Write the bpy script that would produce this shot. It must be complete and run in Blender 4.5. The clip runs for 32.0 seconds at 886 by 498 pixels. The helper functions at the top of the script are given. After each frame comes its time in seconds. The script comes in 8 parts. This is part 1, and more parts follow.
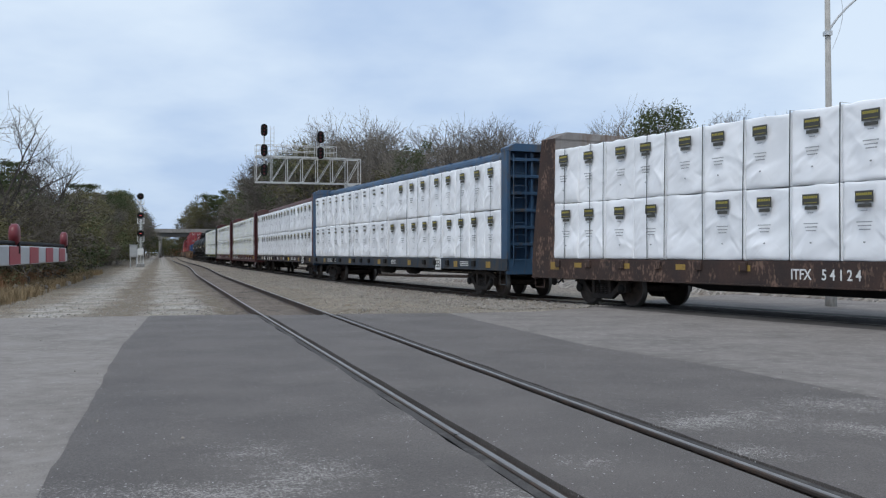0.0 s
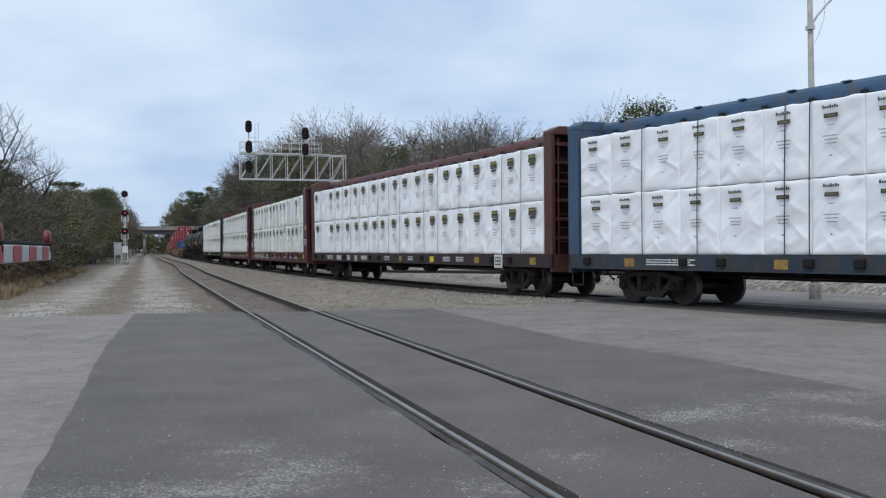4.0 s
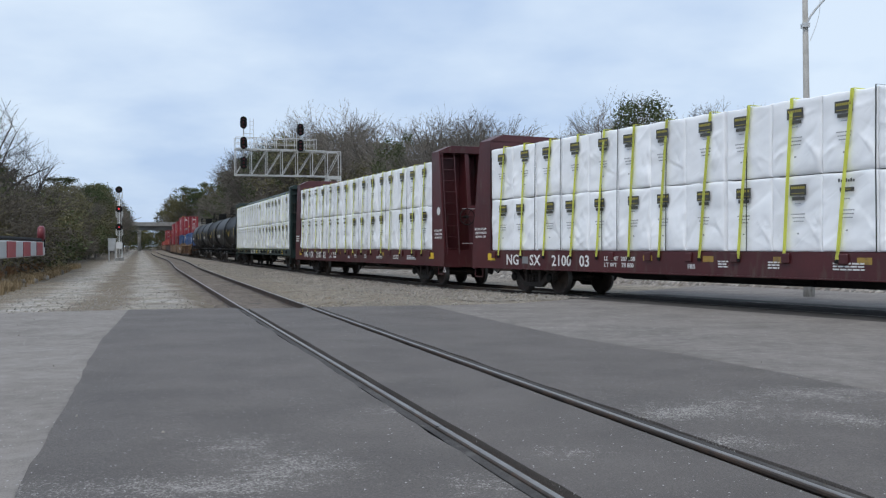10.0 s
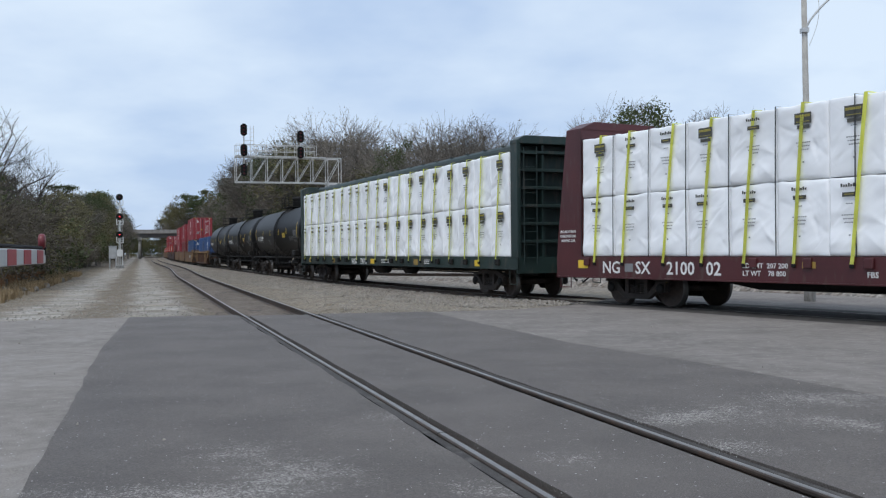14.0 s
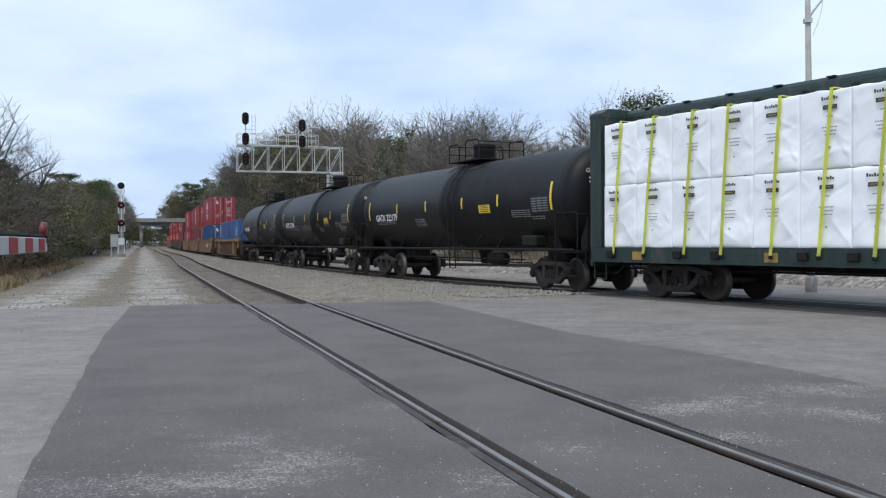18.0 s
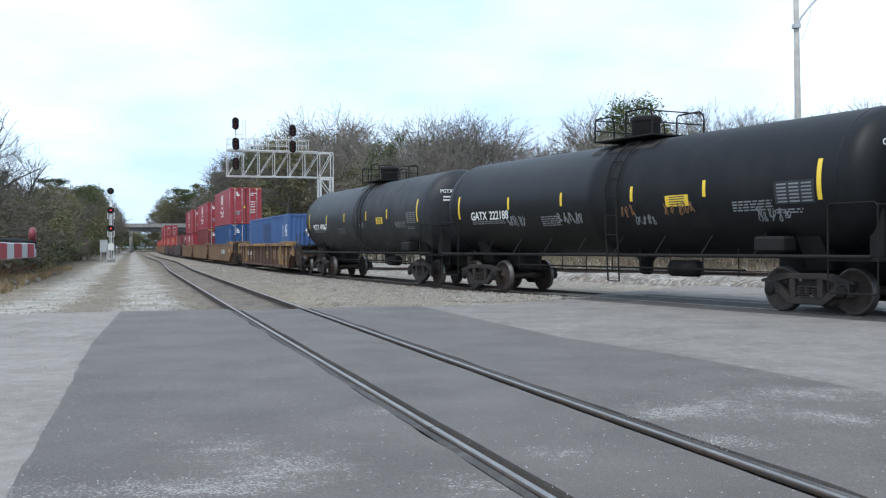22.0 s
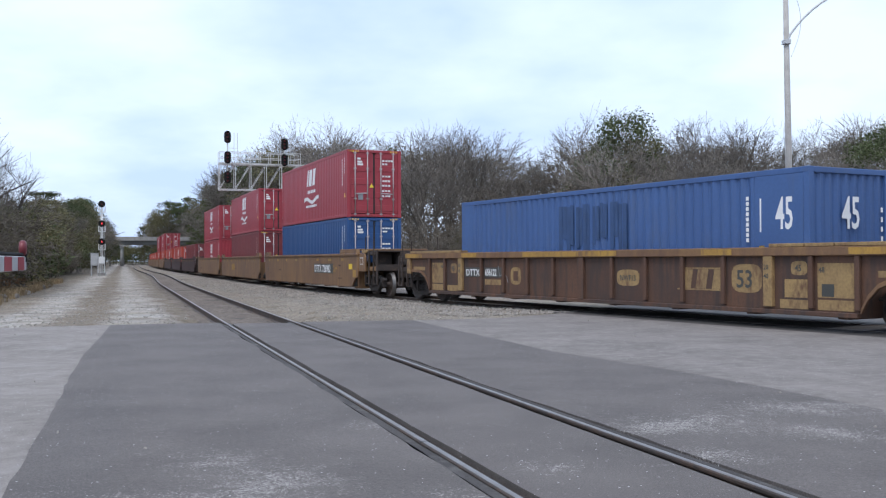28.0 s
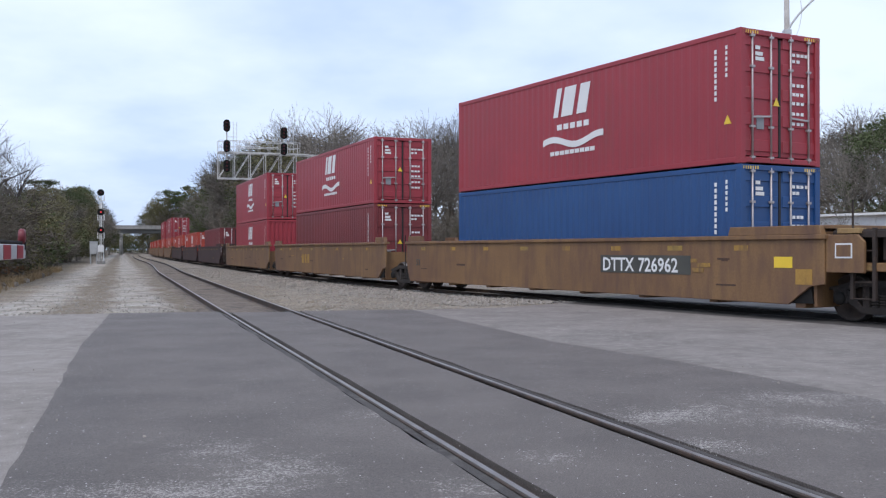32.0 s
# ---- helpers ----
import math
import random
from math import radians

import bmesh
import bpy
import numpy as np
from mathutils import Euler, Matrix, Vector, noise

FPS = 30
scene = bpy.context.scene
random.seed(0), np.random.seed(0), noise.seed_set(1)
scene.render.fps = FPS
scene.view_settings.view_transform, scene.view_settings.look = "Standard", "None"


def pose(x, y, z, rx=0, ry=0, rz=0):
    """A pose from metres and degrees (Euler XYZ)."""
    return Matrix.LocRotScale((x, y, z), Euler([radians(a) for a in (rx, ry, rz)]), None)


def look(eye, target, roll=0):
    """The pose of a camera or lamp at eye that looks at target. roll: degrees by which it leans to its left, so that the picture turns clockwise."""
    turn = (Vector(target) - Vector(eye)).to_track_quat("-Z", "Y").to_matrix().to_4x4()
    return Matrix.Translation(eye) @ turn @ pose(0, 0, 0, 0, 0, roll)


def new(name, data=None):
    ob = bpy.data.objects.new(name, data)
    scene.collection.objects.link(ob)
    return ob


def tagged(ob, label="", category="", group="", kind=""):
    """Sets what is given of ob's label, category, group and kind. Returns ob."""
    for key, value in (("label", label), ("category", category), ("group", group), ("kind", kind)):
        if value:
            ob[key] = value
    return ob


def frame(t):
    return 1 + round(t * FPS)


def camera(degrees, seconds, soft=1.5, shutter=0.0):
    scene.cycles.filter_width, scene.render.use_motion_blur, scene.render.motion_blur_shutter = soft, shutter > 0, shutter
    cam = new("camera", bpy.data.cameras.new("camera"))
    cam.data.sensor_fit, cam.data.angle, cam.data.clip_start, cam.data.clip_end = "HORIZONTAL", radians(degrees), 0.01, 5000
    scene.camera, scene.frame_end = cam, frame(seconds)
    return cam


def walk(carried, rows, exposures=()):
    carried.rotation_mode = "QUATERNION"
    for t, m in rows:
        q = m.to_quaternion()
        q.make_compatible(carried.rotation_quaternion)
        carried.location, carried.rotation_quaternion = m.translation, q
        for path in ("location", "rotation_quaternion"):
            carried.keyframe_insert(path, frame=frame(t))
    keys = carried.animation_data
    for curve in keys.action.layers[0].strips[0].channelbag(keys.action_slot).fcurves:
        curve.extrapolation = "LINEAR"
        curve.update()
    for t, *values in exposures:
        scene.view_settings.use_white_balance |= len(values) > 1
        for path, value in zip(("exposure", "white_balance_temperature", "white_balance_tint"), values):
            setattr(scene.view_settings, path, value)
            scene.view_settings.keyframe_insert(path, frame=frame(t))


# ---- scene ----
# Camera: a tripod at eye height beside the crossing, nudged about by its holder.
EYE = (0.0, 0.0, 1.392)


def aim(yaw, pitch, roll):
    """The camera's pose from its turn to the right, its tilt and its lean, in degrees."""
    a, b = radians(yaw), radians(pitch)
    ahead = Vector((math.sin(a) * math.cos(b), math.cos(a) * math.cos(b), math.sin(b)))
    return look(EYE, Vector(EYE) + ahead * 10, roll)


cam = camera(49.28, 32.0, soft=1.25)
walk(cam, [(t, aim(a, b, c)) for t, a, b, c in (
    (0, -1.195, 0.238, 0.017), (0.5, -0.814, 0.111, -0.009), (1, -0.491, -0.086, -0.070), (1.5, -0.141, -0.328, -0.020), (2, 0.314, -0.341, 0.175),
    (2.5, 0.211, -0.162, -0.231), (3, -0.077, -0.106, -0.228), (3.5, -0.286, -0.034, -0.283), (5.5, -0.361, -0.010, -0.529), (6, -0.404, -0.053, -0.552),
    (6.5, -0.367, 0.010, -0.429), (7, -0.280, 0.018, -0.493), (7.5, -0.229, -0.066, -0.463), (8, -0.183, -0.130, -0.440), (8.5, -0.022, -0.330, -0.236),
    (9, 0.000, -0.355, -0.290), (9.5, 0.039, -0.343, -0.250), (10, -0.056, -0.219, -0.228), (10.5, -0.069, -0.100, -0.311), (11, -0.027, 0.105, -0.369),
    (11.5, -0.057, 0.159, -0.553), (12, -0.138, -0.004, -0.578), (12.5, -0.307, 0.084, -0.273), (13, -0.318, 0.256, -0.199), (13.5, -0.172, 0.335, -0.396),
    (14, -0.086, 0.150, -0.471), (14.5, -0.474, -0.008, -0.357), (16.5, -0.362, -0.426, -0.435), (17, -0.271, -0.402, -0.194), (17.5, -0.079, -0.325, -0.174),
    (18, -0.175, -0.464, -0.262), (18.5, -0.363, -0.425, -0.273), (19, -0.298, -0.418, -0.232), (19.5, -0.128, -0.458, -0.184), (20, 0.057, -0.524, -0.202),
    (20.5, 0.158, -0.448, -0.277), (21, 0.370, -0.350, -0.261), (21.5, 0.508, -0.187, -0.376), (22, 0.382, -0.179, -0.355), (22.5, 0.380, -0.208, -0.285),
    (23, 0.484, -0.255, -0.234), (23.5, 0.418, -0.123, -0.253), (24, 0.490, -0.110, -0.348), (24.5, 0.525, -0.071, -0.365), (25, 0.652, 0.030, -0.354),
    (25.5, 1.068, 0.150, -0.086), (27.5, 1.035, 0.514, -0.215), (28, 0.875, 0.645, -0.245), (28.5, 0.692, 0.974, -0.249), (29, 0.590, 1.129, -0.210),
    (29.5, 0.696, 1.126, -0.235), (30, 0.602, 1.117, -0.380), (30.5, 0.431, 0.767, -0.161), (31, 0.163, 0.425, 0.014), (31.5, 0.453, 0.268, 0.062),
    (32, 0.921, 0.026, -0.061),
)], [(0, 0.04, 6500, 10), (14, 0.07, 6500, 10), (17, 0.08, 6500, 10), (19, 0.53, 6400, 10), (21, .69, 6300, 7), (25.5, .70, 6300, 8), (28, 0.47, 6300, 14), (32, 0.35, 6400, 16)])

# The main line: a centreline of slowly changing curvature, and the train's way along it.
BEND_AT = (-60, 0, 20, 40, 60, 90, 130, 180, 260, 330, 352, 700)
BEND = (0.00373, 0.00399, 0.00598, 0.00276, 0.00053, 0.00012, 0.00018, 0.00019, 0.00010, 0.00007, -0.0013, -0.0013)
LINE_X, LINE_Y, LINE_TURN = 11.378, 14.843, -0.5497
SPEED_AT = (0, 5, 10, 16, 21, 26.5, 32)
SPEED = (6.865, 7.090, 6.763, 6.800, 6.550, 6.154, 5.473)
RUN_S = np.arange(-300.0, 700.0, 1.0)
RUN_K = np.interp(RUN_S, BEND_AT, BEND)
RUN_A = np.cumsum(RUN_K) - RUN_K / 2
RUN_A += LINE_TURN - np.interp(0, RUN_S, RUN_A)
RUN_X, RUN_Y = np.cumsum(np.sin(RUN_A)), np.cumsum(np.cos(RUN_A))
RUN_X += LINE_X - np.interp(0, RUN_S, RUN_X)
RUN_Y += LINE_Y - np.interp(0, RUN_S, RUN_Y)
RUN_T = np.linspace(0, 32, 641)
RUN_V = np.interp(RUN_T, SPEED_AT, SPEED)
RUN_D = np.concatenate([[0], np.cumsum((RUN_V[1:] + RUN_V[:-1]) / 2) * 0.05])


def line(s, off=0.0):
    """x, y and turn of the main line at s metres; off: metres to the right, away from the camera."""
    x, y, a = np.interp(s, RUN_S, RUN_X), np.interp(s, RUN_S, RUN_Y), np.interp(s, RUN_S, RUN_A)
    return x + off * np.cos(a), y - off * np.sin(a), a


def gone(t):
    """How far the train has run at t seconds."""
    return float(np.interp(t, RUN_T, RUN_D))


def on_line(s, half, z=0.0):
    """The pose of a vehicle with its middle at s and its trucks half metres before and behind; its x points the way it runs."""
    x1, y1, _ = line(s - half)
    x2, y2, _ = line(s + half)
    xm, ym, _ = line(s)
    xm, ym = (x1 + x2) * 0.2 + xm * 0.6, (y1 + y2) * 0.2 + ym * 0.6  # the body sits a little out of the chord
    return Matrix.Translation((xm, ym, z)) @ Matrix.Rotation(math.atan2(y1 - y2, x1 - x2), 4, "Z")


RIDES = []  # every thing that rides on the train: (thing, s at the start, half spacing, its pose on the vehicle)
SPINS = []  # every wheelset: (part, its place on its truck)

# Light: a bright overcast sky, thinner cloud low in the north, and a weak wide sun behind it.
world = bpy.data.worlds.new("overcast_sky")
scene.world = world
world.use_nodes = True
wn, wl = world.node_tree.nodes, world.node_tree.links
wn.clear()
w_out, w_bg = wn.new("ShaderNodeOutputWorld"), wn.new("ShaderNodeBackground")
w_sky = wn.new("ShaderNodeTexSky")
w_sky.sky_type, w_sky.sun_disc = "NISHITA", False
w_sky.sun_elevation, w_sky.sun_rotation = radians(58), radians(203)
w_dim = wn.new("ShaderNodeVectorMath")
w_dim.operation = "SCALE"
w_dim.inputs["Scale"].default_value = 0.09
wl.new(w_sky.outputs[0], w_dim.inputs[0])
w_co = wn.new("ShaderNodeTexCoord")
w_sep, w_div, w_add = wn.new("ShaderNodeSeparateXYZ"), wn.new("ShaderNodeVectorMath"), wn.new("ShaderNodeMath")
wl.new(w_co.outputs["Generated"], w_sep.inputs[0])
w_add.operation, w_add.inputs[1].default_value = "ADD", 0.25
w_abs = wn.new("ShaderNodeMath")
w_abs.operation = "ABSOLUTE"
wl.new(w_sep.outputs["Z"], w_abs.inputs[0])
wl.new(w_abs.outputs[0], w_add.inputs[0])
w_div.operation = "DIVIDE"
wl.new(w_co.outputs["Generated"], w_div.inputs[0])
w_comb = wn.new("ShaderNodeCombineXYZ")
for i in range(3):
    wl.new(w_add.outputs[0], w_comb.inputs[i])
wl.new(w_comb.outputs[0], w_div.inputs[1])
w_noise = wn.new("ShaderNodeTexNoise")
w_noise.inputs["Scale"].default_value, w_noise.inputs["Detail"].default_value, w_noise.inputs["Roughness"].default_value = 1.5, 5, 0.5
wl.new(w_div.outputs[0], w_noise.inputs["Vector"])
w_ramp = wn.new("ShaderNodeValToRGB")
w_ramp.color_ramp.elements[0].position, w_ramp.color_ramp.elements[0].color = 0.33, (0.465, 0.61, 0.85, 1)
w_ramp.color_ramp.elements[1].position, w_ramp.color_ramp.elements[1].color = 0.64, (0.725, 0.85, 1.0, 1)
wl.new(w_noise.outputs["Fac"], w_ramp.inputs[0])
w_mix = wn.new("ShaderNodeMix")
w_mix.data_type = "RGBA"
w_mix.inputs["Factor"].default_value = 0.9
wl.new(w_dim.outputs[0], w_mix.inputs["A"])
wl.new(w_ramp.outputs[0], w_mix.inputs["B"])
wl.new(w_mix.outputs["Result"], w_bg.inputs["Color"])
w_bg.inputs["Strength"].default_value = 1.0
wl.new(w_bg.outputs[0], w_out.inputs[0])

sun = new("sun", bpy.data.lights.new("sun", "SUN"))
sun.data.energy, sun.data.angle, sun.data.color = 1.55, radians(25), (1.0, 0.97, 0.93)
sun.matrix_world = look((0, 0, 50), (12, 28, 0))

# ---- materials ----
def mat(name, c1, c2=None, rough=0.6, metal=0.0, scale=1.0, fine=40.0, grain=0.25, bump=0.15, dirt=None, dirt_at=0.58, dirt_soft=0.08,
        dirt_scale=2.0, streak=1.0, rand=0.0, glow=0.0, bump_far=0.02, spots=(), chips=None, gloss=0.5):
    """Paint, stone or metal: two tones at a coarse scale, fine grain, patches of dirt that may run in streaks, and relief."""
    m = bpy.data.materials.new(name)
    m.use_nodes = True
    n, l = m.node_tree.nodes, m.node_tree.links
    b = n["Principled BSDF"]
    b.inputs["Roughness"].default_value, b.inputs["Metallic"].default_value = rough, metal
    b.inputs["Specular IOR Level"].default_value = gloss
    co = n.new("ShaderNodeTexCoord")

    def tex(size, detail=4, squeeze=1.0):
        t, mp = n.new("ShaderNodeTexNoise"), n.new("ShaderNodeMapping")
        mp.inputs["Scale"].default_value = (1, 1, 1 / squeeze)
        t.inputs["Scale"].default_value, t.inputs["Detail"].default_value = size, detail
        l.new(co.outputs["Object"], mp.inputs["Vector"])
        l.new(mp.outputs[0], t.inputs["Vector"])
        return t.outputs["Fac"]

    def ramp(fac, lo, hi, a=(0, 0, 0), c=(1, 1, 1)):
        r = n.new("ShaderNodeValToRGB")
        e = r.color_ramp.elements
        e[0].position, e[0].color, e[1].position, e[1].color = lo, (*a, 1), hi, (*c, 1)
        l.new(fac, r.inputs[0])
        return r.outputs[0]

    def mix(fac, a, c, mode="MIX"):
        x = n.new("ShaderNodeMix")
        x.data_type, x.blend_type = "RGBA", mode
        for key, v in (("Factor", fac), ("A", a), ("B", c)):
            k = x.inputs[key] if key == "Factor" else [i for i in x.inputs if i.name == key and i.type == "RGBA"][0]
            if isinstance(v, (int, float)):
                k.default_value = v
            elif isinstance(v, tuple):
                k.default_value = (*v, 1)
            else:
                l.new(v, k)
        return x.outputs[2]

    c2 = c2 or tuple(v * 0.75 for v in c1)
    col = ramp(tex(scale), 0.35, 0.65, c1, c2)
    fine_n = tex(fine, 3)
    if grain:
        col = mix(grain, col, ramp(fine_n, 0.25, 0.75, (0.25, 0.25, 0.25), (1, 1, 1)), "MULTIPLY")
    if dirt:
        d = mix(0.5, tex(dirt_scale, 6, streak), tex(dirt_scale * 5, 4, streak))
        if spots:  # scuffs break up into flecks
            d = mix(0.68, d, mix(0.5, tex(48.0, 2), tex(120.0, 2)))
        for sx, sy, sr in spots:
            dist, mr, ad = n.new("ShaderNodeVectorMath"), n.new("ShaderNodeMapRange"), n.new("ShaderNodeMath")
            dist.operation, ad.operation = "DISTANCE", "ADD"
            dist.inputs[1].default_value = (sx, sy, 0)
            l.new(co.outputs["Object"], dist.inputs[0])
            l.new(dist.outputs["Value"], mr.inputs["Value"])
            mr.inputs["From Min"].default_value, mr.inputs["From Max"].default_value = sr, 0.0
            mr.inputs["To Min"].default_value, mr.inputs["To Max"].default_value = 0.0, 0.092
            l.new(d, ad.inputs[0])
            l.new(mr.outputs[0], ad.inputs[1])
            d = ad.outputs[0]
        col = mix(ramp(d, dirt_at - dirt_soft, dirt_at + dirt_soft), col, dirt)
    if chips:
        v = n.new("ShaderNodeTexVoronoi")
        v.inputs["Scale"].default_value = chips[0]
        l.new(co.outputs["Object"], v.inputs["Vector"])
        sp = n.new("ShaderNodeSeparateColor")
        l.new(v.outputs["Color"], sp.inputs[0])
        near, rare, both = n.new("ShaderNodeMath"), n.new("ShaderNodeMath"), n.new("ShaderNodeMath")
        near.operation, rare.operation, both.operation = "LESS_THAN", "GREATER_THAN", "MULTIPLY"
        near.inputs[1].default_value, rare.inputs[1].default_value = 0.32, chips[1]
        l.new(v.outputs["Distance"], near.inputs[0])
        l.new(sp.outputs[0], rare.inputs[0])
        l.new(near.outputs[0], both.inputs[0])
        l.new(rare.outputs[0], both.inputs[1])
        col = mix(both.outputs[0], col, chips[2])
    if rand:
        oi, hs = n.new("ShaderNodeObjectInfo"), n.new("ShaderNodeHueSaturation")
        mr = n.new("ShaderNodeMapRange")
        mr.inputs["To Min"].default_value, mr.inputs["To Max"].default_value = 1 - rand, 1 + rand
        l.new(oi.outputs["Random"], mr.inputs[0])
        l.new(mr.outputs[0], hs.inputs["Value"])
        l.new(col, hs.inputs["Color"])
        col = hs.outputs[0]
    l.new(col, b.inputs["Base Color"])
    if bump:
        bp = n.new("ShaderNodeBump")
        bp.inputs["Strength"].default_value, bp.inputs["Distance"].default_value = bump, bump_far
        l.new(fine_n, bp.inputs["Height"])
        l.new(bp.outputs[0], b.inputs["Normal"])
    if glow:
        b.inputs["Emission Color"].default_value = (*c1, 1)
        b.inputs["Emission Strength"].default_value = glow
    return m


def wrap_mat():
    """White plastic sheet, creased in long slanting folds."""
    m = mat("white_wrap", (0.945, 0.95, 0.955), (0.90, 0.91, 0.92), 0.42, scale=0.7, fine=5, grain=0.05, bump=0, rand=0.04)
    n, l = m.node_tree.nodes, m.node_tree.links
    co, oi, ad = n.new("ShaderNodeTexCoord"), n.new("ShaderNodeObjectInfo"), n.new("ShaderNodeVectorMath")
    l.new(co.outputs["Object"], ad.inputs[0])
    sc = n.new("ShaderNodeVectorMath")
    sc.operation = "SCALE"
    sc.inputs[0].default_value = (37, 11, 23)
    l.new(oi.outputs["Random"], sc.inputs["Scale"])
    l.new(sc.outputs[0], ad.inputs[1])
    last = None
    for turn, size, sharp, far in ((40, (0.55, 1, 2.6), True, 0.10), (-48, (0.5, 1, 3.2), True, 0.07), (24, (0.8, 1, 1.6), False, 0.20)):
        tilt, mp, t, bp = n.new("ShaderNodeMapping"), n.new("ShaderNodeMapping"), n.new("ShaderNodeTexNoise"), n.new("ShaderNodeBump")
        tilt.inputs["Rotation"].default_value, mp.inputs["Scale"].default_value = (0, radians(turn), 0), size
        t.inputs["Scale"].default_value, t.inputs["Detail"].default_value = 1.1, 1.5
        bp.inputs["Strength"].default_value, bp.inputs["Distance"].default_value = 0.22 if sharp else 0.5, far
        l.new(ad.outputs[0], tilt.inputs["Vector"])
        l.new(tilt.outputs[0], mp.inputs["Vector"])
        l.new(mp.outputs[0], t.inputs["Vector"])
        out = t.outputs["Fac"]
        if sharp:  # creases where the folds turn over
            sub, ab, mr = n.new("ShaderNodeMath"), n.new("ShaderNodeMath"), n.new("ShaderNodeMapRange")
            sub.operation, ab.operation = "SUBTRACT", "ABSOLUTE"
            sub.inputs[1].default_value = 0.5
            mr.inputs["From Max"].default_value = 0.05
            l.new(out, sub.inputs[0])
            l.new(sub.outputs[0], ab.inputs[0])
            l.new(ab.outputs[0], mr.inputs["Value"])
            mk, mm, mx = n.new("ShaderNodeTexNoise"), n.new("ShaderNodeMapRange"), n.new("ShaderNodeMath")
            mk.inputs["Scale"].default_value = 1.3
            mm.inputs["From Min"].default_value, mm.inputs["From Max"].default_value = 0.63, 0.54
            mx.operation = "MAXIMUM"
            l.new(tilt.outputs[0], mk.inputs["Vector"])
            l.new(mk.outputs["Fac"], mm.inputs["Value"])
            l.new(mr.outputs[0], mx.inputs[0])
            l.new(mm.outputs[0], mx.inputs[1])
            out = mx.outputs[0]
            bp.inputs["Distance"].default_value = far * 0.10
        l.new(out, bp.inputs["Height"])
        if last:
            l.new(last.outputs[0], bp.inputs["Normal"])
        last = bp
    l.new(last.outputs[0], n["Principled BSDF"].inputs["Normal"])
    return m


def gravel_mat(name, tones, size=22.0, rel=0.6, path=False):
    """Loose stones, each with its own tone, over sandy fines."""
    m = mat(name, tones[0], tones[1], 0.95, scale=0.35, fine=60, grain=0.35, bump=0, dirt=tones[2], dirt_at=0.53, dirt_soft=0.10, dirt_scale=0.7)
    n, l = m.node_tree.nodes, m.node_tree.links
    b = n["Principled BSDF"]
    co, v = n.new("ShaderNodeTexCoord"), n.new("ShaderNodeTexVoronoi")
    v.inputs["Scale"].default_value = size
    l.new(co.outputs["Object"], v.inputs["Vector"])
    src = b.inputs["Base Color"].links[0].from_socket
    hs, sep, mr = n.new("ShaderNodeHueSaturation"), n.new("ShaderNodeSeparateColor"), n.new("ShaderNodeMapRange")
    mr.inputs["To Min"].default_value, mr.inputs["To Max"].default_value = 0.55, 1.5
    l.new(v.outputs["Color"], sep.inputs[0])
    l.new(sep.outputs[0], mr.inputs[0])
    l.new(mr.outputs[0], hs.inputs["Value"])
    if path:  # a pale driven track along the siding, brown soil and dead grass off the wheels
        dot, wob, ad, mp, rp, mx = (n.new(k) for k in ("ShaderNodeVectorMath", "ShaderNodeTexNoise", "ShaderNodeMath", "ShaderNodeMapRange", "ShaderNodeValToRGB", "ShaderNodeMix"))
        dot.operation, ad.operation = "DOT_PRODUCT", "MULTIPLY_ADD"
        dot.inputs[1].default_value = (0.9538, 0.3004, 0)
        wob.inputs["Scale"].default_value, wob.inputs["Detail"].default_value = 0.3, 4
        l.new(co.outputs["Object"], dot.inputs[0])
        l.new(co.outputs["Object"], wob.inputs["Vector"])
        l.new(wob.outputs["Fac"], ad.inputs[0])
        ad.inputs[1].default_value = 2.0
        l.new(dot.outputs["Value"], ad.inputs[2])
        mp.inputs["From Min"].default_value, mp.inputs["From Max"].default_value = -9.0 + 3.96, 6.0 + 3.96
        l.new(ad.outputs[0], mp.inputs["Value"])
        e = rp.color_ramp.elements
        e[0].position, e[0].color = 0.0, (0.40, 0.34, 0.25, 1)
        e[1].position, e[1].color = 1.0, (0.86, 0.80, 0.70, 1)
        for at, c in ((0.10, (0.52, 0.44, 0.32)), (0.17, (0.72, 0.64, 0.53)), (0.215, (1.14, 1.12, 1.09)), (0.285, (1.16, 1.14, 1.10)), (0.315, (0.60, 0.52, 0.42)), (0.365, (0.58, 0.50, 0.40)),
                      (0.40, (1.12, 1.10, 1.06)), (0.465, (1.06, 1.03, 0.99)), (0.51, (0.50, 0.43, 0.34)), (0.60, (0.66, 0.58, 0.48))):
            q = e.new(at)
            q.color = (*c, 1)
        l.new(mp.outputs[0], rp.inputs[0])
        mx.data_type, mx.blend_type = "RGBA", "MULTIPLY"
        mx.inputs["Factor"].default_value = 1.0
        l.new(src, mx.inputs[6])
        l.new(rp.outputs[0], mx.inputs[7])
        pn, pr, pm = n.new("ShaderNodeTexNoise"), n.new("ShaderNodeValToRGB"), n.new("ShaderNodeMix")
        pn.inputs["Scale"].default_value, pn.inputs["Detail"].default_value, pn.inputs["Roughness"].default_value = 0.8, 8, 0.65
        l.new(co.outputs["Object"], pn.inputs["Vector"])
        pr.color_ramp.elements[0].position, pr.color_ramp.elements[1].position = 0.49, 0.60
        pr.color_ramp.elements[1].color = (0.75, 0.75, 0.75, 1)
        l.new(pn.outputs["Fac"], pr.inputs[0])
        pm.data_type = "RGBA"
        l.new(pr.outputs[0], pm.inputs["Factor"])
        l.new(mx.outputs[2], pm.inputs[6])
        pm.inputs[7].default_value = (0.16, 0.135, 0.10, 1)
        src = pm.outputs[2]
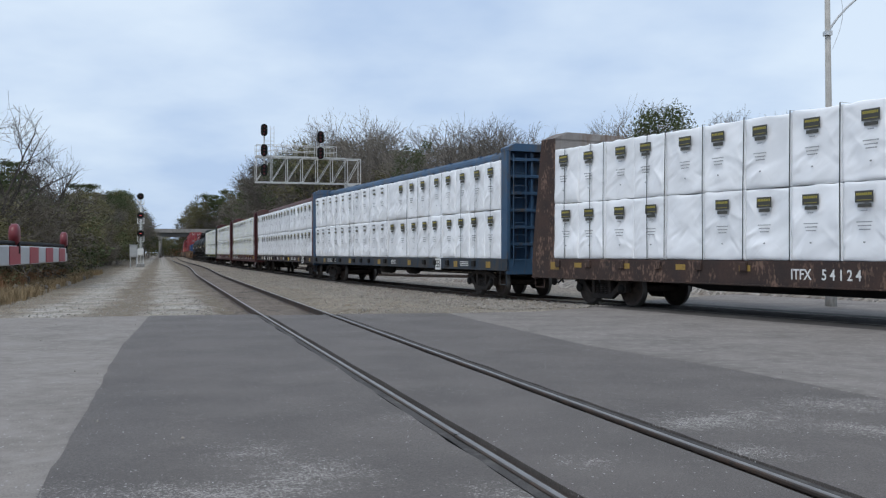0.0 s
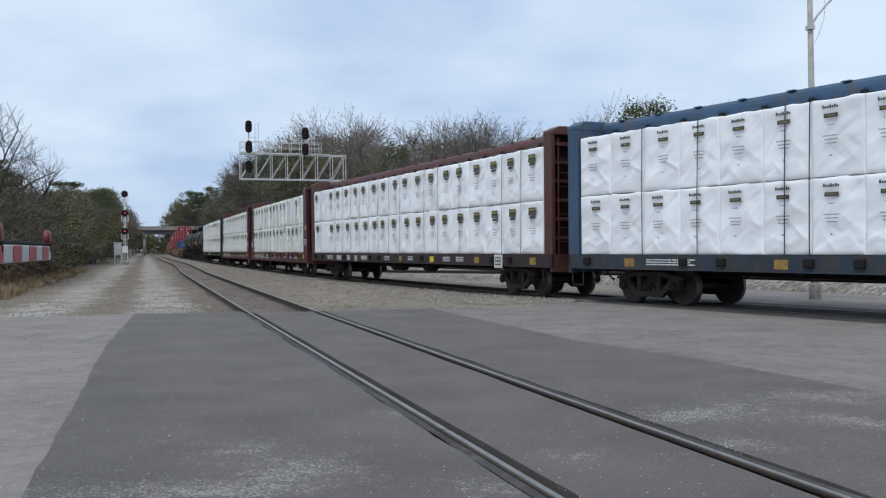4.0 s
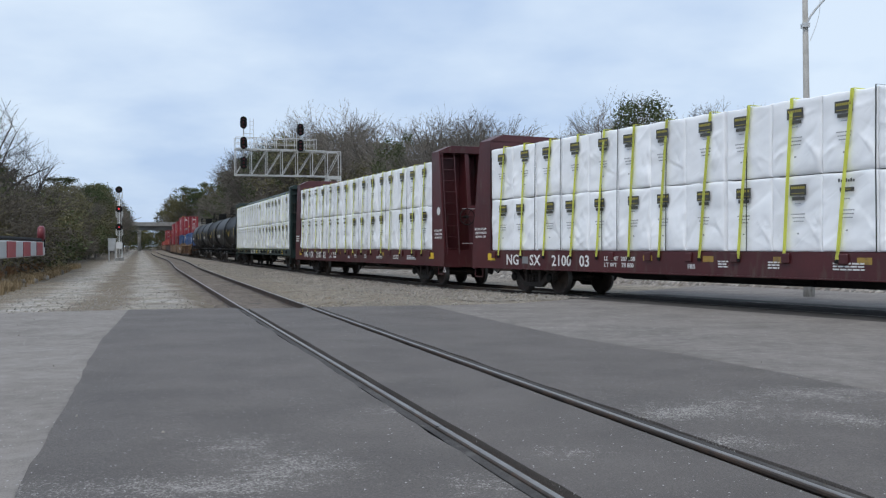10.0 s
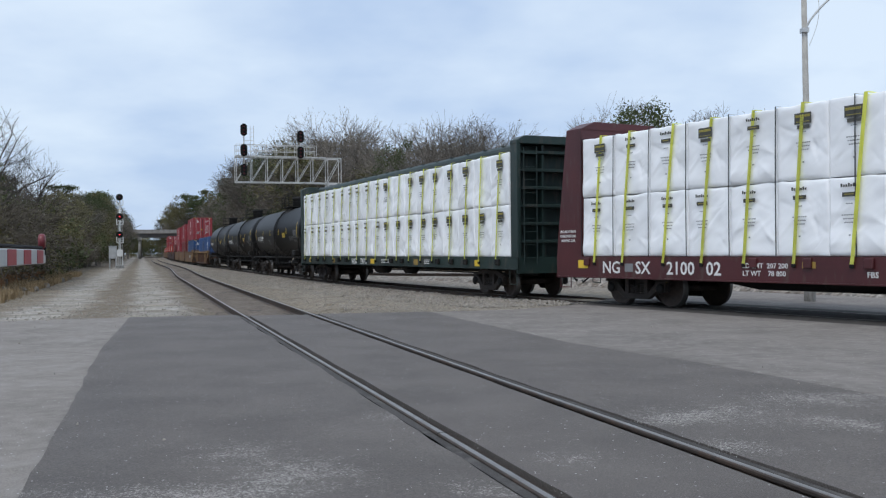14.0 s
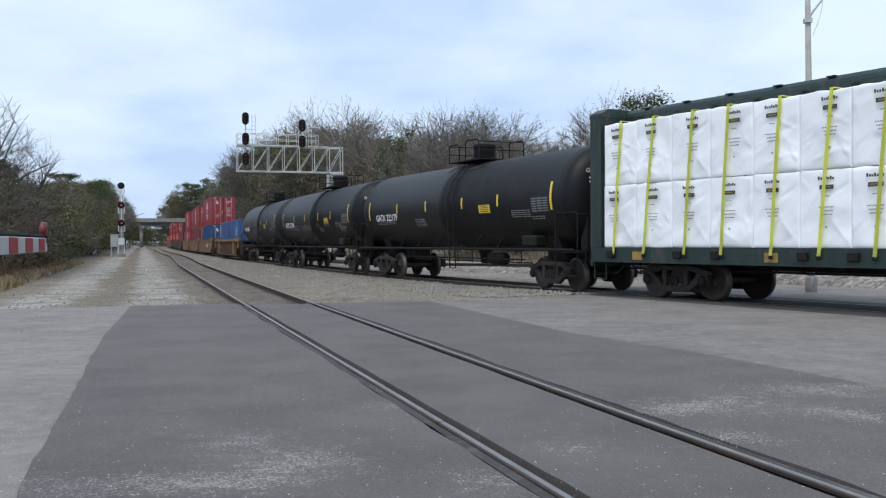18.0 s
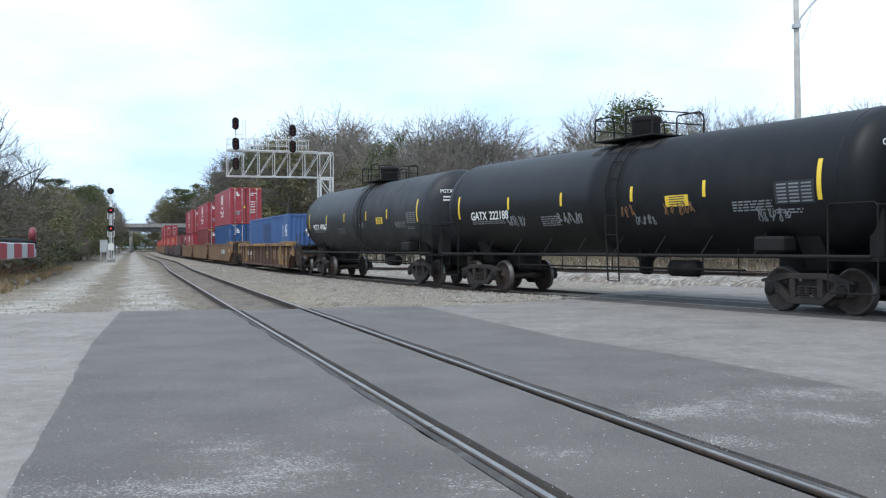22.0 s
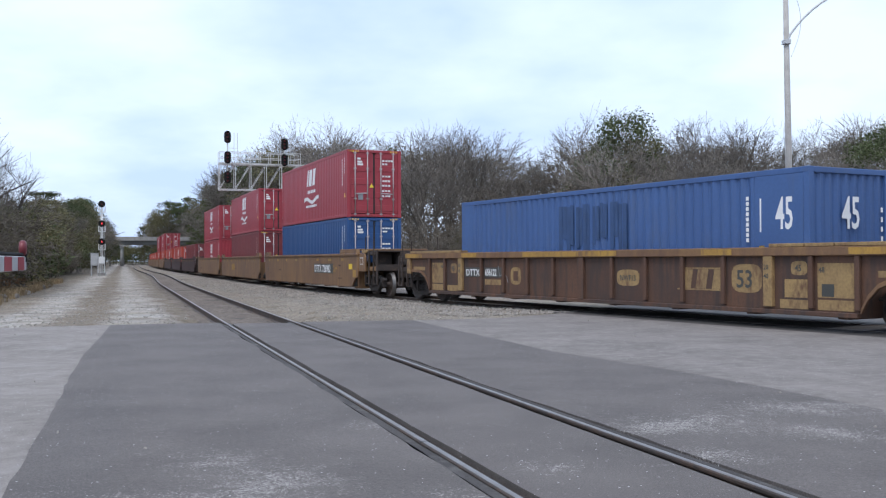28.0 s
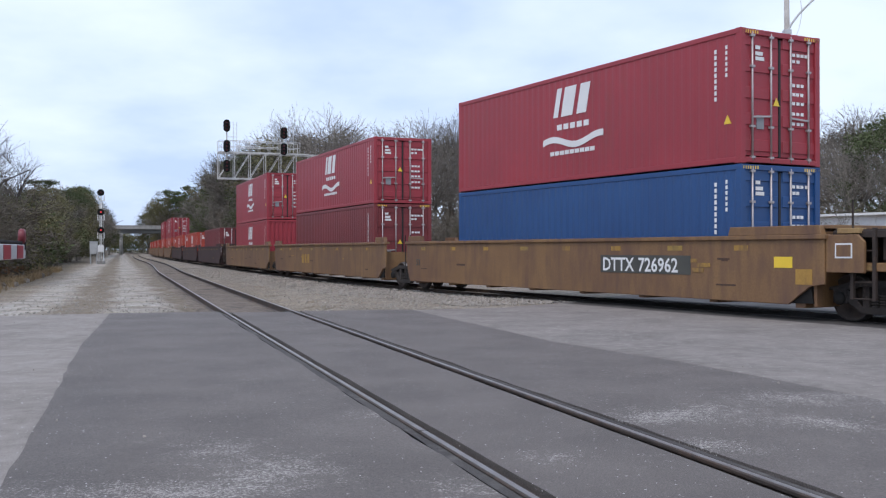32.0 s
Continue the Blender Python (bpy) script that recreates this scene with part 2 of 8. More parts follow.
    l.new(src, hs.inputs["Color"])
    l.new(hs.outputs[0], b.inputs["Base Color"])
    bp = n.new("ShaderNodeBump")
    bp.invert = True
    bp.inputs["Strength"].default_value, bp.inputs["Distance"].default_value = rel, 0.03
    l.new(v.outputs["Distance"], bp.inputs["Height"])
    l.new(bp.outputs[0], b.inputs["Normal"])
    return m


M = {
    "asphalt_new": mat("dark_asphalt", (0.130, 0.111, 0.098), (0.174, 0.150, 0.133), 0.75, scale=0.9, fine=85, grain=0.8, bump=0.6, bump_far=0.012,
                       dirt=(0.33, 0.305, 0.275), dirt_at=0.618, dirt_soft=0.03, dirt_scale=1.6, chips=(48.0, 0.985, (0.55, 0.53, 0.50)), gloss=0.5,
                       spots=((-0.93, 6.15, 0.75), (-1.45, 6.75, 0.55), (-1.1, 5.6, 0.48), (-2.2, 5.6, 0.66), (-1.6, 5.6, 0.48), (1.74, 8.06, 0.61), (2.5, 8.3, 1.09), (3.38, 9.1, 0.73), (-0.43, 8.15, 0.36), (0.87, 6.55, 0.42), (2.02, 6.85, 0.55), (3.3, 7.6, 0.62), (4.3, 8.9, 0.94), (0.3, 5.6, 0.47))),
    "asphalt_old": mat("worn_asphalt", (0.228, 0.204, 0.182), (0.280, 0.251, 0.225), 0.92, scale=0.6, fine=60, grain=0.55, bump=0.6, bump_far=0.012,
                       dirt=(0.315, 0.287, 0.262), dirt_at=0.60, dirt_soft=0.2, dirt_scale=1.1, chips=(38.0, 0.95, (0.42, 0.41, 0.40)), gloss=0.25),
    "asphalt_mid": mat("grey_patched_asphalt", (0.188, 0.167, 0.151), (0.242, 0.215, 0.194), 0.92, scale=0.5, fine=60, grain=0.55, bump=0.6, bump_far=0.012,
                       dirt=(0.275, 0.25, 0.228), dirt_at=0.585, dirt_soft=0.19, dirt_scale=1.2, chips=(44.0, 0.94, (0.42, 0.41, 0.40)), gloss=0.25),
    "asphalt_oil": mat("oily_asphalt", (0.066, 0.060, 0.056), (0.092, 0.084, 0.078), 0.85, scale=0.8, fine=80, grain=0.6, bump=0.5, bump_far=0.012, dirt=(0.14, 0.13, 0.12), dirt_at=0.6, dirt_scale=1.0, gloss=0.3),
    "flange_shade": mat("packed_black_dirt", (0.035, 0.028, 0.024), (0.055, 0.045, 0.038), 0.95, scale=3, fine=60, grain=0.5, bump=0.5),
    "gravel": gravel_mat("sandy_gravel", ((0.30, 0.283, 0.258), (0.395, 0.375, 0.345), (0.22, 0.19, 0.15)), path=True),
    "ballast": gravel_mat("ballast_stone", ((0.245, 0.212, 0.174), (0.325, 0.287, 0.240), (0.155, 0.125, 0.095)), 14.0, 1.0),
    "bank": gravel_mat("stony_bank", ((0.265, 0.24, 0.21), (0.34, 0.315, 0.28), (0.14, 0.11, 0.085)), 9.0, 1.2),
    "bed": gravel_mat("dark_track_bed", ((0.150, 0.118, 0.090), (0.215, 0.176, 0.138), (0.092, 0.070, 0.053)), 18.0, 0.8),
    "soil": gravel_mat("leaf_litter", ((0.22, 0.18, 0.13), (0.29, 0.245, 0.18), (0.14, 0.115, 0.08)), 9.0, 0.5),
    "stone": mat("loose_stone", (0.37, 0.335, 0.29), (0.25, 0.225, 0.195), 0.95, scale=3, fine=30, grain=0.4, bump=0.3, rand=0.3),
    "rail": mat("rail_steel", (0.060, 0.048, 0.041), (0.085, 0.064, 0.051), 0.65, 0.4, scale=3, fine=60, bump=0.1, dirt=(0.10, 0.065, 0.046), dirt_at=0.55),
    "rail_head": mat("polished_rail_head", (0.34, 0.32, 0.30), (0.25, 0.23, 0.21), 0.42, 0.85, scale=4, fine=50, grain=0.15, bump=0.05),
    "tie": mat("weathered_tie", (0.060, 0.050, 0.042), (0.095, 0.080, 0.066), 0.95, scale=4, fine=40, grain=0.5, bump=0.5, rand=0.25),
    "wrap": wrap_mat(),
    "label_dark": mat("printed_black", (0.045, 0.045, 0.04), (0.07, 0.068, 0.055), 0.5, grain=0.1, bump=0),
    "label_gold": mat("printed_gold", (0.42, 0.36, 0.06), (0.34, 0.28, 0.05), 0.5, grain=0.1, bump=0),
    "print_grey": mat("faint_print", (0.20, 0.205, 0.21), (0.30, 0.31, 0.32), 0.5, grain=0.1, bump=0),
    "faint_mark": mat("weathered_stencil", (0.20, 0.205, 0.21), (0.27, 0.275, 0.28), 0.6, grain=0.2, bump=0),
    "rust_spray": mat("orange_spray_paint", (0.27, 0.13, 0.05), (0.20, 0.10, 0.045), 0.6, grain=0.2, bump=0),
    "strap_black": mat("black_band", (0.03, 0.032, 0.035), None, 0.5, bump=0.05),
    "strap_yellow": mat("yellow_webbing", (0.84, 0.86, 0.20), (0.78, 0.79, 0.16), 0.6, scale=3, fine=80, grain=0.15, bump=0.2, rand=0.1),
    "red_car": mat("maroon_car_paint", (0.088, 0.016, 0.018), (0.064, 0.013, 0.015), 0.45, scale=0.8, fine=25, grain=0.2, bump=0.06,
                   dirt=(0.085, 0.055, 0.045), dirt_at=0.62, dirt_scale=1.6, streak=4),
    "red_old": mat("faded_maroon_paint", (0.13, 0.034, 0.028), (0.085, 0.027, 0.024), 0.6, scale=0.8, fine=25, grain=0.3, bump=0.1,
                   dirt=(0.075, 0.050, 0.040), dirt_at=0.55, dirt_scale=2, streak=4),
    "sill_grime": mat("blackened_maroon_sill", (0.052, 0.024, 0.024), (0.036, 0.019, 0.020), 0.8, scale=0.9, fine=25, grain=0.35, bump=0.12,
                      dirt=(0.028, 0.024, 0.022), dirt_at=0.5, dirt_scale=2, streak=3),
    "blue_sill": mat("grimy_blue_paint", (0.030, 0.052, 0.082), (0.020, 0.034, 0.052), 0.75, scale=0.8, fine=25, grain=0.35, bump=0.1,
                     dirt=(0.05, 0.045, 0.04), dirt_at=0.5, dirt_scale=2, streak=3),
    "blue_car": mat("blue_car_paint", (0.045, 0.105, 0.19), (0.032, 0.078, 0.145), 0.55, scale=0.8, fine=25, grain=0.25, bump=0.08,
                    dirt=(0.085, 0.075, 0.065), dirt_at=0.58, dirt_scale=2, streak=4),
    "green_car": mat("dark_green_car_paint", (0.016, 0.036, 0.031), (0.012, 0.027, 0.024), 0.5, scale=0.8, fine=25, grain=0.2, bump=0.06,
                     dirt=(0.06, 0.055, 0.045), dirt_at=0.6, dirt_scale=2, streak=4),
    "brown_car": mat("rusty_brown_paint", (0.066, 0.036, 0.027), (0.040, 0.026, 0.022), 0.8, scale=2.2, fine=25, grain=0.4, bump=0.2,
                     dirt=(0.17, 0.105, 0.075), dirt_at=0.58, dirt_soft=0.04, dirt_scale=3.0, streak=2),
    "plywood": mat("weathered_panel", (0.27, 0.25, 0.23), (0.20, 0.18, 0.165), 0.9, scale=2, fine=30, grain=0.3, bump=0.2, dirt=(0.12, 0.08, 0.06), streak=5),
    "tank": mat("black_tank_paint", (0.0075, 0.0078, 0.009), (0.0105, 0.011, 0.012), 0.5, scale=0.7, fine=18, grain=0.25, bump=0.05,
                dirt=(0.018, 0.0175, 0.017), dirt_at=0.64, dirt_soft=0.15, dirt_scale=0.5, streak=2.0, gloss=0.24),
    "tank_old": mat("dusty_tank_paint", (0.021, 0.0225, 0.026), (0.027, 0.0285, 0.032), 0.55, scale=0.7, fine=18, grain=0.25, bump=0.05,
                    dirt=(0.055, 0.055, 0.056), dirt_at=0.58, dirt_soft=0.15, dirt_scale=0.5, streak=2.0, gloss=0.28),
    "black_iron": mat("black_iron", (0.011, 0.0105, 0.010), (0.018, 0.016, 0.0145), 0.75, scale=3, fine=40, grain=0.4, bump=0.15, gloss=0.25),
    "truck": mat("rusty_truck_casting", (0.036, 0.028, 0.024), (0.022, 0.018, 0.016), 0.9, scale=3, fine=30, grain=0.4, bump=0.25,
                 dirt=(0.10, 0.07, 0.052), dirt_at=0.63, dirt_scale=4),
    "wheel": mat("brown_wheel_steel", (0.055, 0.042, 0.036), (0.085, 0.062, 0.05), 0.7, 0.3, scale=5, fine=40, bump=0.1),
    "tread": mat("bright_wheel_tread", (0.17, 0.16, 0.15), None, 0.5, 0.8, bump=0.05),
    "reflect": mat("yellow_reflector", (0.80, 0.55, 0.04), (0.74, 0.50, 0.04), 0.4, grain=0.05, bump=0),
    "reflect_dirty": mat("grimy_yellow_reflector", (0.42, 0.27, 0.05), (0.30, 0.19, 0.05), 0.6, grain=0.3, bump=0, dirt=(0.12, 0.08, 0.05), dirt_at=0.6),
    "white": mat("white_paint", (0.78, 0.78, 0.76), (0.70, 0.70, 0.68), 0.5, grain=0.12, bump=0.03),
    "steel_white": mat("galvanised_steel", (0.56, 0.57, 0.57), (0.46, 0.47, 0.47), 0.55, 0.2, scale=2, fine=30, grain=0.2, bump=0.05),
    "well_brown": mat("tan_well_paint", (0.245, 0.135, 0.055), (0.19, 0.100, 0.046), 0.65, scale=0.6, fine=20, grain=0.3, bump=0.1,
                      dirt=(0.125, 0.066, 0.040), dirt_at=0.55, dirt_soft=0.10, dirt_scale=1.1, streak=4),
    "well_rust": mat("rust_streaked_yellow_paint", (0.135, 0.064, 0.034), (0.080, 0.042, 0.028), 0.75, scale=0.7, fine=20, grain=0.35, bump=0.15,
                     dirt=(0.055, 0.034, 0.026), dirt_at=0.525, dirt_soft=0.07, dirt_scale=1.6, streak=6),
    "well_yellow": mat("old_yellow_paint", (0.44, 0.25, 0.045), (0.36, 0.20, 0.045), 0.65, scale=1, fine=20, grain=0.3, bump=0.1,
                       dirt=(0.14, 0.08, 0.04), dirt_at=0.57, dirt_scale=1.5, streak=3),
    "beige_paint": mat("worn_beige_paint", (0.36, 0.235, 0.095), (0.28, 0.18, 0.08), 0.75, scale=1.5, fine=20, grain=0.35, bump=0.1, dirt=(0.14, 0.075, 0.04), dirt_at=0.58, dirt_scale=2.5, streak=2),
    "well_iron": mat("grimy_brown_iron", (0.050, 0.034, 0.026), (0.032, 0.023, 0.019), 0.8, scale=1.5, fine=25, grain=0.35, bump=0.15, dirt=(0.09, 0.052, 0.034), dirt_at=0.62),
    "well_dark": mat("dark_maroon_well_paint", (0.055, 0.022, 0.020), (0.04, 0.018, 0.018), 0.65, scale=0.6, fine=20, grain=0.3, bump=0.1),
    "red_box": mat("red_container_paint", (0.33, 0.034, 0.046), (0.285, 0.030, 0.041), 0.5, scale=0.5, fine=15, grain=0.12, bump=0.03,
                   dirt=(0.24, 0.04, 0.04), dirt_at=0.66, dirt_soft=0.1, dirt_scale=0.9, streak=4),
    "maroon_box": mat("maroon_container_paint", (0.19, 0.030, 0.032), (0.15, 0.026, 0.028), 0.5, scale=0.5, fine=15, grain=0.15, bump=0.03),
    "orange_box": mat("orange_red_container_paint", (0.45, 0.060, 0.035), (0.38, 0.05, 0.03), 0.5, scale=0.5, fine=15, grain=0.15, bump=0.03),
    "blue_box": mat("deep_blue_container_paint", (0.014, 0.068, 0.20), (0.012, 0.056, 0.172), 0.45, scale=0.5, fine=15, grain=0.1, bump=0.03),
    "pale_box": mat("faded_blue_container_paint", (0.050, 0.112, 0.275), (0.043, 0.096, 0.24), 0.55, scale=0.5, fine=15, grain=0.15, bump=0.03,
                    dirt=(0.06, 0.10, 0.20), dirt_at=0.62, dirt_soft=0.1, dirt_scale=1.0, streak=5),
    "ghost_blue": mat("unfaded_blue_patch", (0.034, 0.080, 0.195), (0.026, 0.062, 0.152), 0.55, scale=3.0, grain=0.3, bump=0.03),
    "seal": mat("black_rubber", (0.02, 0.02, 0.02), None, 0.7, bump=0.05),
    "galv": mat("worn_bright_rod", (0.50, 0.45, 0.44), (0.42, 0.38, 0.37), 0.45, 0.5, scale=4, bump=0.05),
    "red_glass": mat("lit_red_lens", (1.0, 0.05, 0.06), (0.9, 0.04, 0.05), 0.3, grain=0, bump=0, glow=2.0),
    "red_dull": mat("unlit_red_lens", (0.17, 0.02, 0.025), (0.13, 0.015, 0.02), 0.4, grain=0.1, bump=0),
    "gate_red": mat("red_reflective_sheet", (0.36, 0.022, 0.035), (0.30, 0.02, 0.03), 0.45, grain=0.1, bump=0.02),
    "gate_white": mat("grey_white_sheet", (0.50, 0.50, 0.48), (0.43, 0.43, 0.42), 0.5, grain=0.15, bump=0.02),
    "concrete": mat("concrete", (0.36, 0.35, 0.33), (0.28, 0.275, 0.26), 0.9, scale=0.6, fine=30, grain=0.3, bump=0.15, dirt=(0.15, 0.145, 0.13), streak=4),
    "bridge": mat("shaded_bridge_girder", (0.13, 0.135, 0.13), (0.10, 0.10, 0.10), 0.8, scale=0.3, fine=10, bump=0.05),
    "siding_white": mat("white_wall_panel", (0.74, 0.75, 0.75), (0.68, 0.69, 0.70), 0.6, scale=0.2, fine=8, grain=0.1, bump=0.03),
    "gantry_white": mat("weathered_white_steel", (0.62, 0.62, 0.60), (0.50, 0.50, 0.48), 0.5, scale=0.8, fine=20, grain=0.15, bump=0.05, dirt=(0.42, 0.36, 0.30), dirt_at=0.64, streak=4),
    "pole": mat("weathered_pole", (0.50, 0.475, 0.435), (0.40, 0.38, 0.345), 0.85, scale=2, fine=25, grain=0.4, bump=0.15),
    "bark": mat("grey_bark", (0.18, 0.158, 0.132), (0.125, 0.108, 0.09), 0.95, scale=2, fine=20, grain=0.4, bump=0.3, rand=0.2),
    "bark_dark": mat("dark_wet_bark", (0.055, 0.048, 0.042), (0.085, 0.072, 0.062), 0.95, scale=2, fine=20, grain=0.4, bump=0.3),
    "twig_dark": mat("dark_brush_twigs", (0.105, 0.090, 0.070), (0.15, 0.128, 0.10), 0.95, scale=1, fine=10, grain=0.2, bump=0, rand=0.3),
    "twig": mat("bare_twigs", (0.205, 0.180, 0.152), (0.155, 0.136, 0.115), 0.95, scale=1, fine=10, grain=0.2, bump=0, rand=0.25),
    "leaf": mat("evergreen_leaves", (0.075, 0.095, 0.042), (0.105, 0.125, 0.060), 0.95, scale=0.9, fine=6, grain=0.5, bump=0, gloss=0.15, rand=0.3),
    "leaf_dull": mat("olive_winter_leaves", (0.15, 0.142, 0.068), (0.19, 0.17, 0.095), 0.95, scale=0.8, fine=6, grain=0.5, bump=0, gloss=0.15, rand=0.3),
    "leaf_dead": mat("dry_brown_leaves", (0.165, 0.138, 0.105), (0.125, 0.107, 0.083), 0.95, scale=0.8, fine=6, grain=0.4, bump=0, rand=0.25),
    "grass_dry": mat("dry_grass", (0.34, 0.25, 0.14), (0.25, 0.18, 0.10), 0.95, scale=1.5, fine=8, grain=0.4, bump=0),
    "grass_dull": mat("dull_brown_grass", (0.21, 0.165, 0.11), (0.155, 0.122, 0.085), 0.95, scale=1.5, fine=8, grain=0.4, bump=0),
    "grass_red": mat("rusty_sedge", (0.27, 0.145, 0.07), (0.21, 0.115, 0.06), 0.95, scale=1.5, fine=8, grain=0.4, bump=0),
}


# ---- mesh helpers ----
def box(bm, x0, x1, y0, y1, z0, z1, m=None):
    vs = [bm.verts.new((x, y, z) if m is None else m @ Vector((x, y, z))) for x in (x0, x1) for y in (y0, y1) for z in (z0, z1)]
    for q in ((0, 1, 3, 2), (4, 6, 7, 5), (0, 4, 5, 1), (2, 3, 7, 6), (0, 2, 6, 4), (1, 5, 7, 3)):
        bm.faces.new([vs[i] for i in q])
    return bm


def soft(bm, r=0.012):
    """Rounds the edges of what is in bm."""
    bmesh.ops.bevel(bm, geom=bm.edges[:] + bm.verts[:], offset=r, segments=1, affect="EDGES", clamp_overlap=True)
    return bm


def rod(bm, p, q, r, n=6, r2=None, caps=True):
    p, q = Vector(p), Vector(q)
    d = (q - p).normalized()
    a = d.orthogonal().normalized()
    c = d.cross(a)
    r2 = r if r2 is None else r2
    rings = []
    for o, k in ((p, r), (q, r2)):
        rings.append([bm.verts.new(o + (a * math.cos(i * math.tau / n) + c * math.sin(i * math.tau / n)) * k) for i in range(n)])
    for i in range(n):
        f = bm.faces.new((rings[0][i], rings[0][(i + 1) % n], rings[1][(i + 1) % n], rings[1][i]))
        f.smooth = n > 6
    if caps:
        bm.faces.new(rings[0][::-1])
        bm.faces.new(rings[1])
    return bm


def pipe(bm, pts, r, n=6):
    for p, q in zip(pts, pts[1:]):
        rod(bm, p, q, r, n)
    return bm


def prism(bm, pts, y0, y1):
    """A flat outline of (x, z) points, pulled from y0 to y1."""
    a = [bm.verts.new((x, y0, z)) for x, z in pts]
    b = [bm.verts.new((x, y1, z)) for x, z in pts]
    k = len(pts)
    bm.faces.new(a)
    bm.faces.new(b[::-1])
    for i in range(k):
        bm.faces.new((a[i], b[i], b[(i + 1) % k], a[(i + 1) % k]))
    return bm


def lathe(bm, prof, n=32, axis="X", at=(0, 0, 0)):
    """Turns a profile of (along, radius) about an axis."""
    rings = []
    for u, r in prof:
        ring = []
        for i in range(n):
            c, s = math.cos(i * math.tau / n) * r, math.sin(i * math.tau / n) * r
            p = (u, c, s) if axis == "X" else (s, u, c) if axis == "Y" else (c, s, u)
            ring.append(bm.verts.new(Vector(p) + Vector(at)))
        rings.append(ring)
    for a, b in zip(rings, rings[1:]):
        for i in range(n):
            bm.faces.new((a[i], a[(i + 1) % n], b[(i + 1) % n], b[i])).smooth = True
    bm.faces.new(rings[0][::-1])
    bm.faces.new(rings[-1])
    return bm


def mesh_of(name, bm, material, fix=True):
    if fix:
        bmesh.ops.recalc_face_normals(bm, faces=bm.faces[:])
    me = bpy.data.meshes.new(name)
    bm.to_mesh(me)
    bm.free()
    me.materials.append(M[material] if isinstance(material, str) else material)
    return me


def part(name, bm, material, parent=None, label="", at=None):
    """Links a bmesh, or a mesh that is already there, as one part under a thing or a part."""
    ob = new(name, bm if isinstance(bm, bpy.types.Mesh) else mesh_of(name, bm, material))
    if parent is not None:
        ob.parent = parent
    if at is not None:
        ob.matrix_basis = at
    if label:
        tagged(ob, label)
    return ob


def thing(name, label, category, group="", kind=""):
    return tagged(new(name), label, category, group, kind)


def raw(name, verts, faces, material):
    me = bpy.data.meshes.new(name)
    me.from_pydata(verts, [], faces)
    me.materials.append(M[material])
    me.update()
    return me


def words(text, size, material, parent, at, name="lettering", spread=1.0, squeeze=1.0):
    """Lettering in the built-in font, as a mesh; it stands in the xz plane and is read from -y."""
    cu = bpy.data.curves.new(name, "FONT")
    cu.body, cu.size, cu.extrude, cu.space_character, cu.resolution_u, cu.offset = text, size, 0.002, spread, 2, size * 0.014
    ob = bpy.data.objects.new(name, cu)
    me = bpy.data.meshes.new_from_object(ob)
    bpy.data.objects.remove(ob)
    me.materials.clear()
    me.materials.append(M[material])
    out = new(name, me)
    out.parent = parent
    out.matrix_basis = at @ Matrix.Rotation(math.pi / 2, 4, "X") @ Matrix.Diagonal((squeeze, 1, 1, 1))
    return out


def bars(rows, material, parent, name="print", y=-0.004):
    """Lines of print too small to read: thin bars. rows: (x0, x1, z0, z1)."""
    bm = bmesh.new()
    for x0, x1, z0, z1 in rows:
        box(bm, x0, x1, y - 0.003, y, z0, z1)
    return part(name, bm, material, parent)

# ---- the ground, the road over the tracks, the tracks ----
SIDE_X, SIDE_E = 3.1, Vector((-0.3004, 0.9538))  # the siding: where it crosses y = 0, and its direction
SIDE_N = Vector((0.9538, 0.3004))


def side_xy(u, v):
    """A point u metres along the siding and v metres to its right."""
    return SIDE_X + SIDE_E.x * u + SIDE_N.x * v, SIDE_E.y * u + SIDE_N.y * v


def siding(u, v=0.0):
    """The same, with the siding drawing alongside the main line in the distance."""
    x, y = side_xy(u, v)
    if u > 60:
        k = min(1.0, (u - 60) / 60)
        s = u + 6.0 - 15.5
        mx, my, _ = line(s, -4.6 + v)
        k = k * k * (3 - 2 * k)
        x, y = x + (mx - x) * k, y + (my - y) * k
    return x, y


def lie(x, y):
    """The height of the open ground."""
    u = (x - SIDE_X) * SIDE_E.x + y * SIDE_E.y
    k = min(1.0, max(0.0, (u - 24.0) / 14.0))
    z = -0.035 - 0.14 * k + 0.02 * noise.noise(Vector((x * 0.35, y * 0.35, 0))) * k + 0.012 * noise.noise(Vector((x * 1.7, y * 1.7, 3)))
    v = (x - SIDE_X) * SIDE_N.x + y * SIDE_N.y
    if v < -9:
        z += min(1.2, (-9 - v) * 0.05) * k
    if u > 23.3 and abs(v) < 1.7:
        z = min(z, -0.2)
    return z - 0.09 * (u < 22.5)


def spread(lo, hi, near, step, grow):
    """Grid lines close together round near and ever wider towards lo and hi."""
    out, a, d = [], near, step
    while a < hi:
        out.append(a)
        a, d = a + d, d * grow
    a, d = near - step, step
    while a > lo:
        out.append(a)
        a, d = a - d, d * grow
    return sorted(out) + [hi] if lo > -1e9 else sorted(out)


xs = [-1500.0] + spread(-1400, 1400, -6.0, 0.7, 1.06) + [1500.0]
ys = [-900.0] + spread(-800, 2800, 27.0, 0.7, 1.045) + [3000.0]
vs = [(x, y, lie(x, y)) for y in ys for x in xs]
nx = len(xs)
fs = [(j * nx + i, j * nx + i + 1, (j + 1) * nx + i + 1, (j + 1) * nx + i) for j in range(len(ys) - 1) for i in range(nx - 1)]
tagged(new("ground", raw("ground", vs, fs, "gravel")), "pale sandy gravel ground beside the railway", "ground", kind="structure")


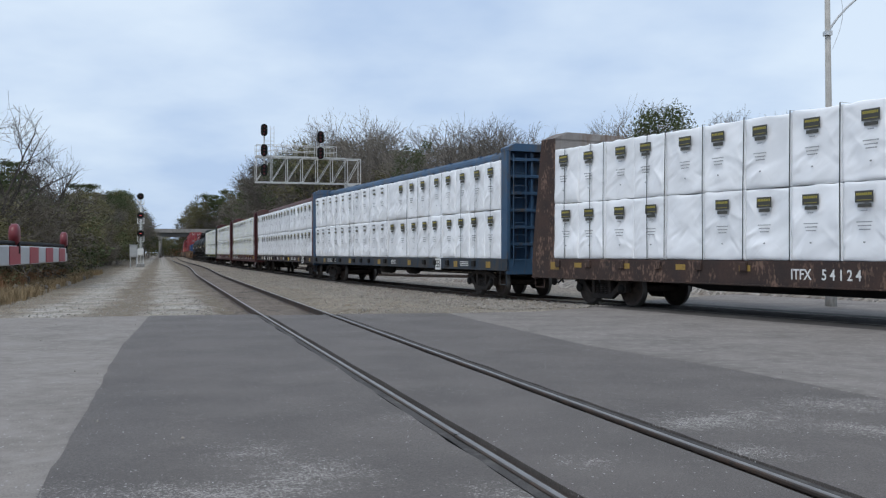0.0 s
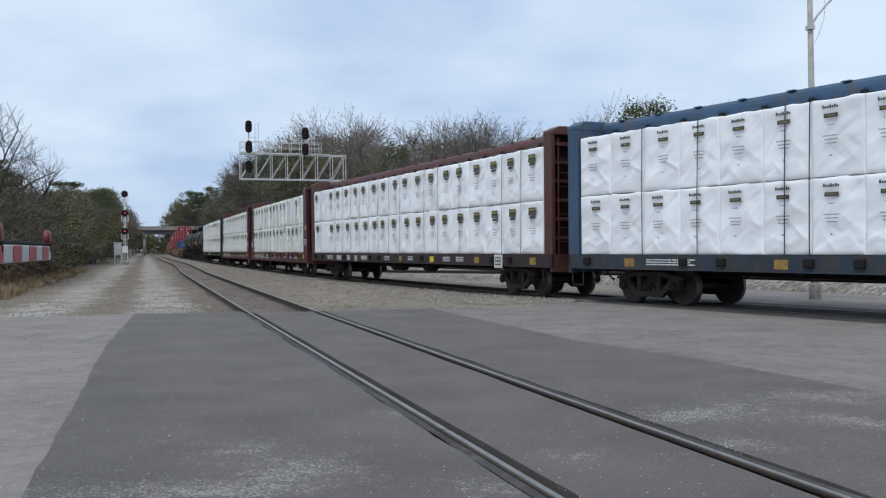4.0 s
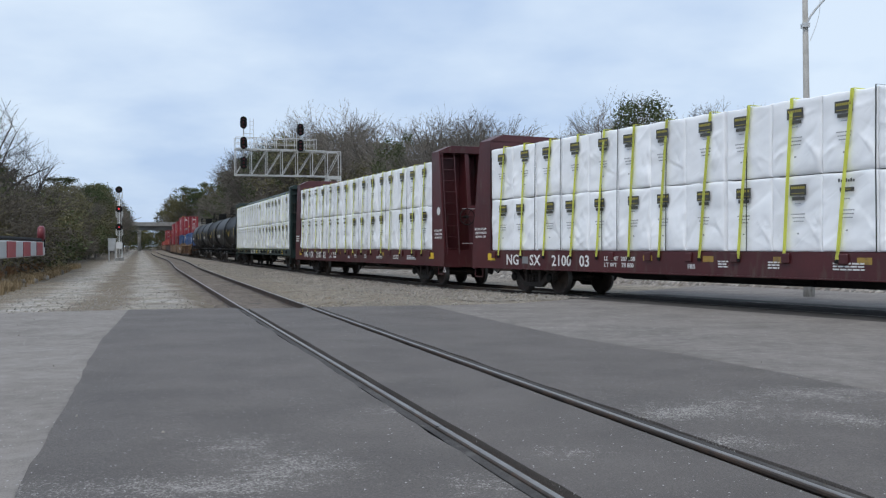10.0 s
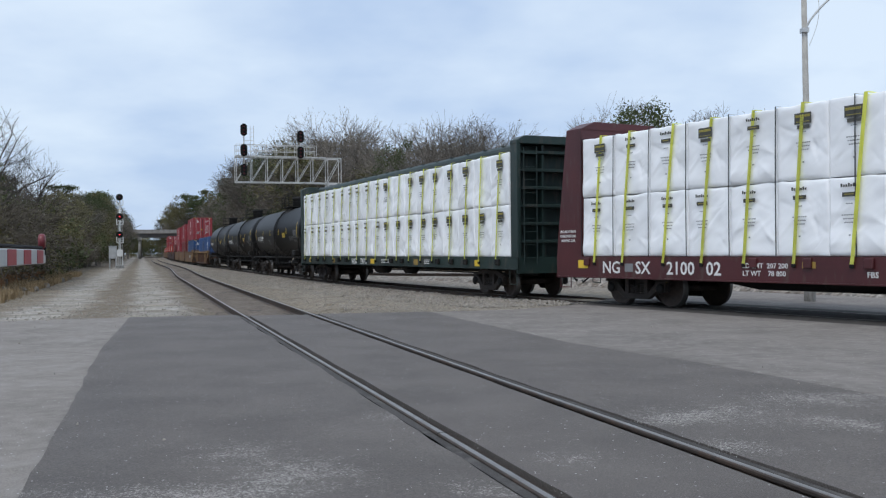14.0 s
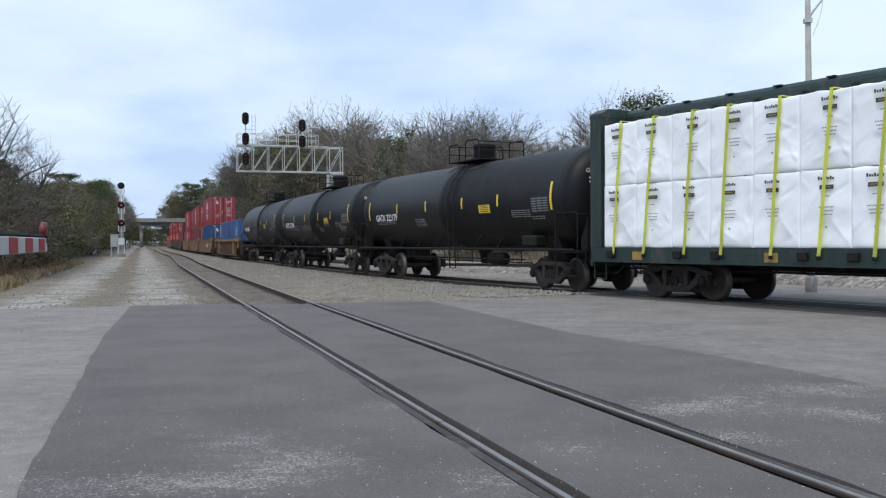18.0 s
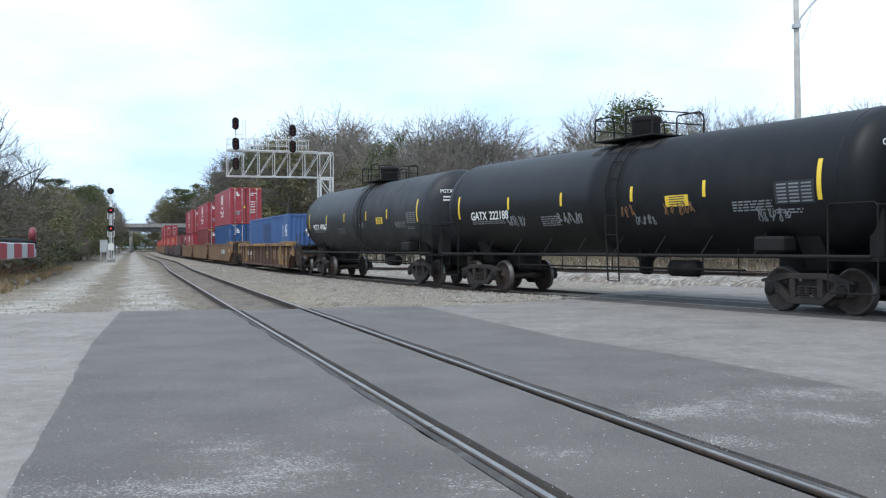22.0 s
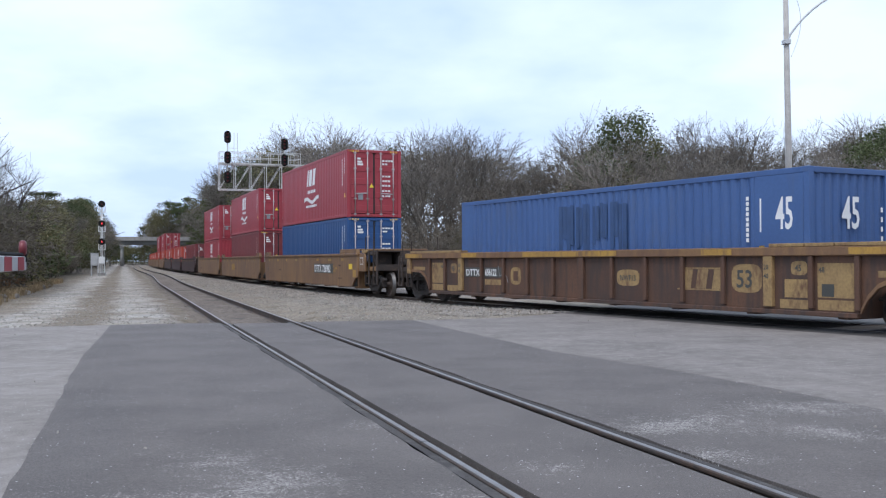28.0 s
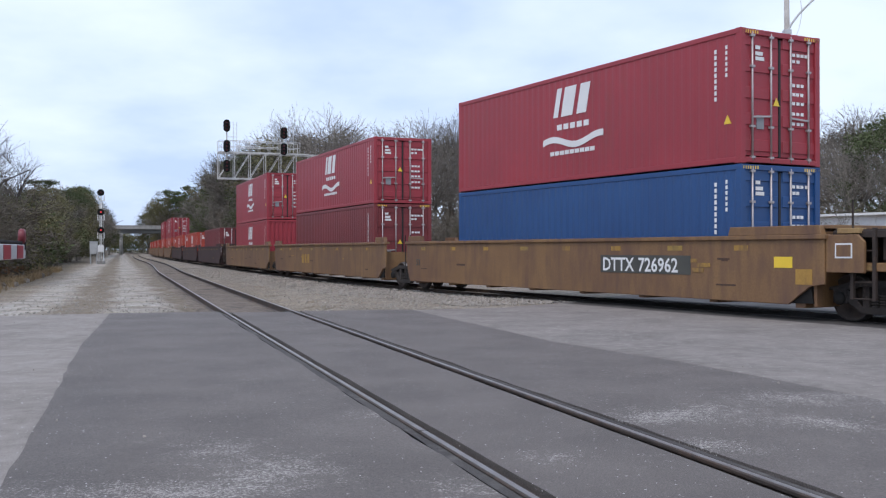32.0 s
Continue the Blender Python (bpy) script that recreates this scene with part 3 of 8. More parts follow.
def slab(name, corners, z, deep, material, label, ragged=0.05, step=0.35):
    """A paved slab with a ragged rim."""
    rim = []
    for (x0, y0), (x1, y1) in zip(corners, corners[1:] + corners[:1]):
        k = max(1, int(math.hypot(x1 - x0, y1 - y0) / step)) if ragged else 1
        for i in range(k):
            x, y = x0 + (x1 - x0) * i / k, y0 + (y1 - y0) * i / k
            if ragged and i:
                q = noise.noise(Vector((x * 1.3, y * 1.3, z * 50))) + 0.5 * noise.noise(Vector((x * 5, y * 5, 1)))
                h = math.hypot(x1 - x0, y1 - y0)
                x, y = x - (y1 - y0) / h * q * ragged, y + (x1 - x0) / h * q * ragged
            rim.append((x, y))
    bm = bmesh.new()
    top = [bm.verts.new((x, y, z)) for x, y in rim]
    low = [bm.verts.new((x, y, z - deep)) for x, y in rim]
    bm.faces.new(top)
    for i in range(len(rim)):
        j = (i + 1) % len(rim)
        bm.faces.new((top[i], low[i], low[j], top[j]))
    bmesh.ops.triangulate(bm, faces=bm.faces[:])
    return tagged(part(name, bm, material), label, "road", kind="structure")


P = side_xy
slab("road_old_left", [P(-30, -45), P(-30, -3.35), P(6.9, -3.40), P(8.4, -3.38), P(15.8, -3.3), P(23.45, -2.95), P(23.5, -6), P(23.4, -45)], -0.014, 0.2,
     "asphalt_old", "pale worn asphalt with scuffs and loose grit", 0.10)
slab("road_new_left", [P(-30, -3.6), P(-30, -0.895), P(23.25, -0.895), P(23.4, -3.2), P(15.8, -3.53), P(8.4, -3.61), P(6.9, -3.64)], -0.006, 0.2,
     "asphalt_new", "newer dark asphalt patch along the siding", 0.035)
slab("road_new_middle", [P(-30, -0.63), P(-30, 0.63), P(22.7, 0.63), P(22.9, -0.63)], -0.010, 0.2, "asphalt_new", "dark asphalt between the siding rails", 0.012)
slab("road_new_right", [P(-30, 0.895), P(-30, 3.85), P(8.6, 3.70), P(11.3, 3.64), P(14.3, 3.25), P(22.5, 3.42), P(22.8, 0.895)], -0.006, 0.2, "asphalt_new", "newer dark asphalt patch beside the siding", 0.035)
slab("road_old_right", [P(-30, 3.6), P(-30, 60), (70, 20), (46, 46), (13, 38), (4.6, 27.6), (3.64, 25.4), (1.84, 23.3), P(22.5, 3.2), P(14.3, 3.0), P(11.3, 3.4), P(8.6, 3.45)], -0.014, 0.2,
     "asphalt_mid", "pale worn asphalt crossing the main line", 0.08)

# The two deep flangeway strips are near black: the groove's shade as colour.
for v0, v1, z in ((-0.875, -0.80, -0.016), (0.80, 0.875, -0.016), (-0.72, -0.63, -0.085), (0.63, 0.72, -0.085)):
    slab("rail_filler", [P(-30, v0), P(-30, v1), P(22.6, v1), P(22.6, v0)], z, 0.1, "flange_shade" if z < -0.05 else "asphalt_oil", "dark filler beside the siding rail, groove shade coloured into the deep strips", 0.008, 0.12)


def strip(name, s0, s1, offs, step, material, label, kind="structure"):
    """A band swept along the main line; offs: (metres to the right, height) across it."""
    n = max(2, int((s1 - s0) / step) + 1)
    verts, faces, k = [], [], len(offs)
    for i in range(n):
        s = s0 + (s1 - s0) * i / (n - 1)
        for o, z in offs:
            x, y, _ = line(s, o)
            j = 0.05 * noise.noise(Vector((x * 0.9, y * 0.9, z * 9))) if material == "ballast" else 0
            verts.append((x, y, z + j))
    for i in range(n - 1):
        for q in range(k - 1):
            faces.append((i * k + q, i * k + q + 1, (i + 1) * k + q + 1, (i + 1) * k + q))
    ob = new(name, raw(name, verts, faces, material))
    return tagged(ob, label, name.split("_")[0], kind=kind)


strip("ballast", 12.5, 520, [(-4.2, -0.42), (-3.2, -0.30), (-2.3, -0.14), (-1.6, -0.10), (-0.9, -0.12), (0, -0.14), (0.9, -0.12), (2.3, -0.16), (3.7, -0.14),
                             (5.5, -0.14), (6.6, -0.10), (7.6, -0.24), (9, -0.4)], 0.8, "ballast", "grey crushed stone ballast bed under the tracks")
# Oil-stained strips; their width and dark tone also carry the train's shadow.
strip("crossing_panel", -45, 13.5, [(-1.75, -0.012), (-1.6, -0.008), (-0.83, -0.006), (-0.83, -0.05)], 1.0, "asphalt_oil", "oily asphalt along the rail, darkened further for the train's shade")
strip("crossing_panel", -45, 13.5, [(-0.66, -0.05), (-0.66, -0.006), (0.66, -0.006), (0.66, -0.05)], 1.0, "asphalt_oil", "oily asphalt between the rails, darkened further for the train's shade")
strip("crossing_panel", -45, 13.5, [(0.83, -0.05), (0.83, -0.006), (1.5, -0.008), (1.6, -0.012)], 1.0, "asphalt_oil", "oily asphalt along the rail, darkened further for the train's shade")


def second_off(u):
    """How far the second track lies from the main line, and how high its rails are."""
    k = min(1.0, max(0.0, (u - 16) / 44))
    k = k * k * (3 - 2 * k)
    return 9.4 + (4.9 - 9.4) * k, 0.42 * (1 - k)


bv, bf = [], []
for i in range(100):  # the stony bank under it
    u = -24.0 + 0.9 * i
    c, h = second_off(u)
    for j, (o, z) in enumerate(((-5.6, -0.21), (-3.0, -0.19), (-2.45, -0.10), (-2.15, h * 0.45 - 0.06), (-1.75, h - 0.14), (-1.1, h - 0.15), (1.3, h - 0.15), (2.4, h - 0.22), (4.6, 0.10))):
        x, y, _turn = line(u, c + o)
        q = noise.noise(Vector((x * 1.1, y * 1.1, z * 3))) + 0.6 * noise.noise(Vector((x * 3.1, y * 3.1, 2)))
        bv.append((float(x) + 0.10 * q, float(y) + 0.10 * q, z + 0.04 * q * (0 < j < 8)))
bf = [(i * 9 + j, i * 9 + j + 1, i * 9 + j + 10, i * 9 + j + 9) for i in range(99) for j in range(8)]
tagged(new("track_bank", raw("track_bank", bv, bf, "bank")), "low pale stony bank under the second track", "bank", kind="structure")
bv, bf, bn = [], [], 150
for i in range(bn):
    u = 23.0 + 0.75 * i
    for j, v in enumerate((-1.45, -1.02, -0.8, 0.0, 0.8, 1.1, 1.7)):
        x, y = siding(u, v * (1 + 0.12 * noise.noise(Vector((u * 0.7, j, 0)))))
        bv.append((x, y, (-0.30 if abs(v) > 1.3 else -0.166 if abs(v) > 1.0 else -0.158) + 0.03 * noise.noise(Vector((x * 2, y * 2, 5)))))
bf = [(i * 7 + j, i * 7 + j + 1, i * 7 + j + 8, i * 7 + j + 7) for i in range(bn - 1) for j in range(6)]
tagged(new("siding_bed", raw("siding_bed", bv, bf, "bed")), "dark brown dirt and stone bed of the siding", "track bed", kind="structure")
# black blocks stand in for the shadowed notches where the crossing ends
for v, w in ((-0.70, 0.10), (0.70, 0.10), (-0.86, 0.08), (0.86, 0.08)):
    x, y = side_xy(22.95, v)
    b = box(bmesh.new(), -w / 2, w / 2, -0.45, 0.45, -0.16, -0.03)
    tagged(part("crossing_timber", b, "seal", at=pose(x, y, 0, 0, 0, 17.5)), "black block put in for the shaded notch beside the siding rail", "timber", kind="structure")
strip("verge", -60, 520, [(12.6, -0.2), (14, 0.16), (18, 0.52), (24, 0.62), (45, 0.7), (120, 1.5)], 4, "soil", "brown leaf litter under the trees beyond the tracks")


def sweep(pts, prof, up=None):
    """A profile of (across, up) carried along plan points."""
    up = up or [0.0] * len(pts)
    verts, faces, k = [], [], len(prof)
    for i, (x, y) in enumerate(pts):
        a, b = pts[max(0, i - 1)], pts[min(len(pts) - 1, i + 1)]
        d = Vector((b[0] - a[0], b[1] - a[1])).normalized()
        for o, z in prof:
            verts.append((x + d.y * o, y - d.x * o, z + up[i]))
    for i in range(len(pts) - 1):
        for q in range(k):
            faces.append((i * k + q, i * k + (q + 1) % k, (i + 1) * k + (q + 1) % k, (i + 1) * k + q))
    faces += [tuple(range(k)), tuple(range((len(pts) - 1) * k, len(pts) * k))[::-1]]
    return verts, faces


RAIL_BODY = [(-0.07, -0.17), (0.07, -0.17), (0.07, -0.155), (0.01, -0.14), (0.01, -0.045), (0.036, -0.03), (0.036, -0.010), (0.030, -0.003), (-0.030, -0.003), (-0.036, -0.010), (-0.036, -0.03), (-0.01, -0.045),
             (-0.01, -0.14), (-0.07, -0.155)]
RAIL_HEAD = [(-0.021, -0.010), (0.021, -0.010), (0.020, -0.001), (0.009, 0.001), (-0.009, 0.001), (-0.020, -0.001)]
TIE = mesh_of("tie", soft(box(bmesh.new(), -1.28, 1.28, -0.115, 0.115, -0.18, 0.0), 0.012), "tie")
TIE_SHORT = mesh_of("tie", soft(box(bmesh.new(), -0.96, 0.96, -0.115, 0.115, -0.18, 0.0), 0.012), "tie")


def track(name, label, centre, us, ties, height=lambda u: 0.0):
    """Two rails on their ties along a centreline."""
    t = thing(name, label, "track", kind="structure")
    for g in (-0.755, 0.755):
        pts = [centre(u, g) for u in us]
        v, f = sweep(pts, RAIL_BODY, [height(u) for u in us])
        r = part("rail", raw("rail", v, f, "rail"), "rail", t)
        v, f = sweep(pts, RAIL_HEAD, [height(u) for u in us])
        part("rail_head", raw("rail_head", v, f, "rail_head"), "rail_head", r)
    for u in ties:
        (x, y), (x2, y2) = centre(u, 0), centre(u + 0.2, 0)
        a = math.degrees(math.atan2(y2 - y, x2 - x)) - 90
        part("tie", TIE_SHORT if name == "track_siding" else TIE, "tie", t, at=pose(x, y, height(u) - (0.172 if name == "track_siding" else 0.155) + random.uniform(-0.01, 0.012), 0, 0, a + random.uniform(-1.2, 1.2)))
    return t


def main_xy(off):
    return lambda u, v=0.0: tuple(float(q) for q in line(u, off + v)[:2])


ins = [float(u) for u in np.arange(-30, 24, 2)]
track("track_siding", "rusty siding track with worn bright rail heads", siding, ins + [float(u) for u in np.arange(24, 430, 2)], [23.6 + 0.56 * i for i in range(150)])
track("track_main", "main line track with bright rail heads", main_xy(0.0), [float(u) for u in np.arange(-120, 560, 2)], [14 + 0.56 * i for i in range(120)])
track("track_second", "second main line track beyond the train", lambda u, v=0.0: tuple(float(q) for q in line(u, second_off(u)[0] + v)[:2]), [float(u) for u in np.arange(-24, 560, 2)],
      [-20 + 0.56 * i for i in range(130)], lambda u: second_off(u)[1])

# the bolted rail joint in the crossing
jt = thing("rail_joint", "bolted joint in the rail of the siding", "rail joint", kind="structure")
ju, jv = (0.0 - SIDE_X) * SIDE_E.x + 7.44 * SIDE_E.y, -0.755
jx, jy = side_xy(ju, jv)
jm = pose(jx, jy, 0, 0, 0, math.degrees(math.atan2(SIDE_E.y, SIDE_E.x)))
jt.matrix_basis = jm
for y in (-0.06, 0.045):
    part("joint_bar", soft(box(bmesh.new(), -0.32, 0.32, y, y + 0.015, -0.12, -0.035), 0.004), "rail", jt)
part("rail_gap", box(bmesh.new(), -0.006, 0.006, -0.037, 0.037, -0.05, 0.0015), "seal", jt)


# ---- loose stones and dry grass ----
def scatter_stones(name, label, places, material="stone"):
    ico = bmesh.new()
    bmesh.ops.create_icosphere(ico, subdivisions=1, radius=1)
    iv = [v.co.copy() for v in ico.verts]
    fi = [tuple(v.index for v in f.verts) for f in ico.faces]
    ico.free()
    verts, faces = [], []
    for x, y, z, r in places:
        k = len(verts)
        e = Euler((random.uniform(0, 6), random.uniform(0, 6), random.uniform(0, 6))).to_matrix()
        sq = Vector((random.uniform(0.7, 1.3), random.uniform(0.6, 1.0), random.uniform(0.45, 0.8)))
        for v in iv:
            w = e @ Vector((v.x * sq.x, v.y * sq.y, v.z * sq.z)) * r * random.uniform(0.85, 1.15)
            verts.append((x + w.x, y + w.y, z + w.z))
        faces += [tuple(i + k for i in f) for f in fi]
    return tagged(new(name, raw(name, verts, faces, material)), label, "stones", kind="stuff")


def bed_height(s, off):
    return float(np.interp(off, (-4.2, -3.2, -2.3, -1.6, 0), (-0.42, -0.30, -0.14, -0.10, -0.14)))


pl = []
for _ in range(5200):
    s, o = 13 + 62 * random.random() ** 1.4, random.uniform(-4.6, -0.95)
    x, y, _turn = line(s, o)
    pl.append((float(x), float(y), max(bed_height(s, o), lie(x, y)) + 0.012, random.uniform(0.022, 0.055)))
scatter_stones("ballast_stones", "loose grey ballast stones", pl)
pl = []
for _ in range(3600):
    u, v = 23.0 + 40 * random.random() ** 1.6, random.uniform(-9, 6.5)
    if 23.0 + 40 > u and not -1.0 < v < 1.0:
        x, y = side_xy(u, v)
        pl.append((x, y, lie(x, y) + 0.006, random.uniform(0.012, 0.04)))
for _ in range(60):
    u, v = random.uniform(5, 23), random.choice((random.uniform(-9, -3.4), random.uniform(-3, 9)))
    if 0.6 < abs(v) < 0.9:
        continue
    x, y = side_xy(u, v)
    pl.append((x, y, -0.006, random.uniform(0.008, 0.02)))
scatter_stones("gravel_stones", "loose pale gravel stones", pl)
pl = []
for _ in range(70):
    u, v = random.uniform(44, 66), random.uniform(-9.2, -7.2)
    x, y = side_xy(u, v)
    pl.append((x, y, lie(x, y) + 0.05, random.uniform(0.08, 0.26)))
scatter_stones("rubble", "heap of pale broken rubble at the edge of the brush", pl)


def grass(name, label, places, material, tall):
    verts, faces = [], []
    for x, y, z in places:
        for _ in range(7):
            a, h, w = random.uniform(0, 6.28), tall * random.uniform(0.5, 1.1), random.uniform(0.006, 0.014)
            dx, dy, ln = math.cos(a), math.sin(a), random.uniform(0.1, 0.5) * tall
            ox, oy = x + random.uniform(-0.12, 0.12), y + random.uniform(-0.12, 0.12)
            k = len(verts)
            verts += [(ox - dy * w, oy + dx * w, z), (ox + dy * w, oy - dx * w, z), (ox + dx * ln * 0.4 + dy * w, oy + dy * ln * 0.4 - dx * w, z + h * 0.6),
                      (ox + dx * ln * 0.4 - dy * w, oy + dy * ln * 0.4 + dx * w, z + h * 0.6), (ox + dx * ln, oy + dy * ln, z + h)]
            faces += [(k, k + 1, k + 2, k + 3), (k + 3, k + 2, k + 4)]
    return tagged(new(name, raw(name, verts, faces, material)), label, "grass", kind="stuff")


def tufts(n, u0, u1, v0, v1):
    out = []
    while len(out) < n:
        u, v = random.uniform(u0, u1), random.uniform(v0, v1)
        x, y = side_xy(u, v)
        if noise.noise(Vector((x * 0.25, y * 0.25, 7))) > -0.15:
            out.append((x, y, lie(x, y) - 0.01))
    return out


grass("dry_grass", "dry straw-coloured grass beside the gravel", tufts(5200, 27, 78, -13.5, -7.2), "grass_dry", 0.4)
grass("rusty_grass", "rust-brown sedge under the brush", tufts(3600, 31, 66, -14.5, -8.6), "grass_red", 0.75)
grass("verge_grass", "dry grass on the far side of the tracks", [(float(line(s, o)[0]), float(line(s, o)[1]), float(np.interp(o, (12.6, 14, 18, 24), (-0.1, 0.15, 0.5, 0.6)))) for s, o in
      [(random.uniform(-10, 60), random.uniform(12.5, 21)) for _ in range(3600)]], "grass_dull", 0.45)

# ---- the train: trucks, couplers, underframes ----
def tube(pts, r, n=8):
    """One bent pipe through the points."""
    bm, rings = bmesh.new(), []
    for i, p in enumerate(pts):
        d = (Vector(pts[min(i + 1, len(pts) - 1)]) - Vector(pts[max(i - 1, 0)])).normalized()
        a = d.cross(Vector((0, 1, 0)) if abs(d.y) < 0.9 else Vector((1, 0, 0))).normalized()
        c = d.cross(a)
        rings.append([bm.verts.new(Vector(p) + (a * math.cos(k * math.tau / n) + c * math.sin(k * math.tau / n)) * r) for k in range(n)])
    for p, q in zip(rings, rings[1:]):
        for k in range(n):
            bm.faces.new((p[k], p[(k + 1) % n], q[(k + 1) % n], q[k]))
    bm.faces.new(rings[0][::-1])
    bm.faces.new(rings[-1])
    return bm


def prism_x(bm, pts, x0, x1):
    """A flat outline of (y, z) points, pulled from x0 to x1."""
    a = [bm.verts.new((x0, y, z)) for y, z in pts]
    b = [bm.verts.new((x1, y, z)) for y, z in pts]
    k = len(pts)
    bm.faces.new(a)
    bm.faces.new(b[::-1])
    for i in range(k):
        bm.faces.new((a[i], b[i], b[(i + 1) % k], a[(i + 1) % k]))
    return bm


def wheelset_mesh():
    bm = bmesh.new()
    for k in (-1, 1):
        prof = [(0.69, 0.10), (0.69, 0.36), (0.67, 0.40), (0.672, 0.485), (0.70, 0.485), (0.715, 0.462), (0.810, 0.455), (0.815, 0.440), (0.815, 0.40), (0.765, 0.37), (0.75, 0.16), (0.80, 0.12), (0.80, 0.09)]
        lathe(bm, [(k * y, r) for y, r in prof], 32, "Y")
    rod(bm, (0, -1.02, 0), (0, 1.02, 0), 0.085, 12)
    me = mesh_of("wheelset", bm, "wheel")
    me.materials.append(M["tread"])
    for f in me.polygons:  # the running surface and the edge of the rim
        r = math.hypot(f.center.x, f.center.z)
        if r > 0.44 and abs(f.center.y) > 0.69:
            f.material_index = 1
    return me


def side_frame_mesh():
    bm = bmesh.new()
    prism(bm, [(-1.16, 0.60), (-1.16, 0.66), (-0.95, 0.70), (-0.55, 0.80), (0.55, 0.80), (0.95, 0.70), (1.16, 0.66), (1.16, 0.60), (0.72, 0.62), (0.45, 0.70), (-0.45, 0.70), (-0.72, 0.62)], -1.12, -0.98)
    prism(bm, [(-1.06, 0.60), (-0.72, 0.62), (-0.40, 0.30), (0.40, 0.30), (0.72, 0.62), (1.06, 0.60), (0.42, 0.18), (-0.42, 0.18)], -1.12, -0.98)
    for x in (-0.34, 0.34):
        box(bm, x - 0.07, x + 0.07, -1.12, -0.98, 0.28, 0.72)
    for x in (-0.89, 0.89):
        box(bm, x - 0.16, x + 0.16, -1.14, -0.96, 0.36, 0.64)
    return mesh_of("side_frame", soft(bm, 0.012), "truck")


def springs_mesh():
    bm = bmesh.new()
    for x in (-0.17, 0.0, 0.17):
        for i in range(5):
            lathe(bm, [(0.30 + 0.05 * i, 0.05), (0.31 + 0.05 * i, 0.075), (0.335 + 0.05 * i, 0.075), (0.345 + 0.05 * i, 0.05)], 10, "Z", (x, -1.05, 0))
    return mesh_of("springs", bm, "truck")


WHEELSET, SIDE_FRAME, SPRINGS = wheelset_mesh(), side_frame_mesh(), springs_mesh()
CAP = mesh_of("axle_cap", lathe(bmesh.new(), [(-0.03, 0.13), (0.02, 0.13), (0.05, 0.10), (0.06, 0.04)], 12, "Y"), "black_iron")
BOLSTER = bmesh.new()
box(BOLSTER, -0.2, 0.2, -1.0, 1.0, 0.5, 0.72)
box(BOLSTER, -0.35, 0.35, -0.35, 0.35, 0.6, 0.80)
BOLSTER = mesh_of("truck", soft(BOLSTER, 0.015), "truck")
BEAM = bmesh.new()
for _x in (-0.38, 0.38):
    box(BEAM, _x - 0.05, _x + 0.05, -0.75, 0.75, 0.33, 0.43)
    for _y in (-0.75, 0.75):
        box(BEAM, _x - 0.06, _x + 0.06, _y - 0.05, _y + 0.05, 0.30, 0.62)
BEAM = mesh_of("brake_beam", BEAM, "truck")


def truck(parent, x):
    """A two-axle freight truck; its wheelsets turn."""
    t = part("truck", BOLSTER, "truck", parent, "rusty cast steel truck", pose(x, 0, 0))
    for k in (0, 180):
        part("side_frame", SIDE_FRAME, "truck", t, at=pose(0, 0, 0, 0, 0, k))
        tagged(part("spring_nest", SPRINGS, "truck", t, at=pose(0, 0, 0, 0, 0, k)), kind="stuff")
        for dx in (-0.89, 0.89):
            part("axle_cap", CAP, "black_iron", t, at=pose(dx, -1.15 if k == 0 else 1.15, 0.457, 0, 0, 180 if k == 0 else 0))
    part("brake_beam", BEAM, "truck", t)
    for dx in (-0.89, 0.89):
        w = part("wheelset", WHEELSET, "wheel", t, at=pose(dx, 0, 0.457))
        SPINS.append((w, dx))
    return t


COUPLER = bmesh.new()
box(COUPLER, -0.75, 0.0, -0.09, 0.09, 0.80, 0.96)
box(COUPLER, -0.02, 0.20, -0.17, 0.06, 0.74, 1.02)
box(COUPLER, 0.06, 0.30, 0.03, 0.18, 0.76, 1.0)
COUPLER = mesh_of("coupler", soft(COUPLER, 0.02), "truck")


def couplers(parent, ends, mat_="black_iron"):
    for k, x in ((0, ends), (180, -ends)):
        part("coupler", COUPLER, "truck", parent, at=pose(x if k == 0 else -ends, 0, 0, 0, 0, k))
        s = 1 if k == 0 else -1
        pts = [(x - 0.15 * s, 0.3 * s, 0.78), (x + 0.02 * s, 0.32 * s, 0.62), (x + 0.25 * s, 0.3 * s, 0.50), (x + 0.42 * s, 0.2 * s, 0.55)]
        part("brake_hose", pipe(bmesh.new(), pts, 0.025), "seal", parent)


def side_bars(parent, rows, z, y, material="white", name="stencil"):
    bm = bmesh.new()
    for x0, x1, dz, h in rows:
        box(bm, x0, x1, y - 0.004, y, z + dz, z + dz + h)
    return tagged(part(name, bm, material, parent), kind="stuff")


def small_print(parent, x, z, y, wide, lines=3, h=0.03, material="white"):
    """A block of stencilled lines too small to read."""
    rows = []
    for i in range(lines):
        a = x
        while a < x + wide * (1 - 0.12 * (i % 2)):
            w = random.uniform(0.06, 0.16)
            rows.append((a, min(a + w, x + wide), -i * h * 1.9, h))
            a += w + 0.025
    return side_bars(parent, rows, z, y, material)


def ladder(parent, p, q, side, rungs, material, r=0.014):
    """Stiles from p up to q and to the same points moved by side, with rungs."""
    bm = bmesh.new()
    p, q, side = Vector(p), Vector(q), Vector(side)
    rod(bm, p, q, r)
    rod(bm, p + side, q + side, r)
    for i in range(rungs):
        k = (i + 0.5) / rungs
        rod(bm, p + (q - p) * k, p + (q - p) * k + side, r * 0.8, 5)
    return part("ladder", bm, material, parent)


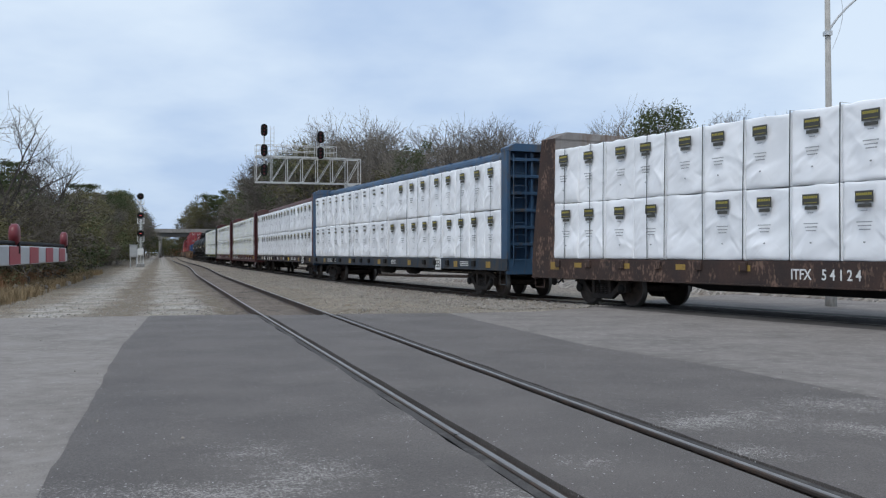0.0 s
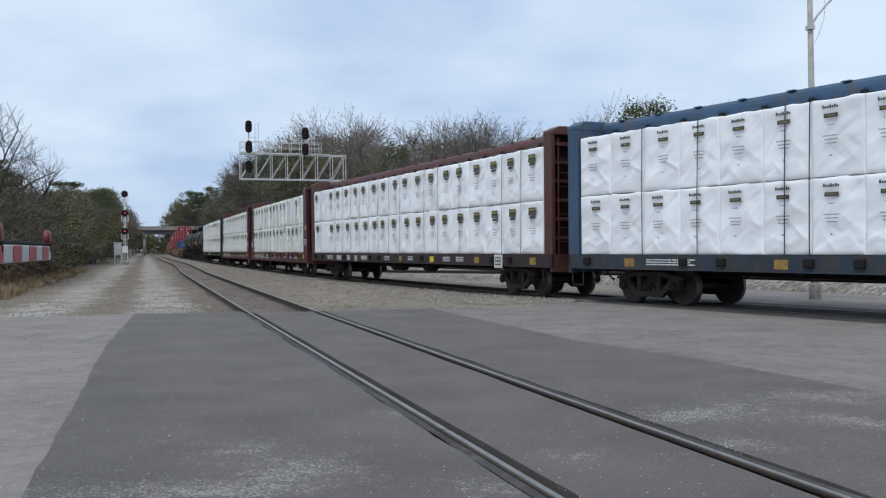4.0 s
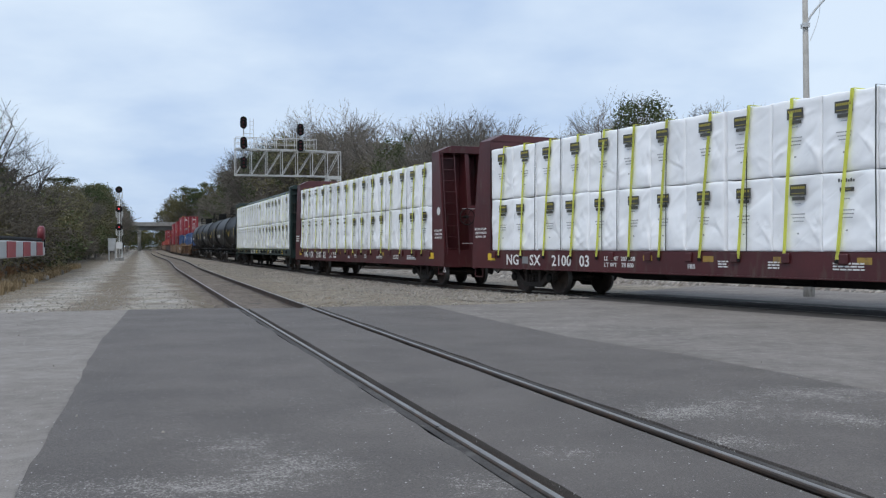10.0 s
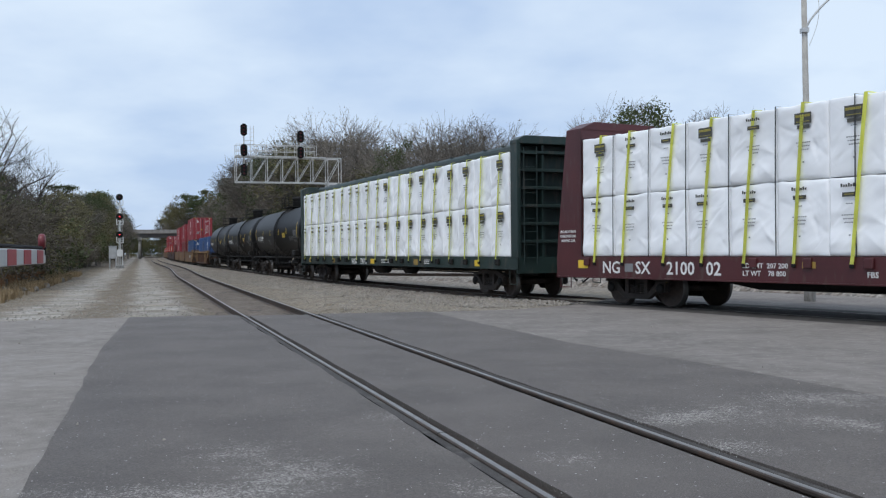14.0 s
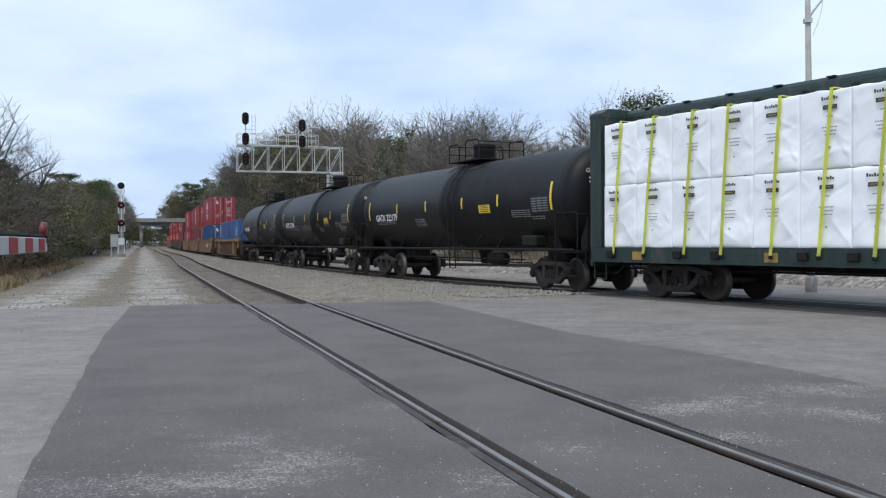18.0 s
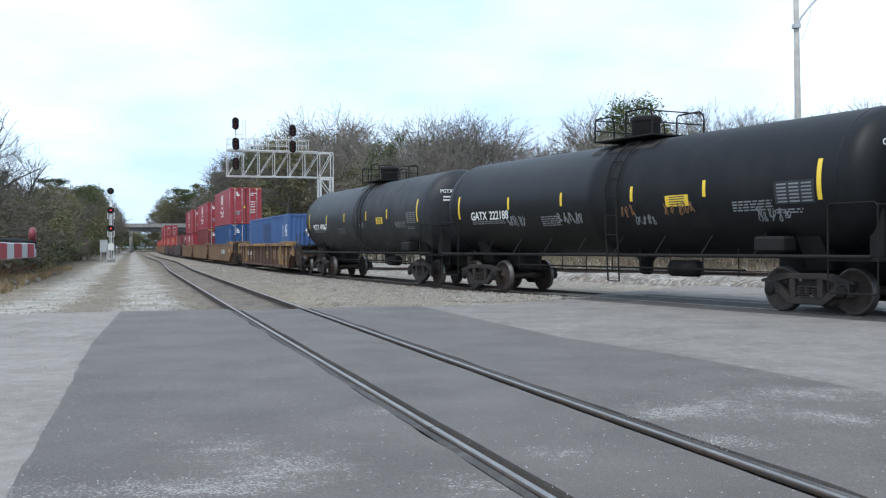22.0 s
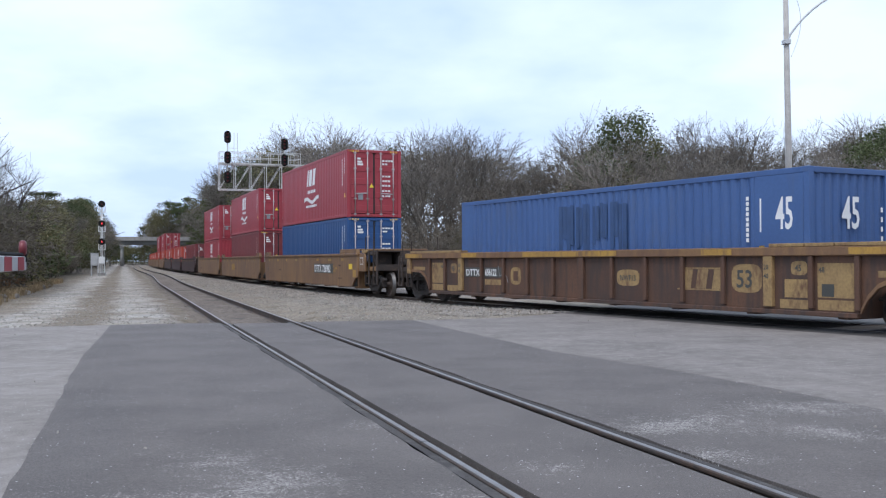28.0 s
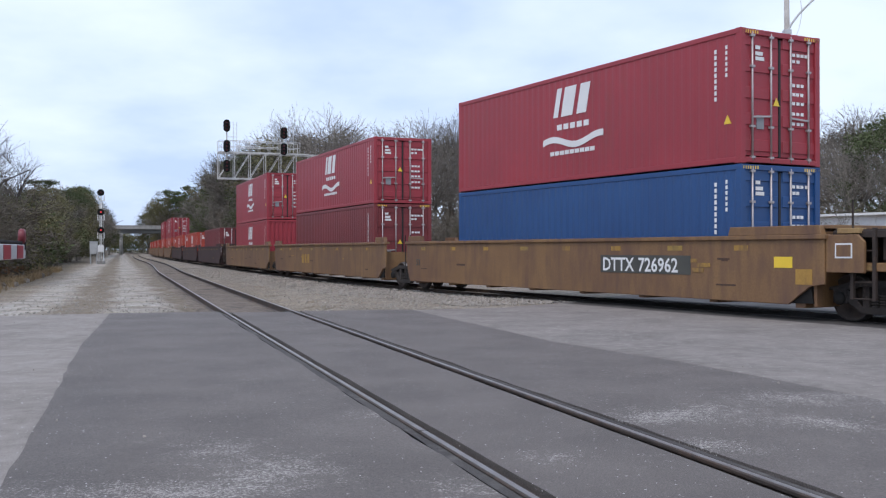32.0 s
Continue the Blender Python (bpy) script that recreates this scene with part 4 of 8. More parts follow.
def rides(thing_, s, half, m=None):
    RIDES.append((thing_, s, half, m or Matrix()))
    thing_.matrix_basis = on_line(s, half) @ (m or Matrix())
    return thing_


def underframe(car, hb, half, paint, sill=(0.88, 1.20), side_y=1.45, belly=0.70):
    """Deck, sills, trucks, couplers and brake gear of a flat car."""
    part("deck", box(bmesh.new(), -hb + 0.02, hb - 0.02, -side_y + 0.07, side_y - 0.07, sill[1] - 0.06, sill[1]), paint, car)
    for k in (-1, 1):
        bm = bmesh.new()
        y0, y1 = sorted((k * side_y, k * (side_y - 0.06)))
        box(bm, -hb, hb, y0, y1, sill[0], sill[1] + 0.01)
        a, b = sorted((k * (side_y - 0.08), k * (side_y + 0.035)))
        box(bm, -hb, hb, a, b, sill[0] - 0.03, sill[0])
        part("side_sill", bm, paint, car)
    bm = bmesh.new()
    prism(bm, [(-hb + 0.3, 0.75), (-half + 1.4, 0.73), (-half + 3.2, belly), (half - 3.2, belly), (half - 1.4, 0.73), (hb - 0.3, 0.75), (hb - 0.3, sill[1] - 0.07), (-hb + 0.3, sill[1] - 0.07)], -0.33, 0.33)
    part("centre_sill", bm, "black_iron", car)
    for i in range(7):
        x = -half + 2.4 + (2 * half - 4.8) * i / 6
        part("cross_bearer", box(bmesh.new(), x - 0.06, x + 0.06, -side_y + 0.1, side_y - 0.1, 0.80, sill[1] - 0.07), "black_iron", car)
    part("brake_cylinder", lathe(bmesh.new(), [(-0.5, 0.05), (-0.45, 0.17), (0.35, 0.17), (0.4, 0.05)], 14, "X", (1.8, -0.75, 0.72)), "black_iron", car)
    part("air_tank", lathe(bmesh.new(), [(-0.65, 0.05), (-0.55, 0.2), (0.55, 0.2), (0.65, 0.05)], 14, "X", (-1.6, -0.7, 0.72)), "black_iron", car)
    part("brake_pipe", rod(bmesh.new(), (-hb + 0.4, -0.55, 0.68), (hb - 0.4, -0.55, 0.68), 0.025), "black_iron", car)
    for x in (-half, half):
        truck(car, x)
    couplers(car, hb + 0.1)
    for k in (-1, 1):  # steps at the corners
        for x in (-hb + 0.35, hb - 0.35):
            b = bmesh.new()
            for dx in (-0.22, 0.22):
                rod(b, (x + dx, k * (side_y - 0.03), sill[0]), (x + dx, k * (side_y - 0.03), 0.42), 0.014)
            rod(b, (x - 0.22, k * (side_y - 0.03), 0.42), (x + 0.22, k * (side_y - 0.03), 0.42), 0.014)
            part("step", b, paint, car)


HOOK = mesh_of("cable_hook", soft(box(bmesh.new(), -0.07, 0.07, -0.05, 0.05, -0.13, 0.10), 0.015), "black_iron")
WINCH = mesh_of("strap_winch", soft(box(bmesh.new(), -0.12, 0.12, -0.045, 0.045, -0.09, 0.09), 0.02), "black_iron")


def centerbeam(s, hb, paint, label, marks):
    """A centre-beam lumber flat: posts at both ends, a truss along the middle under a wide top chord."""
    half = 9.3
    car = rides(thing("centerbeam_flatcar", label, "railcar", "freight cars of the train"), s, half)
    underframe(car, hb, half, {"blue_car": "blue_sill", "red_old": "sill_grime"}.get(paint, paint))
    for k in (-1, 1):
        xo, xi = k * hb, k * (hb - 0.42)
        a, b = sorted((xi, xi + k * 0.06))
        bh = part("bulkhead", soft(box(bmesh.new(), a, b, -1.34, 1.34, 1.2, 4.66), 0.012), paint, car)
        for y in (-1, 1):  # side posts of the end frame
            part("side_post", soft(box(bmesh.new(), *sorted((xi, xo)), *sorted((y * 1.46, y * 1.341)), 1.2, 4.62), 0.012), paint, bh)
        part("bulkhead_cap", soft(prism_x(bmesh.new(), [(-1.47, 4.60), (-1.2, 4.74), (1.2, 4.74), (1.47, 4.60), (1.47, 4.50), (-1.47, 4.50)], min(xi, xo) - 0.02, max(xi, xo) + 0.02), 0.012), paint, bh)
        for i in range(6):
            z = 1.62 + 0.52 * i
            a, b = sorted((xi + k * 0.06, xo - k * 0.06))
            part("rib", soft(box(bmesh.new(), a, b, -1.34, 1.34, z, z + 0.09), 0.01), paint, bh)
        for y in (-0.55, 0.5):
            a, b = sorted((xi + k * 0.06, xo - k * 0.10))
            part("rib", box(bmesh.new(), a, b, y - 0.04, y + 0.04, 1.2, 4.5), paint, bh)
        ladder(car, (xo + k * 0.03, -1.25, 1.0), (xo + k * 0.03, -1.25, 4.4), (0, 0.42, 0), 9, paint)
        ladder(car, (xo + k * 0.03, 0.8, 1.0), (xo + k * 0.03, 0.8, 4.4), (0, 0.42, 0), 9, paint)
        a, b = sorted((xo, xo - k * 0.1))
        part("end_sill", box(bmesh.new(), a, b, -1.45, 1.45, 0.74, 1.21), paint, car)
    part("top_chord", soft(prism_x(bmesh.new(), [(-0.50, 4.36), (-0.63, 4.42), (-0.68, 4.52), (-0.66, 4.62), (-0.56, 4.71), (0.56, 4.71), (0.66, 4.62), (0.68, 4.52), (0.63, 4.42), (0.50, 4.36)], -hb + 0.4, hb - 0.4), 0.015), paint, car)
    for i in range(int(2 * hb / 1.23)):
        part("cable_hook", HOOK, "black_iron", car, at=pose(-hb + 1.0 + 1.23 * i, -0.66, 4.36))
    bm = bmesh.new()
    n = 17
    for i in range(n):
        x = -hb + 1.2 + (2 * hb - 2.4) * i / (n - 1)
        box(bm, x - 0.10, x + 0.10, -0.66, 0.66, 4.69, 4.712)
    part("chord_gusset", bm, paint, car)
    for i in range(9):
        x = -hb + 1.4 + (2 * hb - 2.8) * i / 8
        part("beam_post", box(bmesh.new(), x - 0.12, x + 0.12, -0.18, 0.18, 1.2, 4.44), paint, car)
    for i in range(int(2 * hb / 1.15)):  # strap winches under the deck edge
        x = -hb + 0.8 + 1.15 * i
        lettered = [q[0] for q in marks.get("text", ())] + [q[0] for q in marks.get("bars", ())] + [q[0] - 0.55 for q in marks.get("plates", ())] + [q[0] - 0.3 for q in marks.get("print", ())]
        if not any(q - 0.1 < x < q + 1.1 for q in lettered):
            part("strap_winch", WINCH, "black_iron", car, at=pose(x, -1.49, 1.055))
        part("strap_winch", WINCH, "black_iron", car, at=pose(x, 1.49, 1.055))
    for x, w, m in marks.get("plates", ()):
        part("reflector", box(bmesh.new(), x - w / 2, x + w / 2, -1.459, -1.452, 0.92, 1.12), m, car)
    for x, w in marks.get("print", ()):
        small_print(car, x, 1.08, -1.456, w)
    for x, text in marks.get("text", ()):
        words(text, 0.33, "white", car, pose(x, -1.456, 0.90), "car_number", 1.0, 0.84)
    for x, w, z, h in marks.get("bars", ()):
        side_bars(car, [(x + i * w / 4, x + i * w / 4 + w / 5.5, 0, h) for i in range(4)], z, -1.453, "white", "reporting_mark")
    if "panel" in marks:  # white framed inspection plate hung under the sill
        x = marks["panel"]
        p = part("route_plate", box(bmesh.new(), x - 0.25, x + 0.25, -1.50, -1.47, 0.80, 1.20), "white", car, "white framed plate")
        part("route_field", box(bmesh.new(), x - 0.18, x + 0.18, -1.506, -1.5, 0.88, 1.13), "label_dark", p)
        for dx, dz in ((-0.08, 0.95), (0.08, 0.95), (-0.08, 1.06), (0.08, 1.06)):
            part("route_mark", box(bmesh.new(), x + dx - 0.05, x + dx + 0.05, -1.512, -1.506, dz - 0.035, dz + 0.035), "white", p)
    return car


def bulkhead_flat(s, hb, paint, label, top, marks, face=None):
    """A bulkhead flat car: tall tapered bulkheads at both ends of an open deck."""
    half = 7.5
    car = rides(thing("bulkhead_flatcar", label, "railcar", "freight cars of the train"), s, half)
    underframe(car, hb, half, paint, (0.72, 1.22), 1.47, 0.48)
    deep = 1.08
    for k in (-1, 1):
        xi = k * (hb - deep)
        bm = bmesh.new()
        a, b = sorted((xi, xi + k * 0.10))
        box(bm, a, b, -1.42, 1.42, 1.2, top)
        bh = part("bulkhead", bm, face or paint, car)
        for y in (-1, 1):
            pts = [(xi, 1.22), (xi + k * deep, 1.22), (xi + k * (deep - 0.06), 1.75), (xi + k * 0.62, top), (xi, top)]
            c, d = sorted((y * 1.47, y * 1.41))
            side = part("side_plate", soft(prism(bmesh.new(), pts, c, d), 0.008), paint, bh)
            b2 = bmesh.new()
            for i in range(13):
                lathe(b2, [(0, 0.018), (y * 0.008, 0.014)], 6, "Y", (xi + k * 0.14, y * 1.47, 1.4 + i * (top - 1.6) / 12))
            part("rivets", b2, paint, bh)
        cap = [(-1.47, top), (-1.0, top + 0.20), (1.0, top + 0.20), (1.47, top), (1.42, top - 0.05), (-1.42, top - 0.05)]
        part("cap", soft(prism_x(bmesh.new(), cap, min(xi, xi + k * 0.62), max(xi, xi + k * 0.62)), 0.01), face or paint, bh)
        for y in (-0.42, 0.16):
            pts = [(xi + k * 0.1, 1.22), (xi + k * (deep - 0.1), 1.22), (xi + k * 0.58, top), (xi + k * 0.1, top)]
            part("rib", prism(bmesh.new(), pts, y - 0.07, y + 0.07), paint, bh)
        part("door_plate", prism(bmesh.new(), [(xi + k * (deep - 0.10), 1.22), (xi + k * (deep - 0.07), 1.22), (xi + k * (deep - 0.30), 2.75), (xi + k * (deep - 0.33), 2.75)], -0.42, 0.16), paint, bh)
        e0, e1 = xi + k * (deep + 0.03), xi + k * 0.66
        ladder(car, (e0, -1.36, 1.1), (e1, -1.36, top - 0.05), (0, 0.44, 0), 9, paint, 0.018)
        bm = bmesh.new()
        for i in range(20):
            a0, a1 = i * math.tau / 20, (i + 1) * math.tau / 20
            rod(bm, (e0 - k * 0.02, -0.62 + 0.27 * math.cos(a0), 2.35 + 0.27 * math.sin(a0)), (e0 - k * 0.02, -0.62 + 0.27 * math.cos(a1), 2.35 + 0.27 * math.sin(a1)), 0.018)
        for i in range(6):
            a0 = i * math.tau / 6
            rod(bm, (e0 - k * 0.04, -0.62, 2.35), (e0 - k * 0.02, -0.62 + 0.27 * math.cos(a0), 2.35 + 0.27 * math.sin(a0)), 0.012, 5)
        rod(bm, (e0 - k * 0.3, -0.62, 2.35), (e0, -0.62, 2.35), 0.05, 8)
        part("brake_wheel", bm, "black_iron", car)
        for z in (1.45, 2.62):
            part("grab_rail", rod(bmesh.new(), (e0 - k * 0.05, -0.8, z), (e0 - k * 0.05, 1.2, z), 0.016), "galv", car)
        a, b = sorted((k * hb, k * (hb - 0.12)))
        part("end_sill", box(bmesh.new(), a, b, -1.45, 1.45, 0.66, 1.23), paint, car)
        if "warn" in marks:
            x0 = min(xi + k * 0.2, xi + k * 0.95)
            for i, t in enumerate(("SECURE STRAPS", "CABLES BEFORE", "MOVING CAR")):
                words(t, 0.095, "white", bh, pose(x0 + 0.03 + 0.05 * (i == 2), -1.474, 1.86 - 0.12 * i), "warning")
        if "disc" in marks and k > 0:
            lt = lathe(bmesh.new(), [(0, 0.14), (-0.004, 0.14)], 20, "Y", (xi + 0.62, -1.474, 2.55))
            part("white_disc", lt, "white", bh)
            hook = pipe(bmesh.new(), [(hb - 0.05, -1.4, 0.78), (hb - 0.02, -1.45, 0.62), (hb - 0.12, -1.45, 0.50), (hb + 0.08, -1.45, 0.50), (hb - 0.02, -1.45, 0.62)], 0.018)
            part("tie_hook", hook, "galv", car, "pale steel tie-down hook")
        if k > 0 and "number" in marks:
            words(marks["number"], 0.22, "white", bh, pose(e1 + 0.10, 0.65, 3.2, 0, 0, 90), "end_number")
    if "yellow" in marks:
        for x in (hb - deep - 0.05, -hb + deep + 0.05):
            part("reflector", box(bmesh.new(), x - 0.2, x + 0.2, -1.479, -1.472, 0.93, 1.14), marks["yellow"], car)
        for i in range(8):
            x = -hb + 2.2 + i * 2.0
            if any(q - 0.2 < x < q + 1.3 for q, _, _ in marks["text"]):
                continue
            part("reflector", box(bmesh.new(), x - 0.16, x + 0.16, -1.478, -1.472, 1.0, 1.13), marks.get("dull", "reflect_dirty"), car)
    for x, w in marks.get("print", ()):
        small_print(car, x, 1.0, -1.476, w)
    for x, text, z in marks.get("text", ()):
        words(text, 0.42 if "load" in marks else 0.30, "white", car, pose(x, -1.476, z), "car_number", 1.0, 1.08 if "load" in marks else 0.85)
    for x, w, z, h in marks.get("bars", ()):
        side_bars(car, [(x + i * w / 4, x + i * w / 4 + w / 5.5, 0, h) for i in range(4)], z, -1.474, "white", "reporting_mark")
    if "load" in marks:
        part("mark_plate", box(bmesh.new(), -7.50, -7.20, -1.478, -1.4745, 0.86, 1.06), "faint_mark", car)
        for z, words_ in ((0.99, "LD LMT  207 200"), (0.83, "LT WT    78 800")):
            words(words_, 0.15, "white", car, pose(-3.75, -1.476, z), "load_limit", 1.0, 1.1)
        words("FBS", 0.15, "white", car, pose(-0.75, -1.476, 0.84), "car_code", 1.0, 1.1)
    if "pockets" in marks:
        for i in range(14):
            x = -hb + 1.3 + i * (2 * hb - 2.6) / 13
            if any(q - 0.15 < x < q + 1.3 for q, _, _ in marks["text"]):
                continue
            part("stake_pocket", soft(box(bmesh.new(), x - 0.10, x + 0.10, -1.53, -1.47, 1.0, 1.2), 0.015), paint, car)
    return car


# ---- wrapped loads ----
def pack_mesh(w, h, d, seed, plain=False):
    """A bundle in plastic sheet: its face bulges, sags and gathers into slanting folds, its edges are round."""
    rnd = random.Random(seed)
    off = Vector((rnd.uniform(0, 50), rnd.uniform(0, 50), rnd.uniform(0, 50)))
    verts, faces = [], []

    def face(f, us, vs):
        k, n = len(verts), len(us)
        verts.extend(f(u, v) for v in vs for u in us)
        for j in range(len(vs) - 1):
            for i in range(n - 1):
                faces.append((k + j * n + i, k + j * n + i + 1, k + (j + 1) * n + i + 1, k + (j + 1) * n + i))

    folds = []
    for i in range(rnd.randrange(8, 14)):  # folds run in from the lower corners and edges
        x = rnd.choice((0.0, 1.0, rnd.random())) * w
        z = rnd.uniform(0, 0.35) * h if rnd.random() < 0.7 else rnd.uniform(0.35, 1.0) * h
        a = radians(rnd.uniform(15, 75) if x < w / 2 else rnd.uniform(105, 165)) * (1 if z < h * 0.6 else -1)
        folds.append((x, z, math.cos(a), math.sin(a), rnd.uniform(0.3, 0.95), rnd.choice((-1, 1, 1)) * rnd.uniform(0.008, 0.023), rnd.uniform(0.020, 0.045)))
    sag = rnd.uniform(-0.01, 0.035)

    def rim(u):
        return min(1.0, min(u, 1 - u) * 30)

    def front(u, v):
        x, z = u * w, v * h
        b = 0.034 * noise.noise(Vector((u * 1.8, v * 1.5 + u * 1.2, 0)) + off) + 0.010 * noise.noise(Vector((u * 5, v * 4, 4)) + off)
        b += sag * math.exp(-((v - 0.14) / 0.16) ** 2)
        for fx, fz, c, q, ln, amp, wd in folds:
            t, e = (x - fx) * c + (z - fz) * q, -(x - fx) * q + (z - fz) * c + 0.10 * ((x - fx) * c + (z - fz) * q) ** 2
            if 0 < t < ln:
                b += amp * math.exp(-abs(e) / wd) * math.sin(math.pi * (t / ln) ** 0.7)
        k = (rim(u) * rim(v)) ** 0.5
        lift = 0.028 * noise.noise(Vector((u * 3.5, 7, 0)) + off) * rim(u) if v > 0.97 else 0
        return ((u - 0.5) * w, -(b + 0.010) * k + (1 - k) * 0.016, z + lift)

    two = (0.0, 1.0)
    us = two if plain else (0.0, 0.012) + tuple((i + 0.7) / 35.4 for i in range(35)) + (0.988, 1.0)
    vs = two if plain else (0.0, 0.012) + tuple((i + 0.7) / 37.4 for i in range(37)) + (0.988, 1.0)
    face(front, us, vs)
    face(lambda u, v: ((u - 0.5) * w, 0.016 + v * (d - 0.024), h + (0.028 * noise.noise(Vector((u * 3.5, 7, 0)) + off) * rim(u) * (v == 0) if not plain else 0)), us, two)
    for x in (-w / 2, w / 2):
        face(lambda u, v, x=x: (x, 0.016 + u * (d - 0.024), v * h), two, vs)
    face(lambda u, v: ((u - 0.5) * w, d - 0.008, v * h), two, two)
    bm = bmesh.new()
    vs_ = [bm.verts.new(v) for v in verts]
    for f in faces:
        bm.faces.new([vs_[i] for i in f]).smooth = not plain
    bmesh.ops.remove_doubles(bm, verts=bm.verts[:], dist=0.004)
    return mesh_of("pack", bm, "wrap")


PRINTS = {}


def prints(style):
    """The print on a bundle: dark label, gold field and grey lines, shared by all bundles."""
    if style not in PRINTS:
        dark, gold, grey = bmesh.new(), bmesh.new(), bmesh.new()
        y = -0.060
        if style == "A":
            box(dark, -0.24, 0.24, y, y + 0.004, 0.0, 0.26)
            box(dark, -0.17, 0.19, y, y + 0.004, -0.115, -0.03)
            for i in range(8):
                box(gold, -0.205 + 0.052 * i, -0.168 + 0.052 * i, y - 0.004, y - 0.001, 0.155, 0.215)
            box(gold, -0.19, 0.19, y - 0.004, y - 0.001, 0.045, 0.058)
        else:
            for i in range(7):
                a = -0.22 + i * 0.064
                box(dark, a, a + 0.046, y, y + 0.004, 0.19, 0.245 + 0.025 * (i in (0, 3, 5)))
            box(dark, -0.18, 0.20, y, y + 0.004, -0.03, 0.07)
            box(gold, -0.12, 0.12, y - 0.004, y - 0.001, 0.015, 0.032)
        for i, wd in enumerate((0.16, 0.0, 0.0, 0.40, 0.32, 0.26)):
            if wd:
                a = -wd / 2
                while a < wd / 2:
                    box(grey, a, a + 0.045, y, y + 0.004, -0.20 - 0.085 * i, -0.175 - 0.085 * i)
                    a += 0.06
        box(grey, -0.02, 0.03, y, y + 0.004, -0.92, -0.885)
        PRINTS[style] = (mesh_of("label", dark, "label_dark"), mesh_of("label_field", gold, "label_gold"), mesh_of("print", grey, "print_grey"))
    return PRINTS[style]


def load(s, half, x0, x1, z0, z1, inner, styles, label, straps, seam=None):
    """Two tiers of wrapped bundles along both sides of a car. styles: print for (left, right) of the seam, by tier."""
    ld = rides(thing("wrapped_load", label, "freight load", "loads of the train"), s, half)
    rnd = random.Random(int(s * 10))
    h = (z1 - z0) / 2
    seam = 0.0 if seam is None else seam
    tops = []
    for seg, (a, b) in enumerate(((x0, seam - 0.03), (seam + 0.03, x1))):
        n = max(1, round((b - a) / 1.24))
        w = (b - a) / n
        meshes = [pack_mesh(w - 0.012, h - 0.014, 1.44 - inner, rnd.randrange(999)) for _ in range(6)]
        hidden = pack_mesh(w - 0.012, h - 0.014, 1.44 - inner, 1, True)
        for tier in (0, 1):
            for i in range(n):
                x = a + w * (i + 0.5)
                z = z0 + tier * h
                lean = rnd.uniform(-0.008, 0.012)
                p = part("pack", meshes[rnd.randrange(6)], "wrap", ld, at=pose(x, -1.44 + lean, z))
                part("pack", hidden, "wrap", ld, at=pose(x, 1.44, z, 0, 0, 180))
                st = styles[tier][seg]
                if st == "AB":
                    st = "A" if rnd.random() < 0.6 else "B"
                dx = rnd.uniform(-0.16, 0.16)
                if rnd.random() < 0.94:
                    for me, m in zip(prints(st), ("label_dark", "label_gold", "print_grey")):
                        tagged(part(me.name.split(".")[0], me, m, p, at=pose(dx, 0, h * (0.73 if st == "A" else 0.76)) @ Matrix.Diagonal((0.84, 1, 0.84, 1))), kind="stuff" if m == "print_grey" else "")
                if tier and straps in ("black", "both") and rnd.random() < 0.8:
                    tops.append((x - w / 2 + rnd.choice((0.0, 0.02, w * 0.5)), "strap_black", 0.028))
        if straps in ("yellow", "both"):
            for i in range(n):
                tops.append((a + w * (i + 0.5) + rnd.uniform(-0.16, 0.1), "strap_yellow", 0.085))
    for x, m, wd in tops:
        bm = bmesh.new()
        lean = rnd.uniform(0.10, 0.19) if m == "strap_yellow" else rnd.uniform(-0.015, 0.015)
        y = -1.492 if m == "strap_yellow" else -1.484
        a = [Vector((x + lean, -inner, z1 + 0.025)), Vector((x + lean, y, z1 + 0.022)), Vector((x + lean * 0.1, y - 0.024, z0 + h)), Vector((x - lean * 0.8, y - 0.022, z0)), Vector((x - lean, y - 0.022, z0 - 0.2))]
        k = len(a) - (m == "strap_black")
        for p, q in zip(a[:k], a[1:k]):
            vs_ = [bm.verts.new(v) for v in (p + Vector((-wd / 2, 0, 0)), p + Vector((wd / 2, 0, 0)), q + Vector((wd / 2, 0, 0)), q + Vector((-wd / 2, 0, 0)))]
            bm.faces.new(vs_)
        bmesh.ops.solidify(bm, geom=bm.faces[:], thickness=0.004)
        part("strap", bm, m, ld, "yellow webbing strap" if m == "strap_yellow" else "thin black band")
        if m == "strap_yellow":
            part("ratchet", soft(box(bmesh.new(), x - lean - 0.05, x - lean + 0.05, -1.525, -1.475, z0 - 0.23, z0 - 0.15), 0.015), "black_iron", ld)
    return ld


centerbeam(29.43, 12.0, "blue_car", "blue centre-beam lumber flat car with ribbed bulkheads", {
    "plates": ((10.6, 0.35, "reflect_dirty"), (7.9, 0.3, "reflect_dirty"), (3.2, 0.35, "reflect_dirty"), (-0.6, 0.35, "reflect_dirty"), (-5, 0.35, "reflect_dirty"), (-9.6, 0.35, "reflect_dirty")),
    "print": ((8.3, 0.7), (-9.0, 1.6), (1.0, 0.6)), "panel": 6.35})
load(29.43, 9.3, -11.5, 11.48, 1.22, 4.27, 0.30, (("B", "A"), ("B", "A")), "white plastic-wrapped board bundles stacked two high on a blue car", "black", 0.6)
